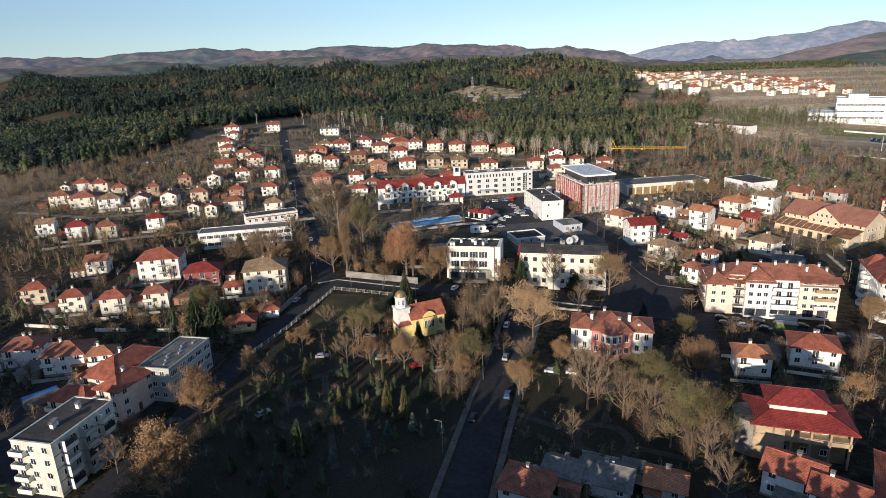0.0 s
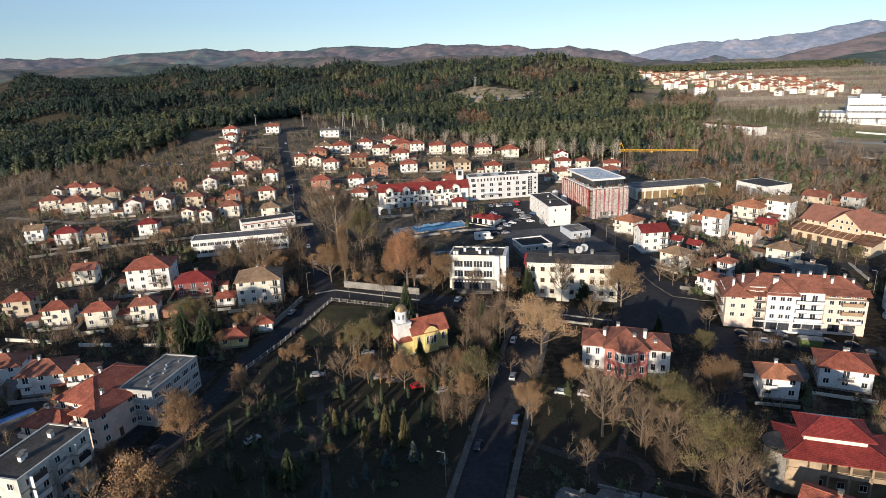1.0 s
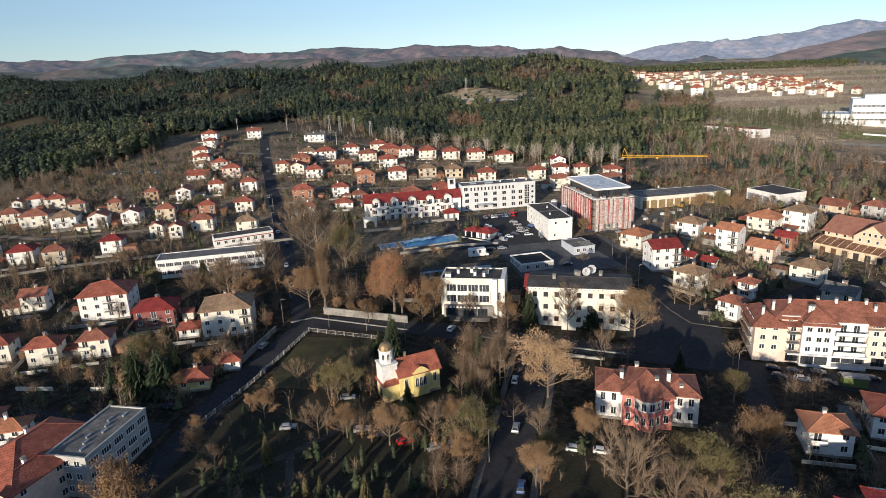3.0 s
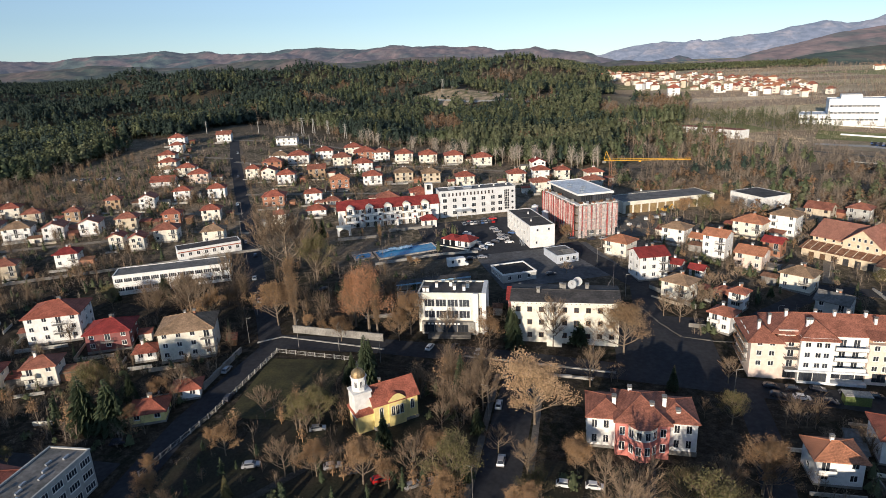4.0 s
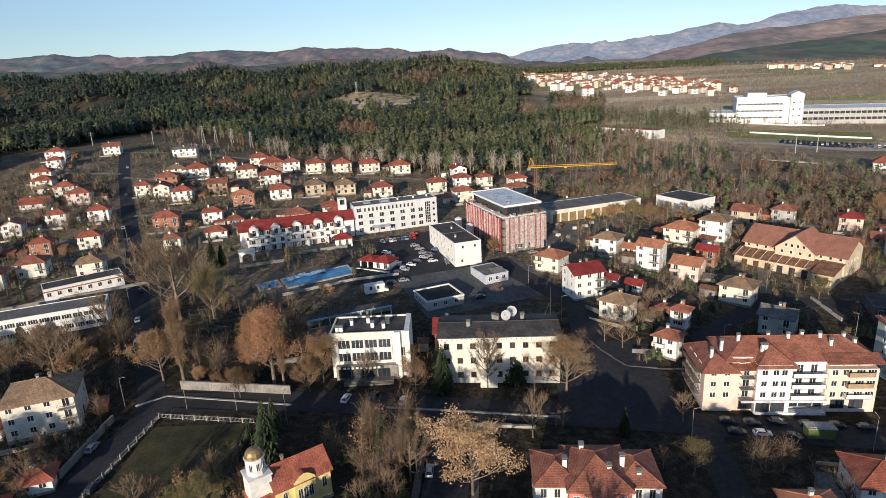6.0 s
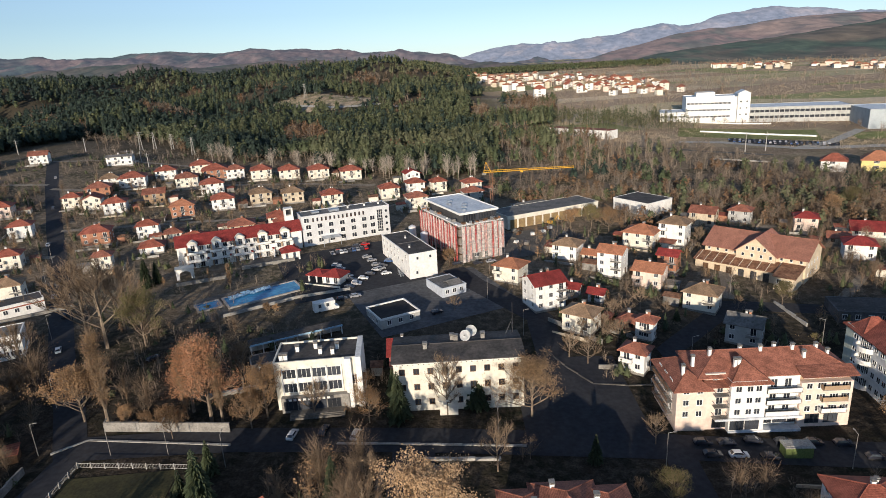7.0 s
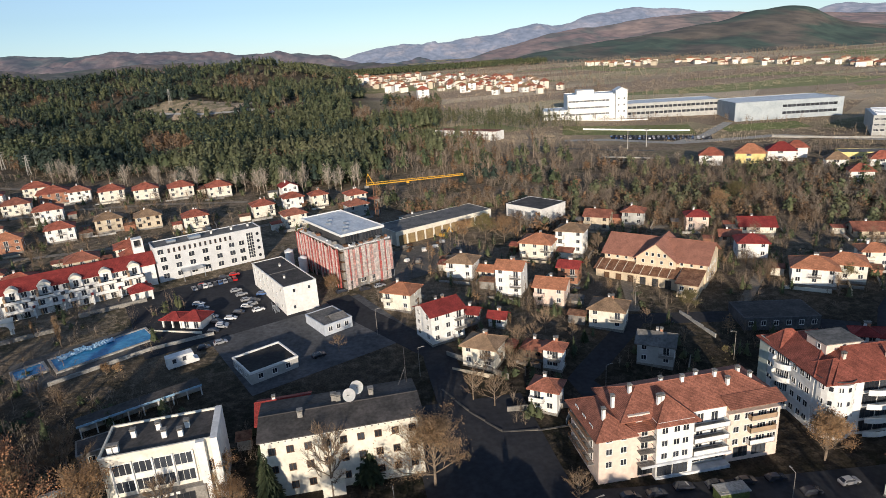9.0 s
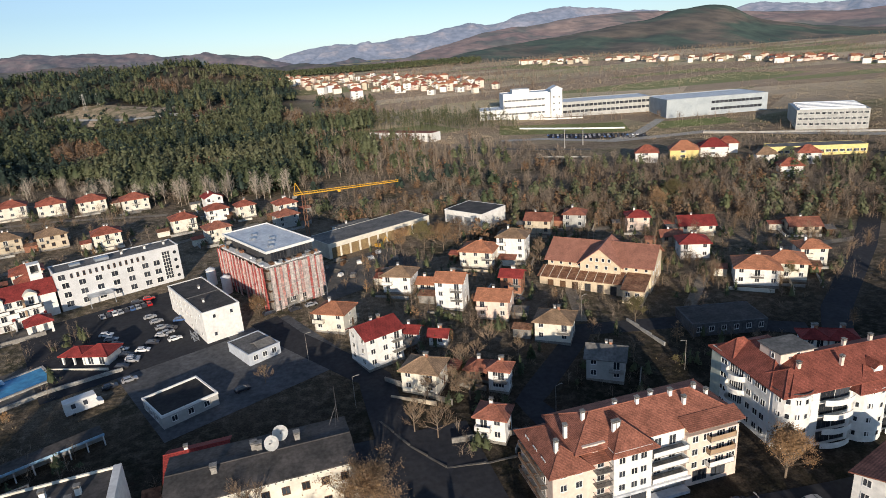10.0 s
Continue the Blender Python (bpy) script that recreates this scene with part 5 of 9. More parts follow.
    for x in (24, 29.5, 35):
        part("slot", boxes((x, x + 2.4, -13.64, -13.58, 0.3, 0.9)), STEEL, w)
    g = thing("arch_gate", pose(-108.6, 281.4, gz(-106, 283), 0, 0, 22), "white garden gate house with a rounded arch", "gate")
    for sy in (0.0, 3.6):
        bm = bmesh.new()
        arch = [(1.0 + 1.9 + 1.9 * math.cos(math.pi * i / 10), 1.7 + 1.2 * math.sin(math.pi * i / 10)) for i in range(11)]
        outer = [(5.8, -1.0), (5.8, 3.6), (0, 3.6), (0, -1.0)]
        face = [(1.0, -1.0)] + arch[::-1] + [(4.8, -1.0)] + outer
        a = [bm.verts.new((x, sy, z)) for x, z in face]
        b = [bm.verts.new((x, sy + 0.35, z)) for x, z in face]
        bm.faces.new(a)
        bm.faces.new(b[::-1])
        for i in range(len(face)):
            j = (i + 1) % len(face)
            bm.faces.new((a[j], a[i], b[i], b[j]))
        part("arch_wall", bm, WHITE, g)
    part("flat_roof", boxes((-0.3, 6.1, -0.3, 4.2, 3.6, 3.8)), CREAM, g)
    e = thing("entrance_porch", pose(-74.6, 296.0, gz(-72, 298), 0, 0, 22), "white hotel porch on piers with a red hipped roof", "porch")
    for x in (0.2, 3.0, 5.8):
        for y in (0.2, 4.6):
            part("pier", boxes((x - 0.3, x + 0.3, y - 0.3, y + 0.3, -1.5, 3.7)), WHITE, e)
    part("wall", boxes((0, 6, 2.2, 5, -1.5, 3.7)), WHITE, e)
    part("lintel", boxes((-0.1, 6.1, -0.15, 2.2, 3.1, 3.7)), WHITE, e)
    part("roof", roof_mesh(0, 6, 0, 5, 3.8, 1.5, 0.6, "hip"), T_BRIGHT, e, "red hipped roof")


hotel()

# white office block beside the car park
t = block("office_building", -26.6, 273.6, 10.0, 29.5, 7.9, 23, "white three-storey block with a black flat roof", "office building", WHITE, FELT, 0.3)
for f in range(3):
    for x in ((3.0, 7.6) if f == 2 else (2.6,) if f == 0 else ()):
        put("window", WIN["s"], t, x, 0, 0.8 + 2.5 * f)
    for y in (3, 7, 11, 15, 19, 23, 27):
        if (f, y) not in ((0, 7), (1, 3), (0, 15), (2, 7)):
            put("window", WIN["m" if f else "s"], t, 0, y, 0.8 + 2.5 * f, -90)
part("roof_joint", boxes((0.25, 9.7, 14.2, 14.6, 8.0, 8.12)), FELTL, t)
for x, y in ((3.2, 8), (6.0, 20)):
    chimney(t, x, y, 8.0, 0.7, 0.5, TRIM)
t = thing("steel_steps", pose(-30.0, 276.0, gz(-30, 276), 0, 0, 23), "pale steel stairs against the white block", "stairs")
for k in range(8):
    part("tread", boxes((0, 1.2, 0.32 * k, 0.32 * k + 0.3, 0.25 * k, 0.25 * k + 0.06)), ZINC, t)
for x in (0, 1.15):
    bm = bmesh.new()
    beam(bm, (x, 0, 0), (x, 2.6, 2.0), 0.05)
    beam(bm, (x, 0, 0.9), (x, 2.6, 2.9), 0.04)
    beam(bm, (x, 0, -0.2), (x, 0, 0.9), 0.04)
    beam(bm, (x, 2.6, -0.2), (x, 2.6, 2.9), 0.04)
    part("stringer", bm, ZINC, t)
# two tanks behind the building site
for x, y in ((-27.4, 316.5), (-22.4, 307.6)):
    t = thing("tank", pose(x, y, gz(x, y)), "upright white steel tank with a domed lid", "tank", "white tanks")
    part("shell", prism(bmesh.new(), ring(0, 0, 1.5, 18), -0.5, 5.2), TRIM, t)
    bm = bmesh.new()
    bmesh.ops.create_cone(bm, cap_ends=True, segments=18, radius1=1.6, radius2=0.5, depth=0.6, matrix=Matrix.Translation((0, 0, 5.5)))
    part("lid", bm, SHEET, t)
    part("hatch", prism(bmesh.new(), ring(0, 0, 0.3, 10), 5.8, 6.0), ZINC, t)


# ---- hotel under construction, wrapped in netting ----
def drape(x0, x1, y, z0, z1, rng):
    """A hanging net with folds: a thin sheet that bellies between its ties."""
    bm = bmesh.new()
    grid = []
    for j in range(4):
        row = []
        for i in range(7):
            u, v = i / 6, j / 3
            fold = 0.10 * math.sin(6.3 * u * rng.choice((1, 1, 2))) + rng.uniform(-0.05, 0.05)
            sag = rng.uniform(-0.12, 0.05) if j == 0 else 0
            row.append(bm.verts.new((x0 + (x1 - x0) * u, y + fold * math.sin(math.pi * (0.15 + 0.7 * v)), z0 + sag + (z1 - z0) * v)))
        grid.append(row)
    for a, b in zip(grid, grid[1:]):
        for i in range(6):
            bm.faces.new((a[i], a[i + 1], b[i + 1], b[i]))
    bmesh.ops.solidify(bm, geom=bm.faces[:], thickness=0.03)
    return bm


def scaffolded():
    t = block("unfinished_building", -9.0, 287.0, 17.0, 33, 12.8, 25, "building under construction wrapped in red and white netting", "building site", CONC, FELTL, 0.0)
    net_r = mat("red_netting", (0.62, 0.13, 0.12), (0.66, 0.26, 0.23), scale=0.45, rough=0.9, fine=1.4, fine_amt=0.35)
    net_w = mat("white_netting", (0.86, 0.80, 0.76), (0.78, 0.66, 0.62), scale=0.5, rough=0.9, fine=1.4, fine_amt=0.3)
    nr = random.Random(31)
    net_p = mat("faded_netting", (0.72, 0.38, 0.34), (0.80, 0.60, 0.56), scale=0.5, rough=0.9, fine=1.4, fine_amt=0.35)
    def hang(length, cycle, place):
        """Full-height nets side by side along one face, in two lengths each."""
        u, k = 0.0, 0
        while u < length - 0.3:
            col, w = cycle[k % len(cycle)]
            w = min(w * nr.uniform(0.8, 1.2), length - u)
            for z0, z1 in ((nr.choice((-0.3, 0.4, 2.6)), 6.3), (6.2, 12.8 + nr.uniform(-0.5, 0.3))):
                place(part("net_panel", drape(0, w + 0.06, -0.02, z0, z1, nr), col, t), u, w, nr.uniform(0, 0.14))
            u, k = u + w, k + 1

    def on_front(ob, u, w, o):
        ob.matrix_basis = pose(u, -1.2 - o, 0)

    def on_side(ob, u, w, o):
        ob.matrix_basis = pose(-1.2 - o, u + w, 0, 0, 0, -90)
    hang(17.0, ((net_w, 1.7), (net_r, 0.5), (net_w, 1.2), (net_p, 1.0), (net_w, 1.9), (net_r, 0.7)), on_front)
    hang(33.0, ((net_r, 1.3), (net_w, 0.9), (net_r, 0.9), (net_p, 0.8), (net_w, 1.1)), on_side)
    for i in range(4):
        put("window", WIN["l"], t, 2.5 + 4.0 * i, 0, 0.6)
    for i in range(10):
        bm = bmesh.new()
        beam(bm, (1.9 * i, -1.5, -1), (1.9 * i, -1.5, 13.9), 0.04)
        part("scaffold_pole", bm, ZINC, t)
    for f in range(5):
        bm = bmesh.new()
        beam(bm, (-1.5, -1.5, 0.4 + 3.2 * f), (17.2, -1.5, 0.4 + 3.2 * f), 0.04)
        part("scaffold_rail", bm, ZINC, t)
    for k in range(26):
        x, y = nr.choice(((nr.uniform(-0.8, 1.2), nr.uniform(1, 32)), (nr.uniform(0, 17), nr.uniform(-0.6, 1.0))))
        a, b = nr.uniform(0.2, 0.8), nr.uniform(0.2, 0.8)
        part("building_material", boxes((x - a, x + a, y - b, y + b, 13.2, 13.3 + nr.uniform(0.2, 1.0))), nr.choice((WOOD, TRIM, ZINC, RUST, CONC)), t)
    for k in range(6):
        put("window", WIN["shop"], t, 4.2 + 2.1 * k, 2.5, 13.6)
    for i in range(8):
        for side in range(2):
            bm = bmesh.new()
            p = (2.3 * i, -1.0) if side == 0 else (-1.0, 4.5 * i)
            beam(bm, (p[0], p[1], -1), (p[0], p[1], 13.8), 0.035)
            part("scaffold_pole", bm, STEEL, t)
    for f in range(4):
        part("deck", boxes((-1.0, 17, -1.0, -0.05, 2.6 + 3.1 * f, 2.75 + 3.1 * f), (-1.0, -0.05, 0, 33, 2.6 + 3.1 * f, 2.75 + 3.1 * f)), WOOD, t)
    part("attic", boxes((3, 15.5, 2.5, 31, 12.9, 16.4)), mat("dark_boarding", (0.05, 0.05, 0.055), (0.08, 0.08, 0.08)), t)
    part("attic_roof", boxes((1.0, 16.4, 1.4, 32.2, 16.4, 16.8)), SHEET, t, "white sheet roof")
    part("roof_trim", boxes((0.9, 16.5, 1.3, 1.5, 16.3, 17.1), (0.9, 16.5, 32.1, 32.3, 16.3, 17.1), (0.9, 1.1, 1.5, 32.1, 16.3, 17.1), (16.3, 16.5, 1.5, 32.1, 16.3, 17.1)), TRIM, t)
    for i in range(5):
        part("roof_unit", boxes((4 + 2.3 * (i % 3), 5.3 + 2.3 * (i % 3), 5 + 4 * i, 6.6 + 4 * i, 16.8, 17.4)), ZINC, t)
    part("terrace_edge", boxes((-0.6, 17.2, -0.6, 1.2, 12.85, 13.3), (-0.6, 1.4, 1.2, 33, 12.85, 13.3)), TRIM, t)


scaffolded()


# ---- crane ----
def crane():
    t = thing("tower_crane", pose(5.5, 327, gz(5.5, 327)), "yellow tower crane on a dark mast", "crane")
    bm = bmesh.new()
    h = 23.5
    for a, b in ((-0.5, -0.5), (0.5, -0.5), (0.5, 0.5), (-0.5, 0.5)):
        beam(bm, (a, b, -1), (a, b, h), 0.10)
    for k in range(12):
        s = 1 if k % 2 else -1
        z = h * k / 12
        beam(bm, (-0.5 * s, -0.5, z), (0.5 * s, -0.5, z + h / 12), 0.06)
        beam(bm, (-0.5, 0.5 * s, z), (-0.5, -0.5 * s, z + h / 12), 0.06)
    part("mast", bm, RUST, t, "rust-brown lattice mast")
    bm = bmesh.new()
    L0, L1 = -3.0, 34.0
    for yy, zz in ((-0.45, 0), (0.45, 0), (0, 0.8)):
        beam(bm, (L0, yy, h + zz), (L1, yy * 0.5, h + zz * 0.7), 0.10)
    for k in range(22):
        x = L0 + (L1 - L0) * k / 22
        x2 = L0 + (L1 - L0) * (k + 1) / 22
        beam(bm, (x, -0.45, h), ((x + x2) / 2, 0, h + 0.8), 0.05)
        beam(bm, ((x + x2) / 2, 0, h + 0.8), (x2, 0.45, h), 0.05)
    ob = part("jib", bm, CRANEY, t)
    ob.matrix_basis = pose(0, 0, 0, 0, 0, 2)
    bm = bmesh.new()
    beam(bm, (0, 0, h), (-2.0, 0, h + 4.2), 0.12)
    beam(bm, (-2.0, 0, h + 4.2), (-3, 0, h), 0.08)
    part("head", bm, CRANEY, t)
    part("counterweight", boxes((-3.6, -2.0, -0.6, 0.6, h - 1.0, h - 0.1)), CONC, t)
    part("trolley", boxes((12, 13, -0.5, 0.5, h - 0.6, h - 0.1)), CRANEY, t)
    part("foot", boxes((-2, 2, -2, 2, -1, 0.4)), CONC, t)


crane()

# ---- garages and workshops ----
t = block("garage_row", 11.5, 323.5, 46, 15, 5.0, 24.5, "long low garage row with a grey felt roof and doors", "garages", CREAM, FELTL, 0.2)
OCHRE = mat("ochre_doors", (0.30, 0.22, 0.11), (0.22, 0.15, 0.08), scale=0.6)
for i in range(11):
    part("garage_door", boxes((1.2 + 4.05 * i, 4.4 + 4.05 * i, -0.10, 0.02, -0.4, 3.5)), OCHRE, t, "ochre garage door")
t = block("workshop", 61.8, 349.2, 19, 16, 5.4, -57, "white workshop with a dark flat roof and shutters", "workshop", WHITE, FELT, 0.2)
for i in range(4):
    part("shutter", boxes((1 + 4.6 * i, 4.4 + 4.6 * i, -0.08, 0.02, 0, 3.6)), ZINC, t)
house(24, 352, 14, 8, 1, 24, "g", "w", "gable_x", rise=0.7, name="shed", group="")


# ---- large hall with broad gabled roof ----
T_HALL = tiles("pink_brown_tiles", (0.44, 0.20, 0.14), 0.75)


def brick_hall():
    t = thing("hall", pose(74.4, 279.4, gz(88, 270), 0, 0, -45), "large cream hall with broad pink-brown roof and a lower annex", "hall")
    W, D, H = 31.0, 16.0, 7.4
    tan = plaster("tan_plaster", (0.70, 0.58, 0.42), 0.85)
    part("wall", boxes((0, W, 0, D, -2.5, H)), tan, t)
    part("roof", roof_mesh(0, W, 0, D, H, 4.2, 0.9, "gable_x"), T_HALL, t, "broad pink-brown tile roof")
    for x in (0.002, W - 0.002):
        bm = bmesh.new()
        bm.faces.new([bm.verts.new(p) for p in ((x, 0, H), (x, D, H), (x, D / 2, H + 4.1))])
        part("gable", bm, tan, t)
    c0, c1 = 10.5, 22.5
    part("cross_wall", boxes((c0, c1, -1.2, 4, 3.5, H)), tan, t)
    part("cross_roof", roof_mesh(c0, c1, -1.2, D / 2 + 4, H, 4.9, 0.9, "gable_y"), T_HALL, t, "broad pink-brown tile roof")
    bm = bmesh.new()
    bm.faces.new([bm.verts.new(p) for p in ((c0, -1.22, H), (c1, -1.22, H), ((c0 + c1) / 2, -1.22, H + 4.8))])
    part("cross_gable", bm, tan, t)
    for x in spread(11, W, 1.4):
        y = -0.02 if not c0 < x < c1 else -1.22
        put("window", WIN["s"], t, x, y, 5.6)
    for x in (13.8, 15.6, 17.4, 19.2):
        put("window", WIN["s"], t, x, -1.24, 7.9)
    for y in (3, 6, 9, 12):
        for z in (1.0, 4.0):
            put("window", WIN["s"], t, W, y, z, 90)
    part("annex_wall", boxes((-1.0, W - 6, -5.0, 0, -2.5, 3.4)), tan, t)
    part("annex_wall", boxes((W - 6, W - 0.5, -9, 0, -3.5, 3.6)), tan, t)
    bm = bmesh.new()
    solid(bm, [(-1.6, -5.8, 3.3), (W - 5.6, -5.8, 3.3), (W - 5.6, 0, 5.0), (-1.6, 0, 5.0)], [[0, 1, 2, 3]], 0.15)
    part("annex_roof", bm, RUST, t, "rusted sheet roof with raised seams")
    for k in range(30):
        x = -1.4 + (W - 4.6) * k / 29
        bm = bmesh.new()
        beam(bm, (x, -5.8, 3.38), (x, 0, 5.08), 0.09)
        part("roof_seam", bm, CREAM if k % 3 == 1 else RUST, t)
    bm = bmesh.new()
    solid(bm, [(W - 6.6, -9.6, 3.5), (W + 0.1, -9.6, 3.5), (W + 0.1, 0, 5.2), (W - 6.6, 0, 5.2)], [[0, 1, 2, 3]], 0.15)
    part("end_roof", bm, RUST, t, "rusted sheet roof with raised seams")
    for x in (W - 4.6, W - 2.0):
        put("window", WIN["m"], t, x, -9.0, 1.2)
    for x in spread(6, 24, 2.5):
        part("doorway", boxes((x - 0.9, x + 0.9, -5.08, -4.9, -1.0, 2.2)), STEEL if int(x) % 2 else WOOD, t)


brick_hall()

# ---- pool, kiosk, low flat buildings ----
slope = Vector((-(gz(-66, 266) - gz(-82, 266)) / 16, -(gz(-74, 271) - gz(-74, 261)) / 10, 1)).normalized()
lie = Vector((0, 0, 1)).rotation_difference(slope).to_matrix().to_4x4()


def basin(x, y, w, d, yaw, label):
    t = thing("swimming_pool", Matrix.Translation((x, y, gz(x, y) + 0.25)) @ lie @ pose(0, 0, 0, 0, 0, yaw), label, "pool", "pools")
    a, b = w / 2, d / 2
    part("water", boxes((-a, a, -b, b, -0.5, 0.05)), WATER, t, "still blue water")
    for r in ((-a - 0.6, a + 0.6, -b - 0.6, -b, -1.2, 0.25), (-a - 0.6, a + 0.6, b, b + 0.6, -1.2, 0.25), (-a - 0.6, -a, -b, b, -1.2, 0.25), (a, a + 0.6, -b, b, -1.2, 0.25)):
        part("rim", boxes(r), KERB, t)
    return t


pool = basin(-74.2, 266.2, 23.5, 8.4, 32, "blue outdoor pool with crumpled covers along its edge")
basin(-89.4, 258.4, 6.5, 5.5, 32, "small blue paddling pool")
pr = random.Random(4)
for i in range(6):
    nx, ny = 8, 5
    verts, faces = [], []
    for b in range(ny + 1):
        for a in range(nx + 1):
            verts.append((-10.5 + 2.2 * i + 3.0 * a / nx, 1.4 + (3.2 - 0.3 * (i % 2)) * b / ny + 0.4 * (i % 3), 0.12 + 0.02 * i + pr.uniform(0, 0.42)))
    for b in range(ny):
        for a in range(nx):
            k = b * (nx + 1) + a
            faces.append((k, k + 1, k + nx + 2, k + nx + 1))
    ob = new("cover_sheet", sheet("cover_sheet", verts, faces, BLUESH))
    ob.parent = pool
patch("pavement", -76, 264, 36, 19, 30, PAVE, "grey paved terrace about the pools", "terrace", 0.07)

# felt made blacker for the shade inside the parapet
SHADE_FELT = mat("shade_black_felt", (0.022, 0.022, 0.025), (0.035, 0.034, 0.035), scale=0.3, rough=0.9, fine=1.5, fine_amt=0.3)
# pavilion with an arched porch
t = thing("pavilion", pose(-58.9, 275.0, gz(-54, 274), 0, 0, -22), "white pavilion with an arched porch and red hipped roof", "pavilion")
part("wall", boxes((3.5, 9.6, 0, 5.4, -1.5, 3.0)), WHITE, t)
part("roof", roof_mesh(3.2, 9.8, -0.3, 5.6, 3.0, 1.6, 0.5, "hip"), T_BRIGHT, t, "red hipped roof")
part("porch_roof", roof_mesh(-2.8, 3.4, -0.4, 5.2, 2.9, 1.2, 0.4, "hip"), T_BRIGHT, t, "red hipped roof")
for x in (-2.4, 0.6, 3.2):
    for y in (0.0, 4.8):
        part("post", boxes((x - 0.22, x + 0.22, y - 0.22, y + 0.22, -1.5, 2.9)), TRIM, t)
for x in (-0.9, 1.9):
    bm = bmesh.new()
    pts = [(x - 1.5 + 3.0 * i / 8, 1.9 + 0.8 * math.sin(math.pi * i / 8)) for i in range(9)]
    for (a, z), (b, q) in zip(pts, pts[1:]):
        beam(bm, (a, 0, z), (b, 0, q), 0.12)
    part("arch", bm, TRIM, t)
for x in (5.0, 8.0):
    put("window", WIN["b"], t, x, 0, 0.2)
part("terrace_wall", boxes((-5, 11, -2.6, -2.2, -2, 0.4)), CREAM, t)

t = block("shop_building", -33.2, 237.6, 12.2, 11.2, 2.4, 28, "low grey building with a shade-black roof and white edge", "shop", GREYW, SHADE_FELT, 0.55, cap=TRIM)
for x in (2.5, 6.0, 9.5):
    put("window", WIN["m"], t, x, 0, 0.6)
for y in (3, 6, 9):
    put("window", WIN["m"], t, 0, y, 0.6, -90)
t = block("shop_building", -15.9, 257.6, 8.6, 11, 2.7, 28, "low flat-roofed pale blue shop", "shop", plaster("pale_blue_render", (0.52, 0.56, 0.62), 0.85), FELTL, 0.25)
for x in (1.8, 4.3, 6.8):
    put("window", WIN["m"], t, x, 0, 0.7)
part("roof_hump", roof_mesh(3.5, 8.0, 1, 6, 2.8, 0.9, 0.1, "gable_x"), FELTL, t)


# ---- school ----
def school():
    yaw = 27
    t = block("school", -163.5, 213.5, 38, 9.5, 6.4, yaw, "long white two-storey school with window bands", "school", WHITE, FELTL, 0.3)
    for f in range(2):
        for x in spread(13, 38, 1.8):
            put("window", WIN["strip"], t, x, 0, 0.9 + 3.1 * f)
    part("band", boxes((0, 38, -0.06, 0, 3.0, 3.5)), TRIM, t)
    u = block("school", -160.5, 245.5, 24, 8, 4.2, 40, "low white school wing with a dark felt roof", "school", WHITE, FELT, 0.2)
    for x in spread(8, 24, 1.5):
        put("window", WIN["m"], u, x, 0, 1.5)
    part("band", boxes((0, 24, -0.05, 0, 3.1, 3.5)), T_RED, u)


school()


# ---- near flats on the edge of the park ----
def park_flats():
    t = block("apartment_building", -98.9, 77.8, 16.2, 9.4, 11.4, 92, "grey-white four-storey flats with stained balconies", "apartment building", plaster("stained_white", (0.68, 0.67, 0.60), 0.72), FELT, 0.3)
    for f in range(4):
        z = 0.9 + 2.8 * f
        for y in (1.8, 5.0, 8.0):
            put("window", WIN["m"], t, 0, y, z, -90)
        balcony(t, "l", 0, 9.4, 7.6, z - 0.5, 3.4, 1.2, WHITE, True)
        for x in (2, 5, 8.2, 11.5, 14.4):
            put("window", WIN["m"], t, x, 0, z)
        for x, m in ((3.4, WHITE), (8.2, GREYW), (13.0, CREAM)):
            b = balcony(t, "f", 16.2, 9.4, x, z - 0.5, 3.0, 1.25, m, True)
            if (f + int(x)) % 3 == 0:
                part("glazing", boxes((-1.45, 1.45, -1.22, -1.16, 0.95, 2.2)), GLASS, b, "glazed-in balcony front")
            part("divider", boxes((-1.5, -1.38, -1.2, -0.02, 0.95, 2.25)), m, b)
        part("stain_band", boxes((0, 16.2, -0.04, 0.0, z - 0.75, z - 0.5)), CONC, t)
    for x, y in ((5, 4.2), (6, 4.6), (12.4, 5)):
        chimney(t, x, y, 11.5, 1.0, 0.8, TRIM)
    t = block("office_building", -99.0, 111.0, 17.5, 8.6, 8.4, 93, "grey concrete office with a cluttered flat roof", "office building", GREYW, FELTL, 0.4)
    for f in range(3):
        for x in spread(5, 17.5, 1.8):
            put("window", WIN["strip"], t, x, 0, 0.8 + 2.7 * f)
        for y in (2, 4.3, 6.6):
            put("window", WIN["m"], t, 0, y, 0.9 + 2.8 * f, -90)
    for k in range(7):
        part("roof_pipe", boxes((2 + 2.0 * k, 3.4 + 2.0 * k, 2.5 + (k % 3), 2.9 + (k % 3), 8.5, 8.9)), ZINC, t)


park_flats()
house(-113.5, 113.5, 11, 17, 3, -4, "r", "p", "hip", rise=2.6, group="")
house(-118, 102.5, 11, 7, 2, 2, "r", "p", "hip", rise=1.8, group="")
house(-107.6, 106.5, 6.4, 11, 3, -4, "r", "p", "hip", rise=1.6, group="")
block("shelter", -133.5, 101.0, 8, 2.6, 2.4, 62, "low shed with a bright blue sheet roof", "shed", CONC, mat("blue_roof_sheet", (0.10, 0.22, 0.50), (0.08, 0.17, 0.40), rough=0.5), 0.0)


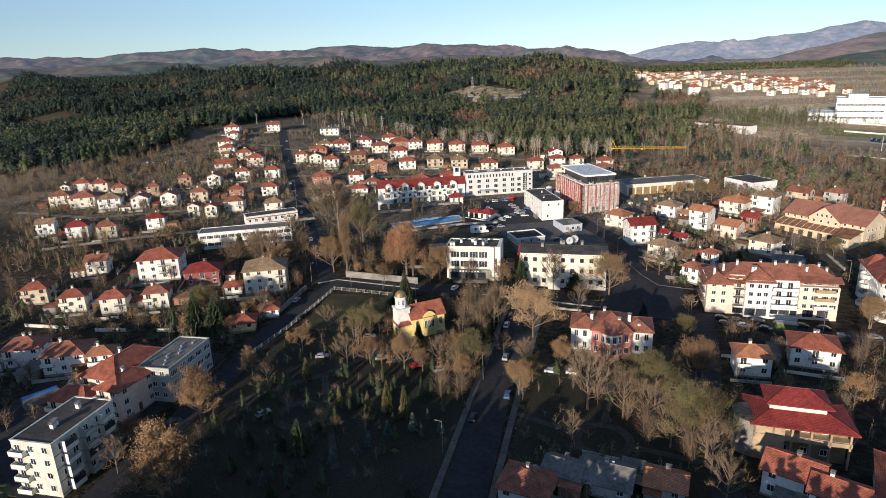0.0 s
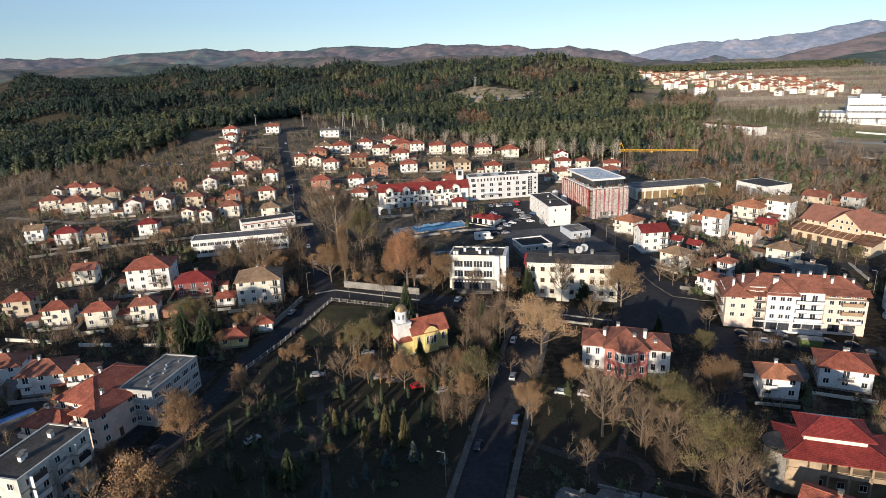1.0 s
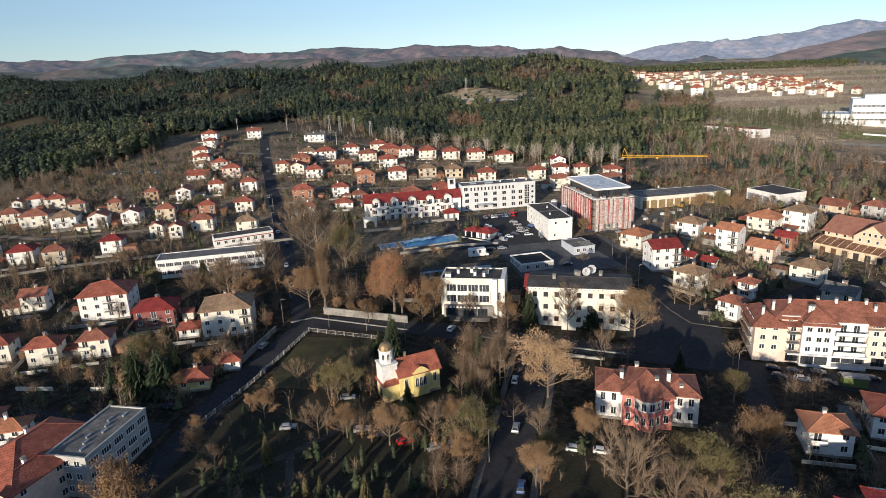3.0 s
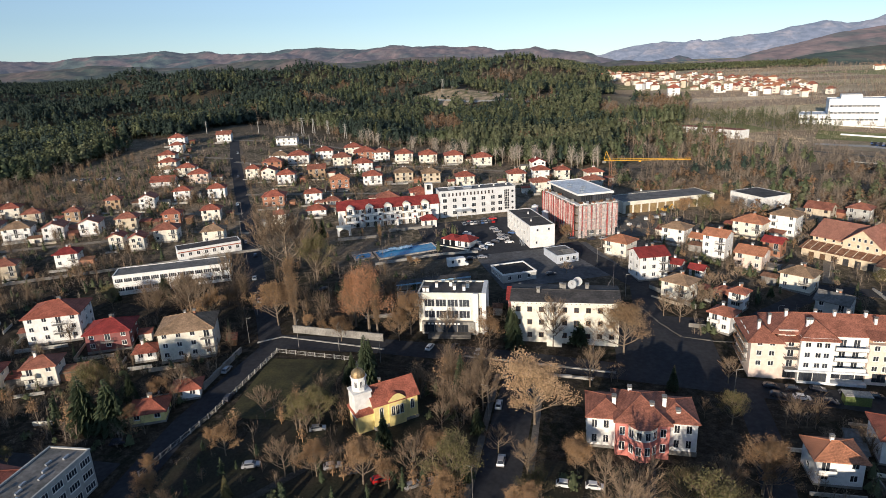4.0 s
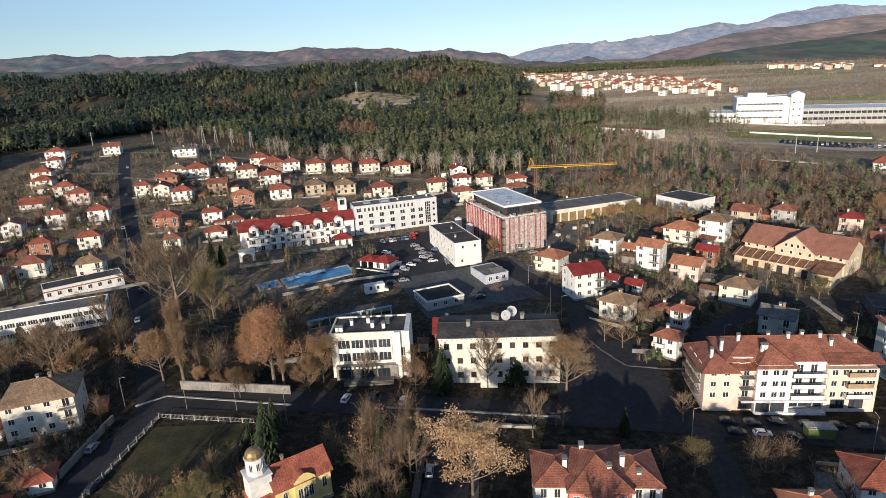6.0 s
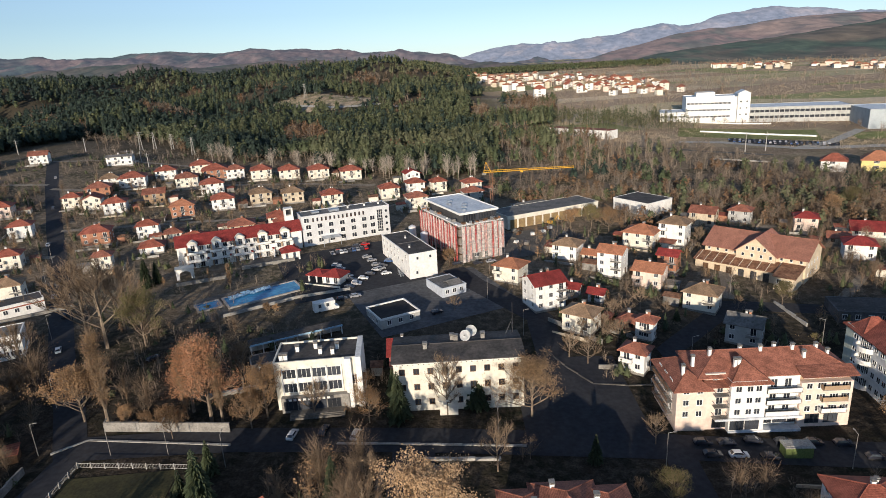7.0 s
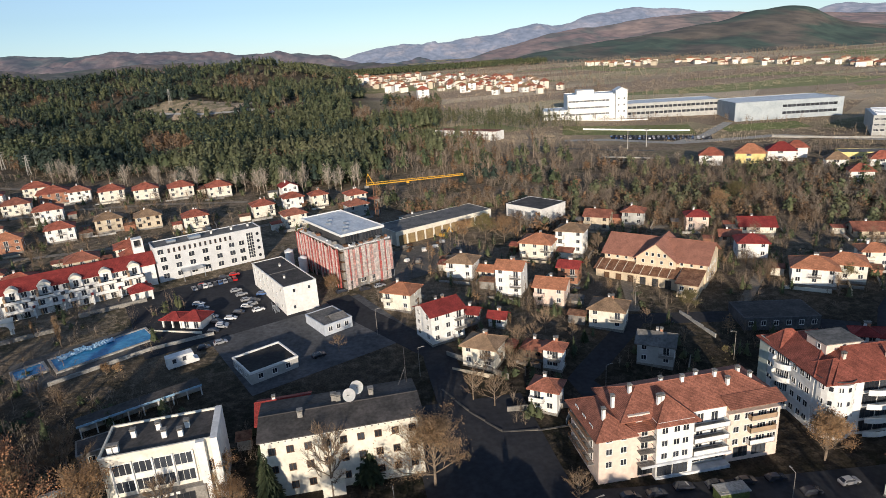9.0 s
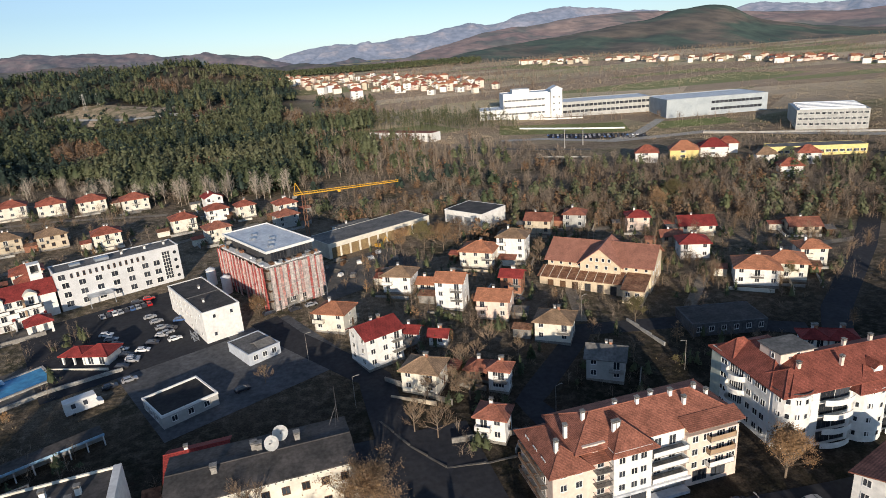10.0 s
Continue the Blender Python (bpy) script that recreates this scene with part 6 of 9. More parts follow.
# ---- unfinished red-roofed house ----
def red_roofed():
    t = thing("unfinished_house", pose(27.3, 116.0, gz(38, 118), 0, 0, -3), "unfinished house with two-tier red metal roof and rounded terrace", "house")
    # back wall darker than the columns: recess shade put into its colour
    part("wall", boxes((3.3, 19.7, 2.6, 10.4, -2, 8.3)), plaster("shaded_ochre_block", (0.26, 0.19, 0.12), 0.7), t)
    part("column_wall", boxes((3, 20, 0.6, 0.9, 4.7, 5.6), (3, 8.5, 0.62, 0.88, -2, 4.7), *[(3 + 3.3 * i, 3.35 + 3.3 * i, 0.6, 0.95, -2, 8.1) for i in range(6)], (3, 20, 0.9, 2.6, 5.4, 5.7), (3, 8.5, 0.6, 0.85, 5.7, 8.0)), plaster("ochre_column", (0.46, 0.35, 0.24), 0.7), t)
    part("roof", roof_mesh(3, 20, 0.6, 10.5, 8.3, 1.7, 0.9, "hip"), T_BRIGHT, t, "red sheet roof")
    part("upper_wall", boxes((6, 16, 4, 10, 9.5, 11.6)), CREAM, t)
    part("upper_roof", roof_mesh(6, 16, 3.5, 9.5, 11.6, 1.6, 0.9, "hip"), T_BRIGHT, t)
    part("terrace", prism(bmesh.new(), ring(3, 4, 3.2, 12, 90, 270), -2, 8.0), CONC, t)
    part("terrace_roof", prism(bmesh.new(), ring(3, 4, 3.6, 12, 90, 270), 8.0, 8.3), FELT, t)
    for x in (6, 9, 12.5, 16):
        put("window", WIN["b"], t, x, 2.6, 6.0)
        put("window", WIN["m"], t, x, 2.58, 1.2)
    put("window", WIN["s"], t, 10.5, 4, 10.2)
    put("window", WIN["s"], t, 11.5, 4, 10.2)


red_roofed()
house(53.6, 104.5, 11, 18, 2, -18, "r", "w", "hip", group="")


# ---- works and factory in the valley ----
def factory():
    yaw = -16
    t = block("factory", 166, 594, 24, 30, 6.5, yaw, "low white factory wing with a window band", "factory", WHITE, SHEET, 0.3, group="factory buildings")
    for x in spread(7, 24, 2):
        put("window", WIN["strip"], t, x, 0, 2.6)
    t = block("factory", 184.5, 588.5, 46, 34, 18, yaw, "white four-storey factory office with dark window bands", "factory", WHITE, SHEET, 0.5, group="factory buildings")
    for f in range(3):
        for x in spread(11, 34, 2):
            put("window", WIN["strip"], t, x, 0, 2.6 + 5.2 * f)
    bm = bmesh.new()
    solid(bm, [(37.4, -3.6, 20.9), (42.5, -3.6, 23.4), (47.6, -3.6, 20.9), (37.4, 12.6, 20.9), (42.5, 12.6, 23.4), (47.6, 12.6, 20.9)], [[0, 1, 4, 3], [1, 2, 5, 4]], 0.3)
    part("tower_roof", bm, SHEET, t, "low white gabled roof")
    bm = bmesh.new()
    bm.faces.new([bm.verts.new(v) for v in ((38, -2.98, 21), (47, -2.98, 21), (42.5, -2.98, 23.2))])
    part("tower_gable", bm, WHITE, t)
    for x in (40.2, 44.6):
        for z in (4, 9, 14):
            put("window", WIN["m"], t, x, -3, z)
    part("roof_rail", boxes((0, 36, 0.3, 0.45, 18.5, 19.3)), ZINC, t)
    part("roof_house", boxes((8, 22, 6, 20, 18, 22)), WHITE, t)
    part("tower", boxes((38, 47, -3, 12, -2, 21)), WHITE, t)
    t = block("factory", 229, 574, 72, 34, 10.5, yaw, "long pale factory hall with a glazed front", "factory", GREYW, SHEET, 0.4, group="factory buildings")
    for x in spread(20, 72, 2.5):
        put("window", WIN["big"], t, x, 0, 6.8)
        put("window", WIN["big"], t, x, 0, 2.2)
    t = block("factory", 289, 521, 78, 42, 12, -13, "pale blue-grey factory hall with shallow roof", "factory", mat("pale_cladding", (0.42, 0.46, 0.48), (0.34, 0.38, 0.41), scale=0.2), SHEET, 0.4, group="factory buildings")
    for x in spread(12, 40, 2):
        put("window", WIN["big"], t, x + 34, 0, 7.2)
        put("window", WIN["big"], t, x + 34, 0, 2.2)
    t = block("factory", 325, 436, 40, 44, 11, -38, "white works building with saw-tooth roof and dark windows", "factory", GREYW, SHEET, 0.5, group="factory buildings")
    for f in range(3):
        for x in spread(12, 40, 2):
            put("window", WIN["strip"], t, x, 0, 1.6 + 3.4 * f)
    for k in range(5):
        part("roof_light", boxes((2, 38, 3 + 8 * k, 6 + 8 * k, 11, 12.6)), SHEET, t)
    t = block("workshop", 260, 388, 48, 12, 5, -28, "long yellow workshop with a grey flat roof", "workshop", YELLOW, FELTL, 0.2)
    for x in spread(14, 48, 2):
        put("window", WIN["strip"], t, x, 0, 1.4)
    t = block("barracks", 70, 566, 54, 11, 5.0, -48, "long low white building with a red roof edge", "building", WHITE, T_RED, 0.0)
    for x in spread(12, 54, 2.5):
        put("window", WIN["l"], t, x, 0, 1.6)


factory()


# low building behind the corner flats, its walls coloured dark for the shade there
SHADE_PLASTER = mat("shade_dark_plaster", (0.13, 0.13, 0.135), (0.08, 0.08, 0.085), scale=0.3, rough=0.9, fine=1.5, fine_amt=0.3)
t = block("workshop", 91.5, 232.5, 19, 11, 3.0, -14, "low workshop with shade-dark walls and a dark felt roof", "workshop", SHADE_PLASTER, FELT, 0.2)
for x in spread(6, 19, 1.6):
    put("window", WIN["m"], t, x, 0, 0.9)


# ---- works yard: rubble, stacks and a yellow digger ----
wr = random.Random(13)
t = thing("excavator", pose(30.4, 328.0, gz(30.4, 328), 0, 0, 30), "yellow tracked digger with its arm lowered", "excavator")
for y in (-0.9, 0.9):
    part("track", boxes((-1.5, 1.5, y - 0.25, y + 0.25, 0.05, 0.75), (-1.7, 1.7, y - 0.22, y + 0.22, 0.2, 0.6)), STEEL, t)
part("body", boxes((-1.6, 0.9, -1.1, 1.1, 0.85, 1.9)), CRANEY, t)
part("cab", boxes((-0.3, 1.0, 0.1, 1.1, 1.9, 2.9)), GLASS, t)
bm = bmesh.new()
beam(bm, (0.9, -0.3, 1.5), (2.9, -0.3, 3.6), 0.18)
beam(bm, (2.9, -0.3, 3.6), (4.4, -0.3, 1.4), 0.15)
part("arm", bm, CRANEY, t)
part("bucket", boxes((4.0, 4.8, -0.8, 0.2, 0.5, 1.4)), STEEL, t)
for k in range(16):
    x, y = wr.uniform(8, 36), wr.uniform(302, 324)
    t = thing("pallet_stack", pose(x, y, gz(x, y), 0, 0, wr.uniform(0, 90)), "stack of building blocks and boards on the works yard", "building material", "stacks on the works yard")
    a, b = wr.uniform(0.6, 1.6), wr.uniform(0.5, 1.0)
    m = wr.choice((KERB, WOOD, BRICKW, ZINC, TRIM, CONC))
    part("pallet", boxes((-a, a, -b, b, 0.0, 0.18)), WOOD, t)
    for q in range(3):
        part("layer", boxes((-a + 0.1 * q, a - 0.06 * q, -b + 0.05 * q, b - 0.08 * q, 0.18 + 0.32 * q, 0.48 + 0.32 * q)), m, t)
for x, y, s in ((15.3, 319.5, 2.6), (23.6, 317.5, 3.0), (12, 312, 2.0), (34, 318, 2.2)):
    bm = bmesh.new()
    for k in range(60):
        a, d = wr.uniform(0, 6.28), s * wr.random() ** 0.7
        h = max(0.05, 0.5 * (s - d)) * wr.uniform(0.4, 1.0)
        q = wr.uniform(0.12, 0.38)
        box(bm, d * math.cos(a) - q, d * math.cos(a) + q, d * math.sin(a) - q * 0.7, d * math.sin(a) + q * 0.7, -0.1, h)
    ob = new("rubble_heap", sheet("rubble_heap", [], [], PAVE))
    bm.to_mesh(ob.data)
    bm.free()
    ob.matrix_basis = pose(x, y, gz(x, y))
    tagged(ob, "heap of pale broken rubble on the yard", "rubble", "rubble heaps", "stuff")


# ---- trees ----
def bare_tree_mesh(seed, h=9.0, spread_=0.30, leaves=0, leafmat=None, leaf_size=0.3, twigs=700, limbs=9, columnar=False):
    """Tapered trunk, rising limbs and a crown of fine twigs, with or without clusters of dry leaves."""
    rng = random.Random(seed)
    bt, bc = bmesh.new(), bmesh.new()
    lean = Vector((rng.uniform(-0.25, 0.25), rng.uniform(-0.25, 0.25), h * 0.86))
    beam(bt, (0, 0, -0.4), lean * 0.35, h * 0.020, 6, h * 0.014)
    beam(bt, lean * 0.35, lean, h * 0.014, 5, 0.02)
    tips = []

    def grow(p, d, length, r, level):
        bend = (d + Vector((rng.uniform(-0.3, 0.3), rng.uniform(-0.3, 0.3), 0.25))).normalized()
        q = p + d * length * 0.55
        q2 = q + bend * length * 0.5
        beam(bt if level < 2 else bc, p, q, r, 4 if level < 2 else 3, r * 0.75)
        beam(bt if level < 2 else bc, q, q2, r * 0.75, 4 if level < 2 else 3, r * 0.45)
        if level >= 2:
            tips.append((q2, bend))
            return
        for _ in range(4):
            nd = (d + Vector((rng.uniform(-1, 1), rng.uniform(-1, 1), rng.uniform(-0.2, 0.8))) * (0.62 if not columnar else 0.24)).normalized()
            f = rng.uniform(0.35, 1.0)
            grow(p + (q2 - p) * f, nd, length * rng.uniform(0.45, 0.7), r * 0.5, level + 1)

    for i in range(limbs):
        a = 2.4 * i + rng.uniform(-0.4, 0.4)
        q = (i + 0.5) / limbs
        if columnar:
            up, z0, k = rng.uniform(4, 7), rng.uniform(0.08, 0.72) * h, 0.2 * rng.uniform(0.55, 0.8)
        else:
            up, z0 = rng.uniform(0.3, 0.9) + 1.2 * q, h * (0.16 + 0.52 * q)
            k = spread_ * (1.1 - 0.6 * q) * rng.uniform(0.7, 1.05)
        d = Vector((math.cos(a), math.sin(a), up)).normalized()
        grow(lean * (z0 / lean.z), d, h * k, h * 0.0085, 0)
    for k in range(twigs):
        q, d = tips[rng.randrange(len(tips))]
        p = q - d * rng.uniform(0, 0.10) * h
        nd = (d + Vector((rng.uniform(-1, 1), rng.uniform(-1, 1), rng.uniform(-0.5, 1.0))) * 0.8).normalized()
        L = rng.uniform(0.5, 1.5) * h / 11
        w = nd.cross(Vector((rng.uniform(-1, 1), rng.uniform(-1, 1), 0.3))).normalized() * 0.016 * h / 9
        bc.faces.new([bc.verts.new(v) for v in (p - w, p + w, p + nd * L)])
    full = rng.sample(tips, max(1, int(len(tips) * 0.85)))
    for k in range(leaves):
        q, d = full[rng.randrange(len(full))]
        p = q + Vector((rng.gauss(0, 1), rng.gauss(0, 1), rng.gauss(0, 0.8))) * h * (0.042 if not columnar else 0.028)
        u = Vector((rng.uniform(-1, 1), rng.uniform(-1, 1), rng.uniform(-1, 1))).normalized() * leaf_size * rng.uniform(0.6, 1.4)
        v = u.orthogonal().normalized() * leaf_size * 0.8
        f = bc.faces.new([bc.verts.new(x) for x in (p - u, p + v, p + u, p - v)])
        f.material_index = 1
    mt, mc = bpy.data.meshes.new("trunk"), bpy.data.meshes.new("crown")
    bt.to_mesh(mt)
    bc.to_mesh(mc)
    bt.free()
    bc.free()
    mt.materials.append(BARK)
    mc.materials.append(TWIG)
    mc.materials.append(leafmat or LEAFB)
    return mt, mc


def conifer_mesh(seed, h=9.0, r=2.2, needles=NEEDLE, n=26):
    rng = random.Random(seed)
    bt, bc = bmesh.new(), bmesh.new()
    beam(bt, (0, 0, -0.4), (0, 0, h * 0.95), h * 0.018, 6, 0.02)
    for k in range(n):
        f = k / n
        z = h * (0.08 + 0.9 * f)
        rr = r * (1 - f) ** 0.85 + 0.12
        m = max(5, int(11 * (1 - f) + 4))
        a0 = rng.random() * 6.28
        for i in range(m):
            a = a0 + 6.2832 * i / m + rng.uniform(-0.25, 0.25)
            L = rr * rng.uniform(0.7, 1.2)
            d = Vector((math.cos(a), math.sin(a), 0))
            s = Vector((-d.y, d.x, 0)) * L * 0.26
            p0 = Vector((0, 0, z + 0.1 * L))
            for lift in (0.0, 0.12):
                tip = Vector((0, 0, z + lift * L)) + d * L + Vector((0, 0, -0.28 * L + rng.uniform(-0.1, 0.1)))
                mid = Vector((0, 0, z + (0.05 + lift) * L)) + d * L * 0.55
                w = [bc.verts.new(v) for v in (p0, mid - s, tip, mid + s)]
                bc.faces.new(w)
                drop = [bc.verts.new(v) for v in (mid - s * 0.9, mid - s * 0.4 - Vector((0, 0, 0.16 * L)), tip)]
                bc.faces.new(drop)
    mt, mc = bpy.data.meshes.new("trunk"), bpy.data.meshes.new("crown")
    bt.to_mesh(mt)
    bc.to_mesh(mc)
    bt.free()
    bc.free()
    mt.materials.append(BARK)
    mc.materials.append(needles)
    return mt, mc


TREES = {
    "bare": [bare_tree_mesh(i, 9, 0.36, twigs=1900, limbs=14) for i in range(5)],
    "leafy": [bare_tree_mesh(20 + i, 9, 0.42, 5600, LEAFB, 0.094, 1500, 18) for i in range(4)],
    "plane": [bare_tree_mesh(seed, 9, 0.46, 12000, LEAFP, 0.090, 1800, 24) for seed in (95, 98)],
    "yellow": [bare_tree_mesh(30 + i, 8, 0.38, 6000, LEAFY, 0.078, 1200, 18) for i in range(2)],
    "orange": [bare_tree_mesh(40 + i, 16, 0.17, 9000, LEAFO, 0.095, 2200, 26) for i in range(2)],
    "poplar": [bare_tree_mesh(50 + i, 16, 0.3, 3400, LEAFB, 0.085, 3000, 34, True) for i in range(2)],
    "spruce": [conifer_mesh(60 + i, 10, 2.1, n=34) for i in range(2)],
    "blue": [conifer_mesh(70, 4.0, 1.1, NEEDLEB, 18)],
    "thuja": [conifer_mesh(80, 5.0, 0.9, LEAFY, 24)],
    "dark": [conifer_mesh(90, 5.0, 1.5, NEEDLE, 22)],
}
BASE_H = {"plane": 9, "bare": 9, "leafy": 9, "yellow": 8, "orange": 16, "poplar": 16, "spruce": 10, "blue": 4, "thuja": 5, "dark": 5}
TREE_LABEL = {
    "bare": ("leafless grey-brown tree with fine twigs", "tree", "bare trees"), "leafy": ("tree holding dry brown leaves", "tree", "brown-leaved trees"),
    "plane": ("broad tree holding pale tan dry leaves", "tree", "broad tan-leaved trees"),
    "yellow": ("bushy tree with thin yellow-green foliage", "tree", "yellow-green trees"), "orange": ("tall tree with rust-orange dry leaves", "tree", "orange trees"),
    "poplar": ("tall slim poplar with few dry leaves", "tree", "poplars"), "spruce": ("dark green spruce tree", "conifer", "spruces"),
    "blue": ("small blue-grey spruce in the park", "conifer", "park conifers"), "thuja": ("slim yellow-green thuja in the park", "conifer", "park conifers"),
    "dark": ("small dark green conifer in the park", "conifer", "park conifers"),
}
trng = random.Random(11)


def tree(kind, x, y, h):
    mt, mc = trng.choice(TREES[kind])
    t = new("conifer_tree" if kind in ("spruce", "blue", "thuja", "dark") else "tree")
    k = h / BASE_H[kind]
    t.matrix_basis = pose(x, y, gz(x, y), 0, 0, trng.uniform(0, 360)) @ Matrix.Diagonal((k * trng.uniform(0.9, 1.1), k * trng.uniform(0.9, 1.1), k, 1))
    tagged(t, *TREE_LABEL[kind])
    for nm, me in (("trunk", mt), ("crown", mc)):
        o = new(nm, me)
        o.parent = t
    return t


BATCH = []


def scatter(kind, cx, cy, w, d, yaw, n, h0, h1):
    """Notes down small trees strewn over a rotated rectangle."""
    c, s = math.cos(radians(yaw)), math.sin(radians(yaw))
    for _ in range(n):
        u, v = trng.uniform(-w / 2, w / 2), trng.uniform(-d / 2, d / 2)
        BATCH.append((kind, cx + c * u - s * v, cy + s * u + c * v, trng.uniform(h0, h1)))


def batch_spots(kinds, clear, girth):
    """The noted trees of these kinds that stand clear of houses and streets."""
    return [(x, y, h, h * girth * trng.uniform(0.8, 1.2)) for kind, x, y, h in BATCH if kind in kinds and not clear(x, y)]


def quick_mesh(name, verts, quads, tris, material):
    """One mesh from arrays of points, four-sided and three-sided faces."""
    me = bpy.data.meshes.new(name)
    nq, nt = len(quads), len(tris)
    loops = np.concatenate((np.asarray(quads).reshape(-1), np.asarray(tris).reshape(-1))).astype(np.int32)
    me.vertices.add(len(verts))
    me.vertices.foreach_set("co", np.asarray(verts, np.float32).reshape(-1))
    me.loops.add(len(loops))
    me.loops.foreach_set("vertex_index", loops)
    me.polygons.add(nq + nt)
    me.polygons.foreach_set("loop_start", np.concatenate((np.arange(nq) * 4, nq * 4 + np.arange(nt) * 3)).astype(np.int32))
    me.materials.append(material)
    me.update(calc_edges=True)
    me.validate()
    return me


# woods: pines on the slopes behind the town, bare woodland in the valley
def woods(name, spots, material, label, near, tuft=0.5, core=True, foot=0.25, tip=0.8):
    """Evergreen or leafy trees in one mesh: each a stem, a shaded inner cone and many small tufts over its crown; spots are (x, y, height, crown radius)."""
    rng = np.random.default_rng(5)
    S = np.array(spots, float)
    N, n = len(S), near
    x, y, h, r = (S[:, i:i + 1] for i in range(4))
    z = terr(x, y)
    a = rng.uniform(0, 6.2832, (N, n))
    f = 1 - rng.uniform(0.0, 1.0, (N, n)) ** 0.6
    lobe = 1 + 0.22 * np.sin(3 * a + rng.uniform(0, 6.28, (N, 1))) + 0.15 * np.sin(9 * f + rng.uniform(0, 6.28, (N, 1)))
    prof = (1 - f) ** tip * np.minimum(1, 0.6 + 2.6 * f) * lobe
    rad = r * prof * rng.uniform(0.62, 1.08, (N, n)) if core else r * prof * rng.uniform(0.2, 1.08, (N, n))
    C = np.stack((x + rad * np.cos(a), y + rad * np.sin(a), z + h * (foot + (1 - foot) * f)), -1)
    b = a + rng.uniform(-0.7, 0.7, (N, n))
    rise = rng.uniform(0.35, 1.1, (N, n))
    T = np.stack((-np.cos(b) * np.cos(rise), -np.sin(b) * np.cos(rise), np.sin(rise)), -1)
    W = np.stack((-np.sin(b), np.cos(b), rng.uniform(-0.35, 0.35, (N, n))), -1)
    q = (tuft * rng.uniform(0.6, 1.35, (N, n)) * np.minimum(1.3, 0.5 + 0.25 * r))[..., None]
    V = np.stack((C - W * q, C - T * q * 0.8, C + W * q, C + T * q * 1.1), 2).reshape(-1, 3)
    quads = np.arange(len(V)).reshape(-1, 4)
    extra, tris, k0 = [], [], len(V)
    for px, py, ph, pr, pz in zip(S[:, 0], S[:, 1], S[:, 2], S[:, 3], z[:, 0]):
        w = 0.05 + 0.011 * ph
        extra += [(px - w, py - w, pz - 0.6), (px + w, py - w, pz - 0.6), (px, py + w, pz - 0.6), (px, py, pz + ph * 0.9)]
        tris += [(k0, k0 + 1, k0 + 3), (k0 + 1, k0 + 2, k0 + 3), (k0 + 2, k0, k0 + 3)]
        k0 += 4
        if core:
            c, zb = pr * 0.62, pz + ph * (foot + 0.10)
            extra += [(px + c, py, zb), (px, py + c, zb), (px - c, py, zb), (px, py - c, zb), (px, py, pz + ph * 0.93)]
            tris += [(k0, k0 + 1, k0 + 4), (k0 + 1, k0 + 2, k0 + 4), (k0 + 2, k0 + 3, k0 + 4), (k0 + 3, k0, k0 + 4)]
            k0 += 5
    me = quick_mesh(name, np.concatenate((V, np.array(extra))), quads, np.array(tris), material)
    tagged(new(name, me), label, "woods", kind="stuff")


def bare_trees(name, spots, material, label, n=22, thick=1.0, low=0.10):
    """Leafless trees in one mesh: a stem, n rising branches and three twigs on each."""
    rng = np.random.default_rng(8)
    S = np.array(spots, float)
    N = len(S)
    x, y, h, r = (S[:, i:i + 1] for i in range(4))
    z = terr(x, y)
    a = rng.uniform(0, 6.2832, (N, n))
    f0 = rng.uniform(low, low + 0.5, (N, n))
    f1 = np.clip(f0 + rng.uniform(0.18, 0.48, (N, n)), 0, 1.02)
    out = r * rng.uniform(0.35, 1.1, (N, n)) * np.sqrt(np.clip(1.05 - ((f1 - 0.55) / 0.52) ** 2, 0.05, 1))
    P = np.stack((x + 0 * a, y + 0 * a, z + h * f0), -1)
    Q = np.stack((x + out * np.cos(a), y + out * np.sin(a), z + h * f1), -1)
    D = Q - P
    w = 0.006 * thick * (h * rng.uniform(0.6, 1.3, (N, n)))[..., None]
    side = np.stack((-np.sin(a), np.cos(a), 0 * a), -1) * w
    tri = [np.stack((P - side, P + side, Q), 2)]
    L = np.linalg.norm(D, axis=-1, keepdims=True)
    for k in range(3):
        g = rng.uniform(0.35, 0.95, (N, n, 1))
        B = P + D * g
        E = B + D * rng.uniform(0.25, 0.5, (N, n, 1)) + rng.uniform(-1, 1, (N, n, 3)) * L * np.array((0.38, 0.38, 0.26))
        s2 = rng.uniform(-1, 1, (N, n, 3))
        s2 = s2 / np.linalg.norm(s2, axis=-1, keepdims=True) * w * 0.62
        tri.append(np.stack((B - s2, B + s2, E), 2))
    V = np.concatenate([t.reshape(-1, 3) for t in tri])
    w0 = 0.005 * thick * h + 0.02
    stem = np.stack((np.concatenate((x - w0, y, z - 0.4), 1), np.concatenate((x + w0, y, z - 0.4), 1), np.concatenate((x, y, z + h * 0.95), 1)), 1).reshape(-1, 3)
    V = np.concatenate((V, stem))
    me = quick_mesh(name, V, np.zeros((0, 4), int), np.arange(len(V)).reshape(-1, 3), material)
    tagged(new(name, me), label, "woods", kind="stuff")


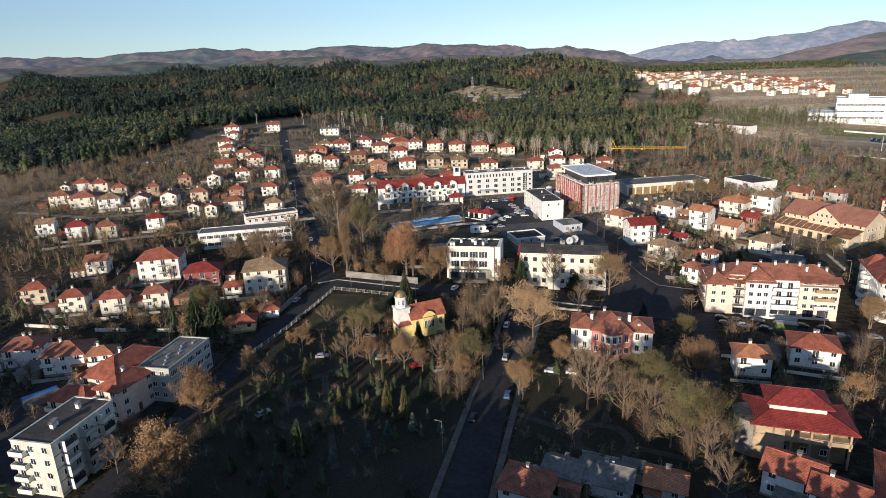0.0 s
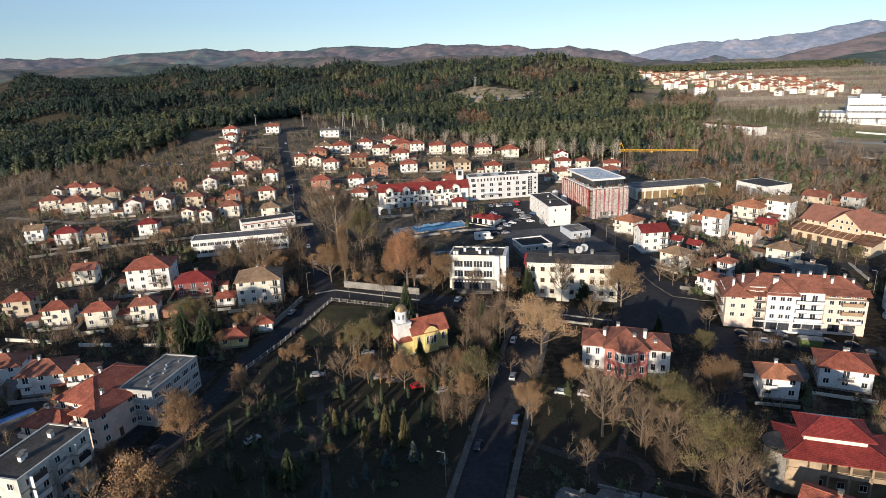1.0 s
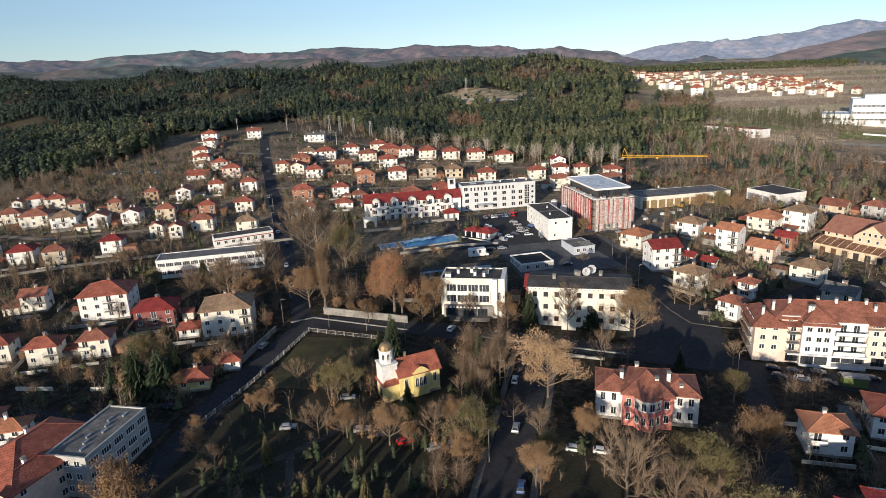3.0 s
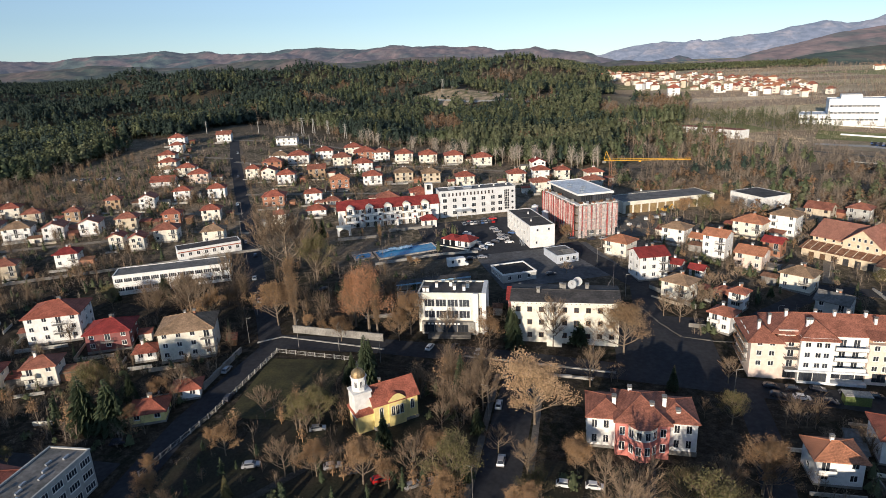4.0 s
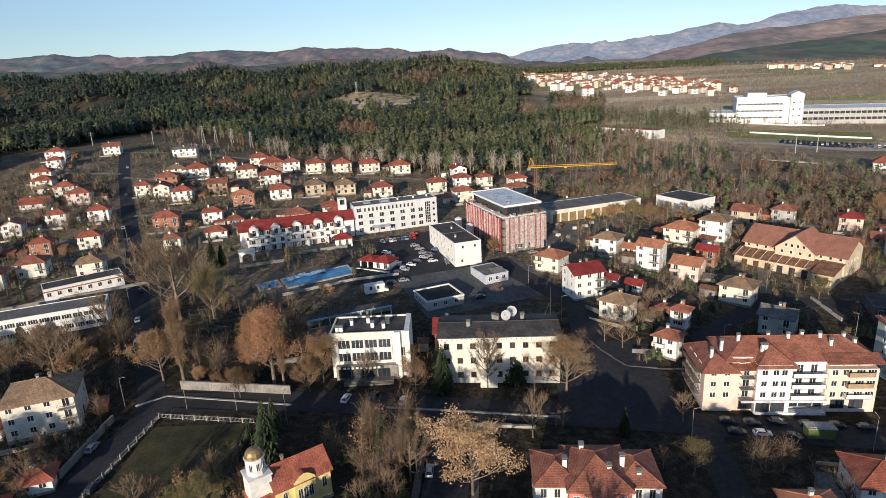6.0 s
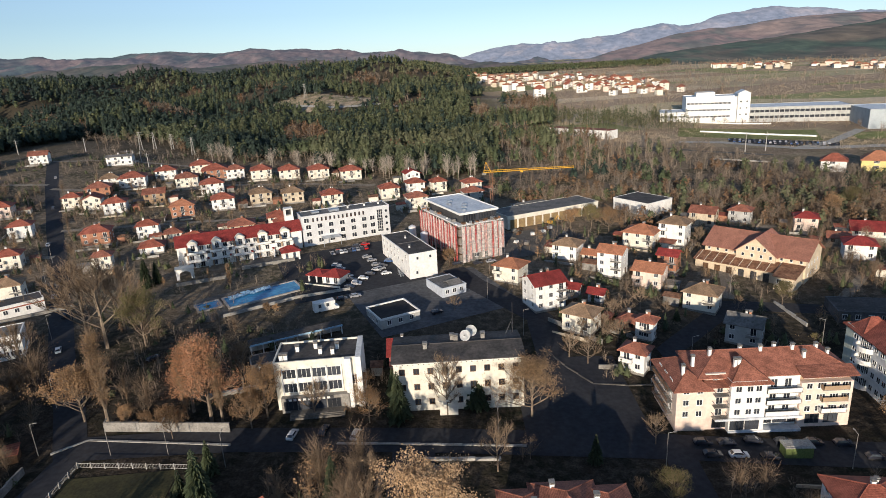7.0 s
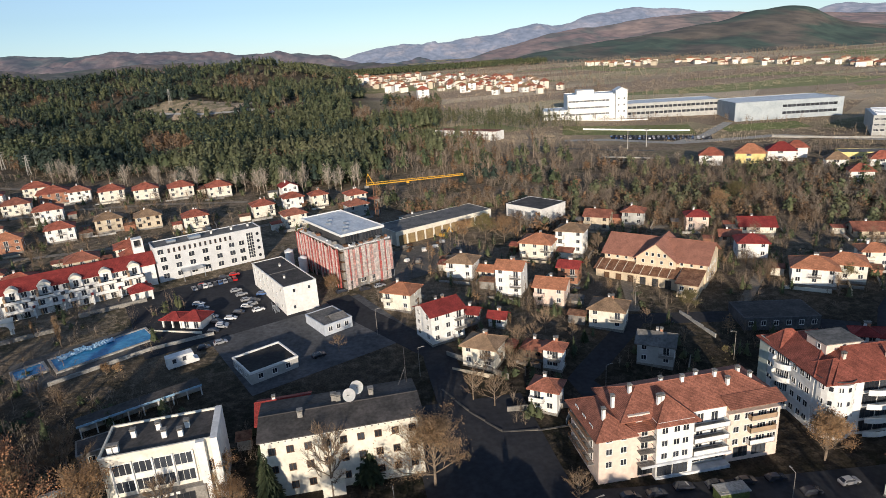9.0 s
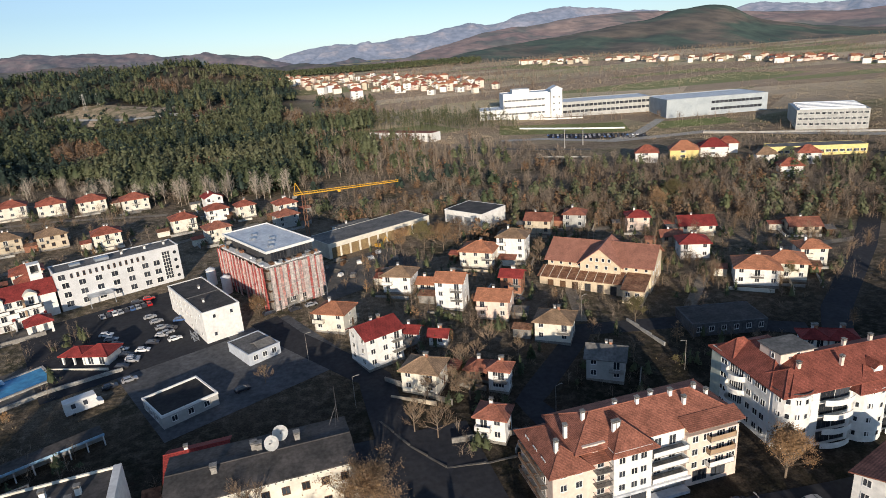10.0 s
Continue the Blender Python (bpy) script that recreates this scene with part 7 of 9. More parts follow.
def sprays(name, spots, material, label, n=9):
    """Grass and hedges in one mesh: upright blades that fan out from each root."""
    rng = np.random.default_rng(8)
    S = np.array(spots, float)
    N = len(S)
    x, y, h, r = (S[:, i:i + 1] for i in range(4))
    z = terr(x, y)
    a = rng.uniform(0, 6.2832, (N, n))
    o = r * rng.uniform(0, 0.9, (N, n))
    P = np.stack((x + o * np.cos(a), y + o * np.sin(a), z - 0.05 + 0 * a), -1)
    b = rng.uniform(0, 6.2832, (N, n))
    Q = P + np.stack((np.cos(b) * 0.3 * h, np.sin(b) * 0.3 * h, h * rng.uniform(0.6, 1.2, (N, n))), -1)
    c = rng.uniform(0, 6.2832, (N, n))
    side = np.stack((np.cos(c), np.sin(c), 0 * c), -1) * (0.022 * r * rng.uniform(0.6, 1.6, (N, n)))[..., None]
    V = np.stack((P - side, P + side, Q), 2).reshape(-1, 3)
    me = quick_mesh(name, V, np.zeros((0, 4), int), np.arange(len(V)).reshape(-1, 3), material)
    tagged(new(name, me), label, "grass", kind="stuff")


def front_line(x):
    """Southern edge of the pine wood."""
    return np.interp(x, (-700, -420, -369, -340, -322, -315, -311, -289, -243, -188, -161, -139, -120, -92, -65, -41, -15, 10, 60, 110, 200, 420),
                     (250, 290, 313, 327, 350, 440, 620, 591, 569, 511, 488, 475, 470, 458, 445, 434, 428, 430, 475, 560, 760, 900))


# broad-leaved stands among the pines
BROAD = ((-262, 664, 30, 22), (-284, 684, 22, 18), (-240, 676, 24, 14), (-282, 890, 40, 26), (-246, 956, 24, 40), (-45, 726, 22, 24), (-118, 1016, 44, 34), (-18, 1044, 40, 36), (-36, 496, 16, 14), (-61, 684, 14, 12), (-330, 800, 30, 20), (-420, 700, 40, 24))
wrng = random.Random(3)
near_p, mid_p, far_p, brown_p, oak_p, bush_p = [], [], [], [], [], []
for k in range(72000):
    y = 250 + 1500 * wrng.random()
    x = (wrng.random() * 2 - 1) * (140 + 0.95 * y) - 60
    if k > 60000:
        x, y = wrng.uniform(-540, 130), wrng.uniform(285, 700)
    if y < front_line(x) + wrng.uniform(-8, 8):
        continue
    az = math.degrees(math.atan2(x, y - 60))
    if az > (8 + (y - 500) * 0.004 if y < 800 else 2.6) or abs(az) > 58:
        continue
    if gs(x, y, -132, 836, 92, 30) + 0.25 * noise.noise(Vector((x * 0.03, y * 0.03, 5.0))) > 0.42 or gs(x, y, 60, 560, 55, 30) > 0.3:
        continue
    dist = math.hypot(x, y - 60)
    broad = max(gs(x, y, bx, by, sx, sy) for bx, by, sx, sy in BROAD)
    bare = broad + 0.45 * noise.noise(Vector((x * 0.035, y * 0.035, 4.0))) > 0.42 or (az > 1 and noise.noise(Vector((x * 0.01, y * 0.01, 1.0))) > 0.1) or noise.noise(Vector((x * 0.012, y * 0.012, 4.0))) > 0.52
    keep = 0.85 if dist < 650 else 0.75 if dist < 1000 else 0.5
    if noise.noise(Vector((x * 0.013, y * 0.012, 21.0))) < -0.24 and dist < 1000:
        continue
    if wrng.random() > keep * (1.0 + 0.5 * noise.noise(Vector((x * 0.03, y * 0.03, 2.0)))):
        continue
    stand = 1.0 + 0.42 * noise.noise(Vector((x * 0.02, y * 0.02, 9.0)))
    tall = 1.08 if dist < 650 else 1.0
    spot = (x, y, wrng.uniform(7.5, 15.5) * stand * (0.75 if bare else tall), 2.5 + 3.2 * wrng.random() ** 1.3)
    ((oak_p if wrng.random() < 0.5 else brown_p) if bare else near_p if dist < 560 else mid_p if dist < 950 else far_p).append(spot)
for k in range(5200):
    y = 345 + 260 * wrng.random()
    x = 10 + 330 * wrng.random()
    lo = 372 - 0.10 * x if x < 150 else 357 - 0.55 * (x - 150)
    if y < lo or y > lo + 60 + 40 * noise.noise(Vector((x * 0.02, y * 0.02, 0))):
        continue
    c = noise.noise(Vector((x * 0.045, y * 0.045, 7.0)))
    if c < -0.3 and wrng.random() < 0.8:
        continue
    if c > 0.2 and wrng.random() < 0.3:
        near_p.append((x, y, wrng.uniform(5, 11), wrng.uniform(1.8, 3.4)))
        continue
    o = noise.noise(Vector((x * 0.03, y * 0.03, 17.0)))
    if wrng.random() < (0.65 if o > 0.22 else 0.12):
        oak_p.append((x, y, wrng.uniform(2.5, 7.5), wrng.uniform(1.4, 3.2)))
    elif wrng.random() < 0.75:
        bush_p.append((x, y, (2.5 + 8 * wrng.random() ** 1.8) * (1 + 0.4 * c), wrng.uniform(1.6, 3.8)))
for k in range(2600):
    x, y = wrng.uniform(30, 330), wrng.uniform(360, 500)
    if noise.noise(Vector((x * 0.03, y * 0.03, 3.0))) < -0.05 or (x > 175 and y > 430):
        continue
    lo = 372 - 0.10 * x if x < 150 else 357 - 0.55 * (x - 150)
    if y > lo + 30:
        bush_p.append((x, y, wrng.uniform(2, 6), wrng.uniform(1.2, 2.6)))
for k in range(3400):
    x, y = wrng.uniform(150, 330), wrng.uniform(270, 440)
    d = y - (400 - 0.55 * (x - 150))
    if d < -62 or d > 26 or noise.noise(Vector((x * 0.035, y * 0.035, 12.0))) < -0.3:
        continue
    if wrng.random() < 0.1:
        near_p.append((x, y, wrng.uniform(5, 10), wrng.uniform(1.5, 2.6)))
    else:
        bush_p.append((x, y, 2.5 + 7 * wrng.random() ** 2, wrng.uniform(1.5, 3.4)))
for k in range(1500):
    x = wrng.uniform(20, 230)
    top = 375 - 0.10 * x if x < 150 else 360 - 0.55 * (x - 150)
    y = top - 48 * wrng.random() ** 1.3
    if any(abs(x - bx) < bw and abs(y - by) < bd for bx, by, bw, bd in ((33, 337, 27, 16), (70, 345, 15, 15), (91, 321, 8, 8), (106, 322, 8, 8), (125, 309, 9, 9), (144, 300, 9, 8), (24, 352, 9, 7), (175, 282, 8, 8), (127, 292, 6, 6))):
        continue
    q = wrng.random()
    (oak_p if q < 0.16 else near_p if q < 0.28 else bush_p).append((x, y, wrng.uniform(3, 9.5), wrng.uniform(1.6, 3.2)))
for k in range(620):
    x, y = wrng.uniform(24, 128), wrng.uniform(425, 600)
    if not (452 - 0.25 * x < y < 610 - 0.8 * x) or noise.noise(Vector((x * 0.04, y * 0.04, 33.0))) < -0.2:
        continue
    q = wrng.random()
    (oak_p if q < 0.2 else near_p if q < 0.38 else brown_p).append((x, y, wrng.uniform(6, 12.5), wrng.uniform(1.8, 3.4)))
edge_p = []
for k in range(3000):
    x = wrng.uniform(-460, 20)
    if x > -316 and wrng.random() < 0.88:
        continue
    edge_p.append((x, front_line(x) - (75 if x < -230 else 30) * wrng.random() ** 1.7 + 6 + (14 if x > -230 else 0), wrng.uniform(4, 10), wrng.uniform(1.8, 3.2)))
pale_p = []
for x, y in ((-161, 493), (-158, 499), (-149, 480), (-89, 470), (-84, 476), (-80, 464), (-47, 450), (-44, 456), (-33, 446), (-28, 452), (-23, 450), (-8, 444), (-14, 448), (2, 446), (-120, 478), (-66, 458), (-101, 472), (-58, 452)):
    for k in range(2):
        pale_p.append((x + wrng.uniform(-3, 3), float(front_line(x)) + wrng.uniform(-14, -4), wrng.uniform(10, 15), wrng.uniform(2.6, 3.8)))
for k in range(260):
    x, y = wrng.uniform(-225, -45), wrng.uniform(800, 880)
    if gs(x, y, -132, 836, 92, 30) > 0.35 and noise.noise(Vector((x * 0.05, y * 0.05, 6.0))) > -0.05:
        (bush_p if wrng.random() < 0.6 else mid_p).append((x, y, wrng.uniform(1.5, 5), wrng.uniform(1.2, 2.6)))
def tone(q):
    """Wood tone 0, 1 or 2: uneven stands, with the hollows painted dark as shade."""
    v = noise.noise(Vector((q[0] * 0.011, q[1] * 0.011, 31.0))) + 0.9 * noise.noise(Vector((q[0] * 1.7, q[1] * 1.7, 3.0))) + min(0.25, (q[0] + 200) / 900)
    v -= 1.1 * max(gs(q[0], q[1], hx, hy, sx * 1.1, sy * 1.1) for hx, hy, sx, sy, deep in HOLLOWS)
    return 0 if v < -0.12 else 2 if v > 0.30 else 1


for k, m, word in ((0, PINE_DARK, "shade-dark green pine"), (1, PINE, "green pine"), (2, PINE_LIGHT, "yellow-green pine")):
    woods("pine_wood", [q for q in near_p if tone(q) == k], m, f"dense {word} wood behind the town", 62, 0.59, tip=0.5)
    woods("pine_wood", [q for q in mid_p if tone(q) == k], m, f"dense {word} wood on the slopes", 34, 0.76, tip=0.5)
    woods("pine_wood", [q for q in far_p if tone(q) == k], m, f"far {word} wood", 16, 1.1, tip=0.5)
woods("oak_wood", oak_p, AUTUMN, "brown-leaved oaks among the pines and in the valley", 56, 0.45, False, 0.2, 0.45)
bare_trees("bare_wood", brown_p, BROWNW2, "leafless brown woodland among the pines", 18, 2.2)
bare_trees("bare_wood", bush_p, BROWNW2, "leafless thicket along the valley", 34, 1.3, 0.02)
PALEW = mat("pale_bare_trees", (0.42, 0.37, 0.31), (0.34, 0.29, 0.24), scale=0.05, rough=0.9, fine=0.6, fine_amt=0.3, island=0.2)
bare_trees("bare_wood", pale_p, PALEW, "tall pale leafless trees before the pine wood", 60, 1.1, 0.2)
bare_trees("bare_wood", edge_p, BROWNW2, "leafless shrubs along the edge of the pine wood", 30, 1.4, 0.02)

# pines out of sight, added only to cast shade on park and flats
shade_grove = []
for k in range(620):
    shade_grove.append((wrng.uniform(-92, 52), wrng.uniform(34, 62), wrng.uniform(14, 19), wrng.uniform(3, 4.5)))
for k in range(48):
    shade_grove.append((wrng.uniform(-132, -120), wrng.uniform(50, 74), wrng.uniform(14, 18), wrng.uniform(2.5, 3.6)))
for k in range(300):
    shade_grove.append((wrng.uniform(-240, -142), wrng.uniform(46, 84), wrng.uniform(13, 18.5), wrng.uniform(2.8, 4.2)))
woods("pine_grove", shade_grove, PINE, "unseen tall pines added south of the park to cast shade", 60, 0.8)


# ---- distant hills, far behind everything else ----
def fbm(x, y, s, oct_=4, seed=0.0):
    v, a = 0.0, 1.0
    for k in range(oct_):
        v += a * noise.noise(Vector((x * s, y * s, seed + 3.1 * k)))
        s, a = s * 2.1, a * 0.5
    return v


def hill_material(name, c1, c2, c3, scale, haze_glow):
    m = bpy.data.materials.new(name)
    m.use_nodes = True
    n, l = m.node_tree.nodes, m.node_tree.links
    b = n["Principled BSDF"]
    b.inputs["Roughness"].default_value = 1.0
    b.inputs["Specular IOR Level"].default_value = 0.0
    geo = n.new("ShaderNodeNewGeometry")
    mp = n.new("ShaderNodeMapping")
    mp.inputs["Scale"].default_value = (1, 0.3, 2.2)
    l.new(geo.outputs["Position"], mp.inputs["Vector"])
    col = None
    for k, (s, lo, hi) in enumerate(((scale, 0.44, 0.56), (scale * 3.3, 0.48, 0.6))):
        t = n.new("ShaderNodeTexNoise")
        t.inputs["Scale"].default_value, t.inputs["Detail"].default_value = s, 7
        l.new(mp.outputs["Vector"], t.inputs["Vector"])
        r = n.new("ShaderNodeMapRange")
        r.inputs["From Min"].default_value, r.inputs["From Max"].default_value = lo, hi
        l.new(t.outputs["Fac"], r.inputs["Value"])
        x = n.new("ShaderNodeMix")
        x.data_type = "RGBA"
        l.new(r.outputs["Result"], x.inputs["Factor"])
        if col is None:
            x.inputs["A"].default_value = (*c1, 1)
        else:
            l.new(col, x.inputs["A"])
        x.inputs["B"].default_value = (*((c2, c3)[k]), 1)
        col = x.outputs["Result"]
    t = n.new("ShaderNodeTexNoise")
    t.inputs["Scale"].default_value, t.inputs["Detail"].default_value = 0.028, 6
    l.new(mp.outputs["Vector"], t.inputs["Vector"])
    r = n.new("ShaderNodeMapRange")
    r.inputs["From Min"].default_value, r.inputs["From Max"].default_value = 0.35, 0.65
    r.inputs["To Min"].default_value, r.inputs["To Max"].default_value = 0.66, 1.34
    l.new(t.outputs["Fac"], r.inputs["Value"])
    v = n.new("ShaderNodeVectorMath")
    v.operation = "SCALE"
    l.new(col, v.inputs[0])
    l.new(r.outputs["Result"], v.inputs["Scale"])
    l.new(v.outputs["Vector"], b.inputs["Base Color"])
    bp = n.new("ShaderNodeBump")
    bp.inputs["Strength"].default_value, bp.inputs["Distance"].default_value = 0.7, 12.0
    l.new(t.outputs["Fac"], bp.inputs["Height"])
    l.new(bp.outputs["Normal"], b.inputs["Normal"])
    # hills glow faintly blue: haze put in as emission
    b.inputs["Emission Color"].default_value = (*haze_glow, 1)
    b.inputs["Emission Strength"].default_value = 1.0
    return m


def hill_range(name, label, az, el, dist, depth, base, rough, material, seed):
    """A range of hills whose skyline stands at the elevations el over the bearings az."""
    A = np.linspace(-66, 66, 700)
    E = np.interp(A, az, el)
    k = np.hanning(9)
    E = np.convolve(np.pad(E, 4, "edge"), k / k.sum(), "valid")
    E = E + np.array([0.08 * fbm(a, seed, 0.35, 5, seed) for a in A])
    rows = 40
    verts, faces = [], []
    for i in range(rows):
        f = i / (rows - 1)
        r = dist + depth * (f * 1.25 - 1.0)
        g = min(f / 0.8, 1.0)
        rise = g * g * (3 - 2 * g) if f <= 0.8 else 1.0 - 0.3 * (f - 0.8) / 0.2
        for a, e in zip(A, E):
            x, y = r * math.sin(radians(a)), 60 + r * math.cos(radians(a))
            top = 80 + dist * math.tan(radians(e))
            z = base + (top - base) * rise + rough * fbm(x, y, 0.0032, 6, seed) * (0.25 + 0.75 * math.sin(math.pi * min(g, 0.97)))
            verts.append((x, y, z))
    n = len(A)
    for i in range(rows - 1):
        for j in range(n - 1):
            faces.append((i * n + j, i * n + j + 1, (i + 1) * n + j + 1, (i + 1) * n + j))
    tagged(new(name, sheet(name, verts, faces, material, smooth=True)), label, "hills", kind="structure")


# last colour of each hill material: a glow standing in for haze
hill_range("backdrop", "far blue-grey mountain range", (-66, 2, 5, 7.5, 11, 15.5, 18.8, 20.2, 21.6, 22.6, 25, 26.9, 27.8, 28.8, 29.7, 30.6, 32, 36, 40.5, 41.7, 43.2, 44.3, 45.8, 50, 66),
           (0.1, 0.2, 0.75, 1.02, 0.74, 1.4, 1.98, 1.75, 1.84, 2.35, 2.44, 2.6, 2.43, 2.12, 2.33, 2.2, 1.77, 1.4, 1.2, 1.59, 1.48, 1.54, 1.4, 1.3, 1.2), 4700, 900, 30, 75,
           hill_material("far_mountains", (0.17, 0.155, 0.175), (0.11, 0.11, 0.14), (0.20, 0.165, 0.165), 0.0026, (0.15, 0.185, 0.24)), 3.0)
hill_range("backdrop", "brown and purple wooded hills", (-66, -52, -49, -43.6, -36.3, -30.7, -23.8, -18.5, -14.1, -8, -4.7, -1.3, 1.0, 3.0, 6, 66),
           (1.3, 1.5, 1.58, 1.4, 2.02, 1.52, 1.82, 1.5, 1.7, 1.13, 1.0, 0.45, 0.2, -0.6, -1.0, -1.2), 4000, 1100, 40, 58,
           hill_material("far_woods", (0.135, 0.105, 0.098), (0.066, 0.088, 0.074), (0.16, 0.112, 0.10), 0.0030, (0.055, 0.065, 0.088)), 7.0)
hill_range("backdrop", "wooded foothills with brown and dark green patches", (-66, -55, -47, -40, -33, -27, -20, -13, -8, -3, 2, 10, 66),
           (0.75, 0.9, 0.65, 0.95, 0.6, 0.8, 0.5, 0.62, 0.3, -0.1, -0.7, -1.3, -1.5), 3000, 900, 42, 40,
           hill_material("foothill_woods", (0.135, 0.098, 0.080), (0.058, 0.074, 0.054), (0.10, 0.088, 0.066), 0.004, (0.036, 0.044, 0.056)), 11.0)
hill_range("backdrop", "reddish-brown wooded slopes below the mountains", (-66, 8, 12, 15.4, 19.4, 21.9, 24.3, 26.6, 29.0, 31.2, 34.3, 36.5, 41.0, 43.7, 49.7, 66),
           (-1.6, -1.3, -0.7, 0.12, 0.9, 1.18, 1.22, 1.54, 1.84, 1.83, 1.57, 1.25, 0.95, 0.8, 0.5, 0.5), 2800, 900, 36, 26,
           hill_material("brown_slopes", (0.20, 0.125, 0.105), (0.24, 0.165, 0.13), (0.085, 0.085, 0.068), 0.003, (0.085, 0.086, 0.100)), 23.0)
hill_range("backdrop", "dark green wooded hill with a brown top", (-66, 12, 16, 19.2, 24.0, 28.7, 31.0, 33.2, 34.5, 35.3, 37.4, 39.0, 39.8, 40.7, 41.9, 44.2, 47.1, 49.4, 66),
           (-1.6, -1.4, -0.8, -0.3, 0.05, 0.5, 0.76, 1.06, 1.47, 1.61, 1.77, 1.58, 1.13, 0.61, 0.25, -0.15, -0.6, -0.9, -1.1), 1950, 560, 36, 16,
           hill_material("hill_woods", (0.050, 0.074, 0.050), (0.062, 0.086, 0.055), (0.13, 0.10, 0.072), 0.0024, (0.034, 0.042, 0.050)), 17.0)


# ---- single trees, park by park ----
tree("bare", -1.6, 126.9, 16.2)
tree("bare", 6.0, 124.7, 12.8)
tree("bare", 11.0, 124.4, 11.4)
tree("yellow", 12.3, 130.6, 13.7)
tree("leafy", 25.2, 146.3, 10.2)
tree("yellow", 21.8, 114.0, 15.4)
tree("yellow", 18.1, 115.4, 15.1)
tree("bare", 22.0, 109.5, 12.1)
tree("bare", 15.2, 116.3, 12.0)
tree("bare", 23.4, 101.3, 10.8)
tree("bare", -4.3, 115.0, 7.2)
tree("leafy", -17.6, 129.2, 9.2)
tree("bare", -18.1, 145.6, 6.5)
tree("leafy", -8.9, 145.2, 7.2)
tree("leafy", -31.9, 131.5, 8.0)
tree("leafy", 56.6, 141.4, 7.8)
tree("leafy", 75.2, 185.9, 9.3)
tree("leafy", -77.2, 79.3, 13.5)
tree("leafy", -88.3, 106.5, 12.4)
tree("leafy", -103.1, 126.8, 5.0)
tree("leafy", -92.1, 133.4, 3.9)
tree("bare", -81.1, 119.6, 5.0)
tree("thuja", -71.1, 126.5, 6.5)
tree("thuja", -49.7, 113.9, 7.2)
tree("thuja", -46.4, 117.5, 8.3)
tree("thuja", -41.7, 115.9, 8.3)
tree("blue", -38.4, 111.5, 4.6)
tree("blue", -32.2, 111.7, 3.6)
tree("blue", -43.3, 108.9, 3.8)
tree("blue", -46.0, 104.6, 3.6)
tree("blue", -47.2, 101.3, 2.7)
tree("blue", -51.5, 97.7, 3.6)
tree("blue", -54.0, 98.5, 2.4)
tree("dark", -60.0, 100.1, 8.0)
tree("dark", -63.8, 100.1, 3.9)
tree("dark", -71.2, 99.3, 4.6)
tree("blue", -65.4, 89.2, 2.6)
tree("blue", -62.3, 89.2, 3.1)
tree("blue", -61.2, 90.7, 2.4)
tree("blue", -57.0, 89.0, 2.6)
tree("leafy", -55.4, 108.8, 3.3)
tree("dark", -32.8, 90.7, 3.0)
tree("thuja", -59.3, 119.5, 4.2)
tree("thuja", -56.8, 120.5, 3.9)
tree("dark", -71.0, 91.9, 4.0)
tree("dark", -58.8, 86.1, 3.2)
tree("spruce", -57.1, 165.6, 16.5)
tree("spruce", -61.9, 164.9, 7.8)
tree("spruce", -47.8, 148.1, 8.5)
tree("yellow", -64.1, 152.9, 9.4)
tree("yellow", -68.0, 151.3, 8.3)
tree("bare", -77.7, 154.3, 8.0)
tree("leafy", -79.5, 140.5, 7.3)
tree("leafy", -84.7, 143.6, 3.8)
tree("bare", -64.2, 136.0, 9.2)
tree("leafy", -58.2, 137.3, 8.1)
tree("leafy", -48.5, 136.5, 9.6)
tree("bare", -39.2, 138.7, 10.0)
tree("leafy", -36.6, 143.6, 8.0)
tree("leafy", -43.3, 136.1, 6.2)
tree("yellow", -31.0, 136.5, 12.1)
tree("dark", -29.8, 141.2, 6.5)
tree("spruce", -35.6, 168.7, 8.5)
tree("dark", -36.2, 160.4, 5.0)
tree("dark", -29.6, 156.0, 6.0)
tree("bare", -32.0, 163.5, 11.0)
tree("bare", -28.9, 167.6, 11.9)
tree("spruce", -35.5, 170.0, 10.8)
tree("plane", -17.8, 160.4, 14.5)
tree("bare", -5.9, 177.8, 11.0)
tree("plane", 3.0, 195.1, 14.0)
tree("spruce", -25.6, 194.9, 12.4)
tree("dark", -8.6, 199.4, 9.0)
tree("bare", -15.2, 196.6, 14.0)
tree("spruce", 13.0, 179.6, 6.8)
tree("yellow", 23.3, 167.5, 8.0)
tree("bare", 26.3, 184.9, 7.3)
tree("bare", 18.1, 169.1, 4.9)
tree("bare", -18.1, 143.2, 8.7)
tree("leafy", -9.3, 147.3, 6.9)
tree("bare", -4.0, 141.2, 8.5)
tree("yellow", -16.3, 135.1, 7.6)
tree("bare", 2.0, 135.7, 12.0)
tree("yellow", 9.2, 137.0, 10.6)
tree("bare", 16.8, 140.5, 10.4)
tree("leafy", 23.6, 145.6, 11.4)
tree("bare", -24.4, 149.6, 6.6)
tree("bare", -108.7, 233.6, 27.8)
tree("bare", -114.9, 235.7, 26.4)
tree("bare", -109.1, 244.7, 19.7)
tree("yellow", -98.1, 233.8, 16.3)
tree("poplar", -89.7, 197.1, 23.6)
tree("leafy", -96.0, 198.9, 13.7)
tree("orange", -66.9, 196.9, 25.2)
tree("orange", -72.4, 201.0, 20.5)
tree("poplar", -64.2, 196.2, 17.4)
tree("poplar", -72.6, 198.2, 11.1)
tree("bare", -63.1, 208.3, 13.0)
tree("leafy", -54.8, 197.8, 12.5)
tree("leafy", -57.2, 193.8, 8.6)
tree("leafy", -85.2, 196.4, 5.3)
tree("leafy", -80.7, 195.7, 4.1)
tree("leafy", -76.0, 195.3, 5.5)
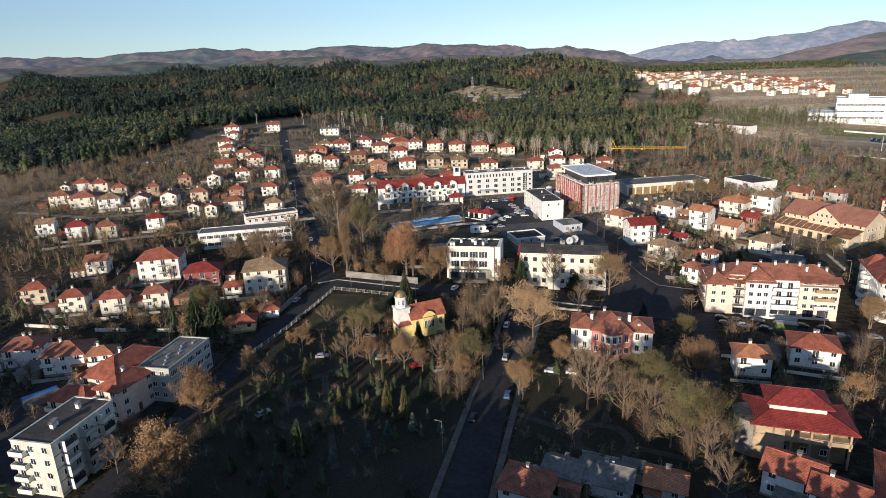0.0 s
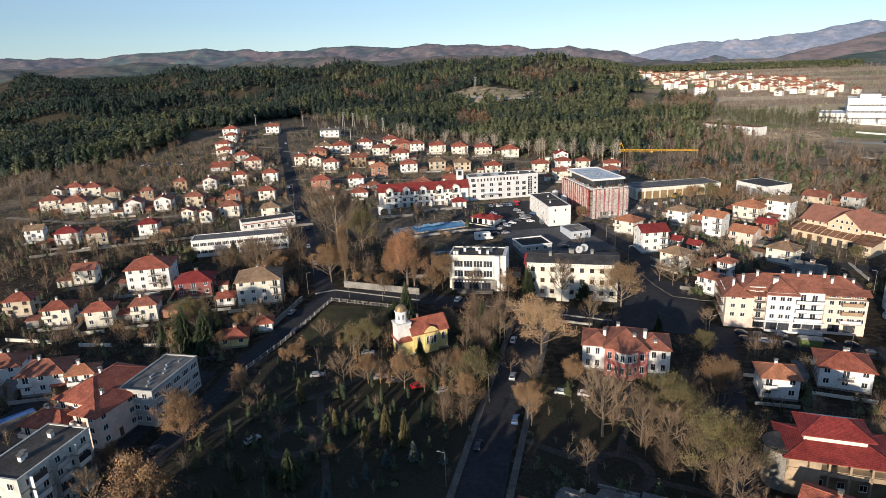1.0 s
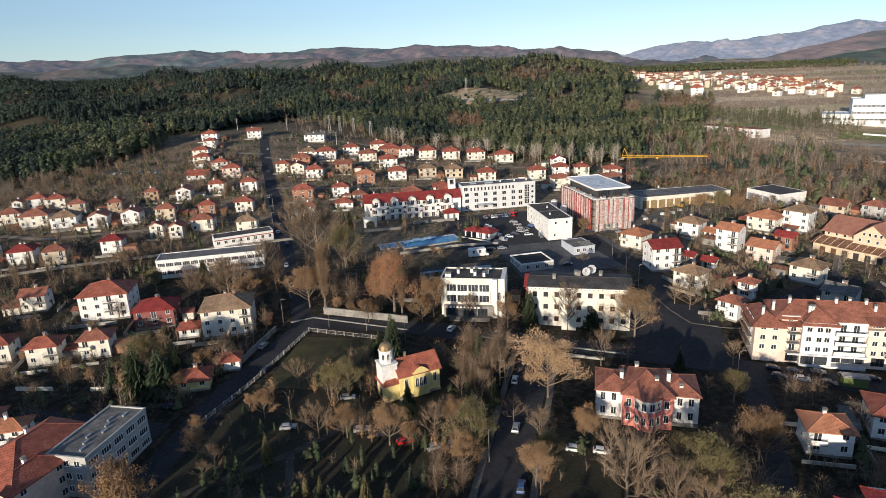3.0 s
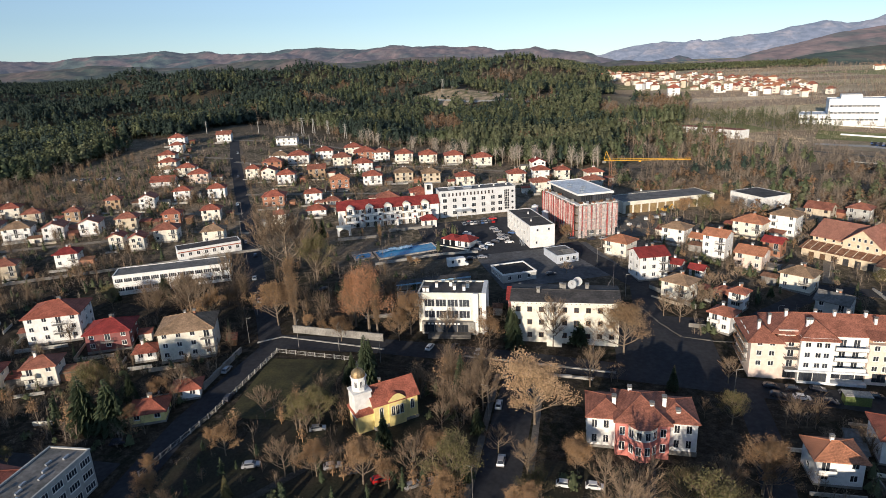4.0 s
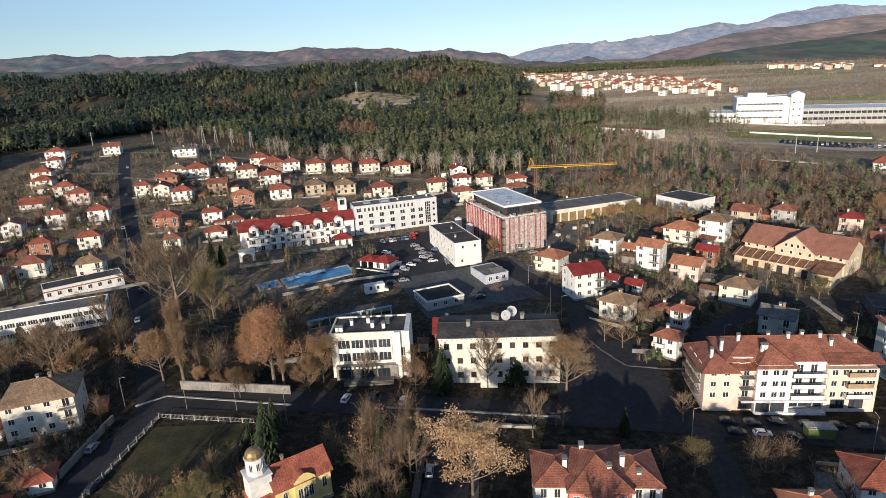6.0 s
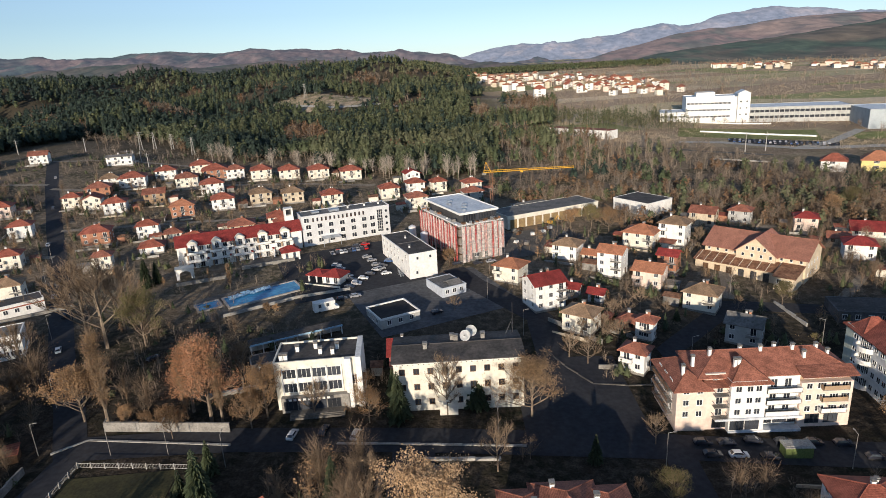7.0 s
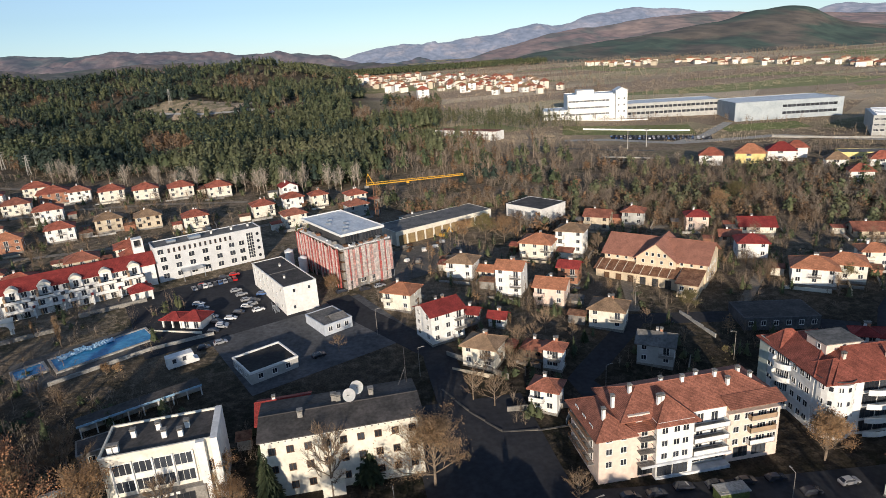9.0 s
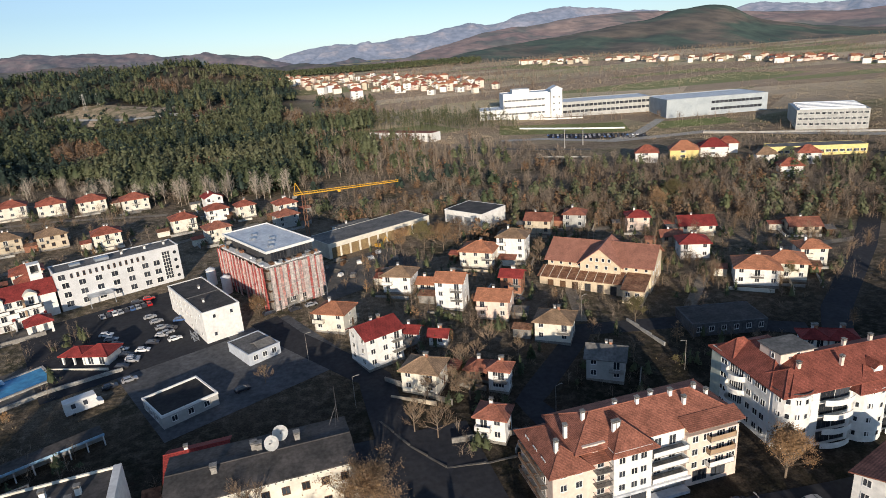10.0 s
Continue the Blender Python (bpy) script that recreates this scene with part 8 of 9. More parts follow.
tree("leafy", -72.8, 195.4, 4.4)
tree("bare", -126.9, 202.1, 15.6)
tree("bare", -122.0, 202.2, 14.4)
tree("bare", -120.4, 216.8, 17.0)
tree("leafy", -120.3, 203.5, 8.1)
tree("leafy", -122.1, 199.8, 6.6)
tree("leafy", -119.0, 210.9, 4.7)
tree("dark", -145.0, 214.9, 8.5)
tree("spruce", -116.2, 275.2, 12.1)
tree("spruce", -114.5, 279.5, 9.1)
tree("poplar", -96.6, 279.6, 5.2)
tree("poplar", -86.2, 270.6, 9.8)
tree("leafy", -35.0, 202.5, 7.9)
tree("bare", -44.4, 197.8, 8.6)
tree("leafy", -17.6, 203.4, 7.9)
tree("dark", -116.2, 144.6, 13.9)
tree("dark", -110.1, 145.6, 13.0)
tree("leafy", -106.2, 147.0, 5.5)
tree("bare", -101.6, 158.8, 9.5)
tree("leafy", -105.7, 155.7, 7.2)
tree("bare", -223.3, 182.4, 8.2)
tree("bare", -188.4, 176.0, 9.6)
tree("bare", -195.4, 173.8, 6.7)
tree("dark", -160.9, 210.7, 4.9)
tree("bare", -76.2, 155.9, 6.4)
tree("bare", -65.8, 150.3, 7.0)
tree("leafy", -97.8, 96.1, 6.4)
tree("bare", -98.0, 92.1, 6.9)
tree("bare", -96.7, 98.4, 4.3)
tree("leafy", 74.6, 185.4, 9.9)
tree("leafy", 52.5, 326.6, 6.4)
tree("yellow", 49.5, 329.8, 5.8)
tree("bare", 79.1, 296.5, 7.3)
tree("yellow", 82.9, 244.7, 7.4)
tree("leafy", 153.7, 336.8, 6.7)
tree("bare", 195.8, 333.3, 7.6)
tree("bare", 69.8, 243.8, 4.2)
tree("bare", -12.5, 248.7, 5.1)
tree("bare", 27.4, 231.1, 6.8)
tree("bare", 21.5, 229.9, 6.0)
tree("bare", 30.2, 226.6, 7.4)
tree("bare", 98.4, 243.9, 4.2)
tree("yellow", 137.0, 249.1, 6.2)
tree("leafy", -13.4, 289.6, 4.6)
tree("leafy", -99.7, 205.3, 9.3)
tree("spruce", -61.0, 179.2, 8.3)
tree("dark", -64.2, 171.3, 4.9)
tree("leafy", -60.1, 141.2, 4.4)
tree("bare", -69.6, 140.7, 3.7)
tree("leafy", -34.3, 146.2, 5.8)
tree("bare", -77.9, 209.9, 6.5)
tree("leafy", -57.8, 198.4, 7.0)
tree("leafy", -32.0, 194.4, 8.6)
tree("bare", -82.4, 199.2, 5.7)
tree("leafy", -73.3, 191.4, 7.5)
tree("bare", -66.4, 218.3, 8.3)
tree("leafy", -103.3, 164.8, 5.0)
tree("bare", -139.0, 215.1, 8.3)
tree("bare", -130.1, 207.7, 11.4)
tree("spruce", -27.5, 204.1, 7.8)
tree("leafy", -13.1, 286.2, 6.1)
tree("yellow", -8.2, 204.2, 5.7)
tree("yellow", -4.9, 202.8, 5.6)
tree("leafy", -69.0, 251.1, 3.7)
tree("leafy", -66.6, 251.7, 2.8)
tree("leafy", 144.3, 323.8, 9.9)
tree("yellow", 159.8, 334.1, 10.3)
tree("bare", 167.3, 332.7, 10.2)
tree("bare", 101.6, 263.9, 4.9)
tree("leafy", 36.9, 321.6, 8.3)
tree("yellow", 45.1, 320.2, 10.3)
tree("leafy", 50.9, 315.0, 10.8)
tree("bare", 63.2, 335.3, 5.8)
tree("bare", 76.0, 288.8, 9.7)
tree("bare", 92.2, 351.4, 6.2)
tree("yellow", 80.3, 223.9, 2.2)
tree("bare", 32.0, 238.4, 7.5)
tree("bare", 37.0, 241.7, 5.8)
tree("bare", 41.8, 245.1, 7.8)
tree("bare", 20.0, 216.6, 8.3)
tree("bare", 16.0, 219.9, 7.6)
tree("bare", 27.9, 228.3, 5.3)
tree("bare", 47.6, 240.5, 4.8)
tree("dark", 49.9, 238.3, 3.8)
tree("leafy", -78.3, 82.5, 14.5)
tree("leafy", -88.0, 105.8, 9.5)
tree("bare", -93.5, 86, 9.0)
tree("bare", -90.0, 92, 8.0)
tree("leafy", -86.5, 126, 6.5)
tree("bare", -80.0, 122, 7.0)
tree("yellow", -121.1, 152.2, 11.4)
tree("yellow", -117.1, 152.0, 12.5)
tree("spruce", -111.6, 154.1, 9.8)
tree("bare", -139.7, 204.7, 7.4)
tree("yellow", -157.0, 204.0, 8.1)
tree("thuja", -72.9, 129.4, 4.9)
tree("bare", -114.6, 147.4, 6.0)
tree("yellow", -123.7, 131.1, 4.1)
tree("spruce", -61.5, 168.2, 10.4)
tree("yellow", -65.6, 155.3, 7.7)
tree("bare", -29.6, 163.8, 11.6)
tree("bare", -37.2, 155.5, 7.4)
tree("bare", -32.9, 158.1, 7.5)
tree("leafy", 26.5, 152.9, 6.2)
tree("bare", 17.5, 148.7, 4.8)
# gardens between the houses
scatter("dark", -58, 112, 58, 60, 0, 46, 1.6, 4.5)
scatter("bare", -135, 100, 26, 50, 0, 14, 4, 7)
scatter("bare", -165, 120, 60, 30, 20, 16, 4, 7)
scatter("bare", 62, 150, 44, 34, 0, 10, 4, 8)
scatter("bare", -60, 118, 60, 40, 0, 14, 3, 6)
scatter("bare", -260, 330, 110, 90, 30, 60, 4, 9)
scatter("bare", -310, 300, 70, 90, 30, 40, 5, 9)
scatter("bare", -150, 400, 140, 80, 15, 40, 3, 7)
scatter("leafy", -130, 350, 140, 120, 15, 20, 2.5, 5)
scatter("bare", -190, 150, 100, 50, 25, 30, 4, 8)
scatter("bare", -140, 128, 50, 40, 20, 14, 4, 7)
scatter("leafy", -135, 150, 60, 40, 20, 10, 3, 6)
scatter("yellow", -118, 150, 30, 24, 20, 6, 5, 8)
scatter("bare", -115, 185, 26, 34, 0, 10, 4, 8)
scatter("bare", -210, 205, 70, 40, 30, 26, 4, 8)
scatter("bare", 60, 225, 60, 34, 0, 6, 3, 5)
scatter("bare", 130, 265, 70, 50, -20, 20, 4, 8)
scatter("bare", -140, 235, 50, 24, 25, 9, 4, 8)
scatter("bare", -190, 350, 120, 60, 20, 22, 3.5, 7)
scatter("leafy", 45, 250, 50, 40, 0, 8, 2.5, 4.5)
scatter("bare", 110, 330, 110, 40, -20, 16, 5, 9)
scatter("yellow", 120, 320, 110, 50, -20, 8, 4, 8)
scatter("leafy", -70, 148, 40, 18, 0, 8, 3, 5.5)
scatter("bare", -55, 165, 44, 20, 0, 8, 4, 7)
scatter("yellow", -45, 150, 40, 30, 0, 6, 3, 6)
scatter("bare", -225, 315, 110, 90, 20, 60, 3, 6)
scatter("leafy", -230, 300, 120, 90, 20, 16, 2.5, 5)
scatter("bare", -120, 370, 120, 110, 15, 46, 3, 6.5)
scatter("bare", -275, 300, 60, 80, 30, 26, 4, 8)
scatter("bare", -150, 165, 80, 40, 25, 16, 3, 6)
scatter("bare", 55, 262, 70, 60, 0, 26, 3, 6)
scatter("bare", 120, 300, 90, 50, -25, 26, 3, 7)
scatter("leafy", 60, 290, 90, 60, -20, 8, 3, 5)
scatter("bare", -80, 262, 60, 14, 20, 8, 3, 5)
scatter("bare", 12, 118, 24, 26, 0, 4, 8, 12)
scatter("dark", -55, 102, 50, 34, 0, 12, 2, 4)
scatter("bare", -14, 190, 24, 8, 0, 3, 5, 8)
scatter("bare", 10, 132, 40, 22, 0, 6, 6, 10)
scatter("leafy", 8, 132, 40, 22, 0, 4, 5, 7)
scatter("bare", 14, 112, 22, 26, 0, 3, 7, 11)
scatter("bare", -34, 140, 8, 40, 0, 8, 5, 9)
scatter("leafy", -40, 140, 26, 16, 0, 5, 4, 7)
scatter("yellow", -66, 150, 16, 22, 0, 5, 3, 6)
scatter("bare", -58, 118, 58, 50, 0, 14, 3, 6)
scatter("dark", -58, 110, 58, 60, 0, 60, 2, 6)
scatter("bare", -32, 168, 14, 22, 0, 14, 6, 11)
scatter("leafy", -30, 176, 24, 14, 0, 10, 5, 9)
scatter("bare", -10, 182, 30, 10, 0, 4, 4, 7)
scatter("bare", -75, 204, 32, 16, 0, 4, 7, 11)
scatter("bare", -104, 232, 18, 40, 0, 6, 6, 11)
scatter("bare", -128, 206, 30, 12, 20, 12, 6, 12)
scatter("bare", -106, 160, 10, 44, 0, 14, 4, 8)
scatter("dark", -116, 150, 18, 14, 0, 8, 5, 10)
scatter("bare", 58, 150, 50, 40, 0, 18, 5, 9)
scatter("bare", 40, 130, 26, 14, 0, 10, 5, 9)
scatter("bare", -230, 300, 160, 120, 25, 120, 4, 8)
scatter("bare", -140, 380, 160, 130, 15, 110, 3.5, 7)
scatter("bare", -215, 210, 110, 60, 30, 60, 4, 8)
scatter("leafy", -200, 280, 180, 150, 20, 40, 3, 6)
scatter("bare", 60, 268, 110, 70, -30, 36, 3, 6)
scatter("bare", 130, 285, 110, 70, -25, 60, 4, 8)
scatter("leafy", 100, 270, 140, 90, -25, 24, 3, 6)
scatter("bare", 100, 230, 70, 40, -15, 9, 3, 6)
scatter("dark", 60, 265, 130, 90, -25, 24, 2.5, 6)
scatter("dark", -200, 290, 200, 180, 20, 40, 2.5, 6)
scatter("bare", -78, 250, 44, 26, 25, 9, 4, 8)
scatter("dark", -285, 350, 90, 90, 30, 60, 2, 5)
scatter("bare", -300, 380, 90, 60, 20, 70, 3, 7)
scatter("leafy", -285, 360, 90, 80, 20, 30, 2, 4.5)
scatter("bare", -50, 166, 36, 18, 0, 12, 5, 9)


# ---- gardens of the houses: shrubs, sheds, low walls ----
roads = (((-92, 60), (-95, 150)), ((-23, 70), (-22, 186)), ((-92, 189), (-22, 188)), ((-22, 188), (140, 172)), ((30, 186), (24, 90)), ((14, 190), (14, 218)), ((-95, 150), (-92, 186)), ((-92, 186), (-117, 226)), ((-117, 226), (-159, 297)), ((-159, 297), (-187, 342)), ((-187, 342), (-229, 412)), ((-229, 412), (-262, 470)), ((12, 210), (12, 242)), ((12, 242), (-12, 282)), ((46, 196), (42, 222)), ((42, 222), (68, 246)), ((68, 246), (95, 240)), ((95, 240), (120, 225)))


def on_road(x, y, r=5.0):
    for (x0, y0), (x1, y1) in roads:
        dx, dy = x1 - x0, y1 - y0
        f = max(0, min(1, ((x - x0) * dx + (y - y0) * dy) / (dx * dx + dy * dy)))
        if math.hypot(x - x0 - f * dx, y - y0 - f * dy) < r:
            return True
    return False


yr = random.Random(17)
shrubs, greens = [], []
for cx, cy, w, d, yaw in YARDS:
    c, s_ = math.cos(radians(yaw)), math.sin(radians(yaw))

    def spot(u, v):
        return cx + c * u - s_ * v, cy + s_ * u + c * v

    for k in range(26):
        u, v = yr.uniform(-w, w), yr.choice((-1, -1, 1)) * yr.uniform(d * 0.5 + 1.2, d * 0.5 + 6)
        if yr.random() < 0.4:
            u, v = yr.choice((-1, 1)) * yr.uniform(w * 0.5 + 1.2, w * 0.5 + 5), yr.uniform(-d, d)
        x, y = spot(u, v)
        (greens if yr.random() < 0.22 else shrubs).append((x, y, yr.uniform(1.2, 4.2), yr.uniform(0.7, 1.8)))
    for side in range(4):
        if yr.random() > (0.8, 0.45, 0.45, 0.4)[side] or w < 5.5:
            continue
        x, y = (spot(0, -d / 2 - yr.uniform(2.5, 4)), spot(-w / 2 - yr.uniform(2, 5), 0), spot(w / 2 + yr.uniform(2, 5), 0), spot(0, d / 2 + yr.uniform(2.5, 5)))[side]
        if on_road(x, y, 5.5):
            continue
        bm = boxes((-w * 0.7, w * yr.uniform(0.1, 0.6), -0.12, 0.12, -1.2, yr.uniform(0.7, 1.1)))
        ob = new("garden_wall", None)
        me = bpy.data.meshes.new("garden_wall")
        bm.to_mesh(me)
        bm.free()
        me.materials.append(yr.choice((CONC, CREAM, KERB, BEIGE, KERB)))
        bpy.data.objects.remove(ob)
        ob = new("garden_wall", me)
        ob.matrix_basis = pose(x, y, gz(x, y), 0, 0, yaw + (90 if side in (1, 2) else 0))
        tagged(ob, "low stained garden wall in front of a house", "wall", "garden walls")
    for _ in range(yr.choice((0, 1, 1, 2)) if w > 5.5 else 0):
        x, y = spot(yr.choice((-1, 1)) * (w / 2 + yr.uniform(2.5, 4)), yr.uniform(-d / 2, d / 2))
        t = thing("shed", pose(x, y, gz(x, y), 0, 0, yaw), "small weathered garden shed with a sloping roof", "shed", "garden sheds")
        if on_road(x, y, 5.0):
            bpy.data.objects.remove(t)
            continue
        sw, sd, sh = yr.uniform(2.2, 5.5), yr.uniform(2, 3.6), yr.uniform(1.9, 2.7)
        part("wall", boxes((-sw / 2, sw / 2, -sd / 2, sd / 2, -1.2, sh)), yr.choice((BRICKW, CONC, WOOD, CREAM)), t)
        bm = bmesh.new()
        solid(bm, [(-sw / 2 - 0.3, -sd / 2 - 0.3, sh), (sw / 2 + 0.3, -sd / 2 - 0.3, sh), (sw / 2 + 0.3, sd / 2 + 0.3, sh + 0.6), (-sw / 2 - 0.3, sd / 2 + 0.3, sh + 0.6)], [[0, 1, 2, 3]], 0.12)
        part("roof", bm, yr.choice((T_BROWN, RUST, FELTL, T_RED)), t)
for cx, cy, w, d, yaw, n in ((-230, 300, 150, 110, 25, 1100), (-130, 375, 150, 130, 15, 900), (-215, 215, 110, 60, 30, 800), (-150, 160, 100, 60, 25, 700), (60, 272, 110, 66, -30, 620), (130, 290, 120, 70, -25, 800), (-80, 235, 60, 50, 20, 420), (-270, 350, 70, 150, -30, 2200), (-255, 290, 110, 60, 25, 700), (-190, 470, 140, 60, -10, 500), (-200, 330, 60, 90, -30, 500), (-240, 470, 90, 70, 0, 300), (100, 235, 70, 50, -20, 140), (-112, 150, 30, 40, 0, 200), (-60, 118, 62, 60, 0, 120), (3, 125, 40, 50, 0, 120), (62, 145, 60, 50, 0, 260), (-140, 115, 60, 50, 10, 300), (-45, 162, 50, 30, 0, 120), (-90, 290, 60, 40, 20, 260), (60, 300, 120, 60, -20, 420)):
    c, s_ = math.cos(radians(yaw)), math.sin(radians(yaw))
    for k in range(n):
        u, v = yr.uniform(-w / 2, w / 2), yr.uniform(-d / 2, d / 2)
        x, y = cx + c * u - s_ * v, cy + s_ * u + c * v
        if noise.noise(Vector((x * 0.05, y * 0.05, 6.0))) < -0.12:
            continue
        if any(abs(x - hx) < hw * 0.62 and abs(y - hy) < hd * 0.75 for hx, hy, hw, hd, _ in YARDS):
            continue
        (greens if yr.random() < 0.12 else shrubs).append((x, y, 0.8 + 5.0 * yr.random() ** 1.8, yr.uniform(0.7, 2.0)))
shrubs = [q for q in shrubs if not on_road(q[0], q[1])]
greens = [q for q in greens if not on_road(q[0], q[1])]
BLOCKS = ((-46, 156, 9, 8), (4, 160, 13, 8), (50, 196, 20, 9), (110, 200, 34, 14), (-12, 205, 16, 9), (-43, 206, 11, 9), (-145, 224, 24, 14), (-74, 266, 15, 10), (-88, 304, 30, 16), (-52, 314, 20, 13), (-24, 288, 10, 18), (-6, 305, 14, 22), (33, 337, 24, 14), (90, 268, 20, 20), (70, 345, 14, 14), (101, 235, 12, 9), (-103, 86, 8, 12), (-103, 120, 8, 11), (-112, 106, 10, 12), (38, 120, 14, 9), (-50, 284, 24, 24), (-20, 252, 18, 16), (-49, 252, 6, 5), (84, 171, 9, 9), (14, 203, 13, 17))


def on_house(x, y):
    return on_road(x, y, 4.5) or any(abs(x - bx) < bw and abs(y - by) < bd for bx, by, bw, bd in BLOCKS) or any(math.hypot(x - hx, y - hy) < 0.5 * hw + 1.0 for hx, hy, hw, _, _ in YARDS)


spots = batch_spots(("bare",), on_house, 0.32)
bare_trees("garden_trees", [q for q in spots if q[2] < 6.5], TWIG, "leafless garden trees between the houses", 60, 0.9)
bare_trees("garden_trees", [q for q in spots if q[2] >= 6.5], TWIG, "tall leafless trees of the parks and gardens", 150, 0.7)
bare_trees("garden_trees", batch_spots(("leafy", "yellow"), on_house, 0.32), TWIG, "small leafless garden trees", 60, 0.8)
woods("garden_leaves", batch_spots(("leafy", "yellow"), on_house, 0.30), LEAFB, "small garden trees with dry brown leaves", 150, 0.16, False, 0.25, 0.4)
woods("garden_evergreens", batch_spots(("dark",), on_house, 0.22), NEEDLE, "small dark green conifers", 90, 0.24, True, 0.08)
bare_trees("garden_shrubs", shrubs, BROWNW2, "leafless shrubs and small fruit trees in the gardens", 15, 1.55, 0.02)
woods("garden_evergreens", greens, PINE, "small dark green garden bushes", 40, 0.28, True, 0.05, 0.5)


# ---- cars ----
CAR_PAINT = {"w": mat("white_car_paint", (0.75, 0.75, 0.75), (0.7, 0.7, 0.7), rough=0.25, fine_amt=0.03, spec=0.5), "s": mat("silver_car_paint", (0.45, 0.46, 0.48), (0.4, 0.4, 0.42), rough=0.3, fine_amt=0.03, metal=0.4),
             "d": mat("dark_car_paint", (0.03, 0.035, 0.05), (0.04, 0.04, 0.05), rough=0.25, fine_amt=0.03, spec=0.5), "r": mat("red_car_paint", (0.5, 0.02, 0.02), (0.42, 0.02, 0.02), rough=0.25, fine_amt=0.03, spec=0.5),
             "b": mat("blue_car_paint", (0.06, 0.12, 0.28), (0.05, 0.1, 0.22), rough=0.25, fine_amt=0.03, spec=0.5)}
CAR_WORD = {"w": "white", "s": "silver", "d": "dark blue", "r": "red", "b": "blue"}
TYRE = mat("tyre_rubber", (0.02, 0.02, 0.02), (0.03, 0.03, 0.03), rough=0.9)


def profile(bm, pts, w0, w1, mi=0):
    """A body lofted across its width from a side outline."""
    a = [bm.verts.new((x, -w, z)) for (x, z, w) in [(p[0], p[1], p[2] if len(p) > 2 else w0) for p in pts]]
    b = [bm.verts.new((x, w, z)) for (x, z, w) in [(p[0], p[1], p[2] if len(p) > 2 else w0) for p in pts]]
    n = len(pts)
    bm.faces.new(a).material_index = mi
    bm.faces.new(b[::-1]).material_index = mi
    for i in range(n):
        j = (i + 1) % n
        bm.faces.new((a[j], a[i], b[i], b[j])).material_index = mi


car_body = bmesh.new()
profile(car_body, [(-2.1, 0.3), (2.05, 0.3), (2.15, 0.55), (2.1, 0.72), (1.15, 0.92), (-2.0, 0.95), (-2.15, 0.7)], 0.84, 0.84)
profile(car_body, [(1.15, 0.9, 0.8), (0.35, 1.42, 0.62), (-1.35, 1.45, 0.62), (-1.95, 0.93, 0.8)], 0.7, 0.7)
CARM = bpy.data.meshes.new("body")
car_body.to_mesh(CARM)
CARG = []


def car_pane(pts):
    bm = bmesh.new()
    bm.faces.new([bm.verts.new(p) for p in pts])
    me = bpy.data.meshes.new("car_window")
    bm.to_mesh(me)
    bm.free()
    me.materials.append(GLASS)
    CARG.append(me)


for s in (-1, 1):
    vs = [(0.95, s * 0.795, 0.98), (0.32, s * 0.655, 1.36), (-1.3, s * 0.655, 1.38), (-1.7, s * 0.79, 0.98)]
    car_pane(vs if s < 0 else vs[::-1])
for x0, z0, x1, z1 in ((1.12, 0.95, 0.40, 1.40), (-1.92, 0.98, -1.42, 1.42)):
    dx = 0.02 if x0 > 0 else -0.02
    car_pane([(x0 + dx, -0.68, z0), (x0 + dx, 0.68, z0), (x1 + dx, 0.56, z1), (x1 + dx, -0.56, z1)])
wh = bmesh.new()
beam(wh, (0, -0.1, 0), (0, 0.1, 0), 0.31, 12)
CARW = bpy.data.meshes.new("wheel")
wh.to_mesh(CARW)
CARW.materials.append(TYRE)
CARB = {}
for k, m in CAR_PAINT.items():
    CARB[k] = CARM.copy()
    CARB[k].materials.append(m)


def car(x, y, yaw, c):
    g0, g1 = gz(x + 1.3 * math.cos(radians(yaw)), y + 1.3 * math.sin(radians(yaw))), gz(x - 1.3 * math.cos(radians(yaw)), y - 1.3 * math.sin(radians(yaw)))
    t = thing("car", pose(x, y, (g0 + g1) / 2 + 0.1, 0, -math.degrees(math.atan2(g0 - g1, 2.6)), yaw) @ Matrix.Diagonal((0.84, 0.86, 0.86, 1)), f"{CAR_WORD[c]} parked hatchback car", "car", "parked cars")
    for nm, me, p in (("body", CARB[c], (0, 0, 0)), *[("car_window", g, (0, 0, 0)) for g in CARG], ("wheel", CARW, (1.3, -0.78, 0.31)), ("wheel", CARW, (1.3, 0.78, 0.31)), ("wheel", CARW, (-1.3, -0.78, 0.31)), ("wheel", CARW, (-1.3, 0.78, 0.31))):
        put(nm, me, t, *p)
    return t


car(-23.5, 146.7, 90, "s")
car(-20.2, 128.6, 92, "b")
car(-11.0, 141.8, 0, "w")
car(-5.7, 142.1, 0, "w")
car(-121.7, 232.6, 118, "w")
car(-110.2, 214.5, 118, "w")
car(40.9, 180.5, -3, "w")
car(46.6, 179.7, -3, "d")
car(45.6, 184.8, -3, "d")
car(-72.4, 137.9, 20, "s")
car(-45.5, 137.7, 30, "r")
car(-63.8, 151.3, 20, "s")
car(-38.9, 137.1, 40, "s")
car(-35.5, 138.6, 40, "s")
car(-113.6, 144.7, 20, "s")
car(-104.9, 140.7, 20, "d")
for k in range(7):
    car(-299 + 4.3 * k, 351.5 + 0.9 * k, 100 + 4 * (k % 3), "wsdwbsw"[k])
car(-47.7, 190.4, 80, "w")
car(-41.2, 191.6, 80, "d")
car(-34.4, 189.7, 80, "s")
car(-43.7, 296.4, 20, "s")
car(-41.5, 292.6, 20, "s")
car(-39.5, 288.0, 20, "s")
car(-37.6, 284.1, 20, "s")
car(-35.2, 279.3, 20, "w")
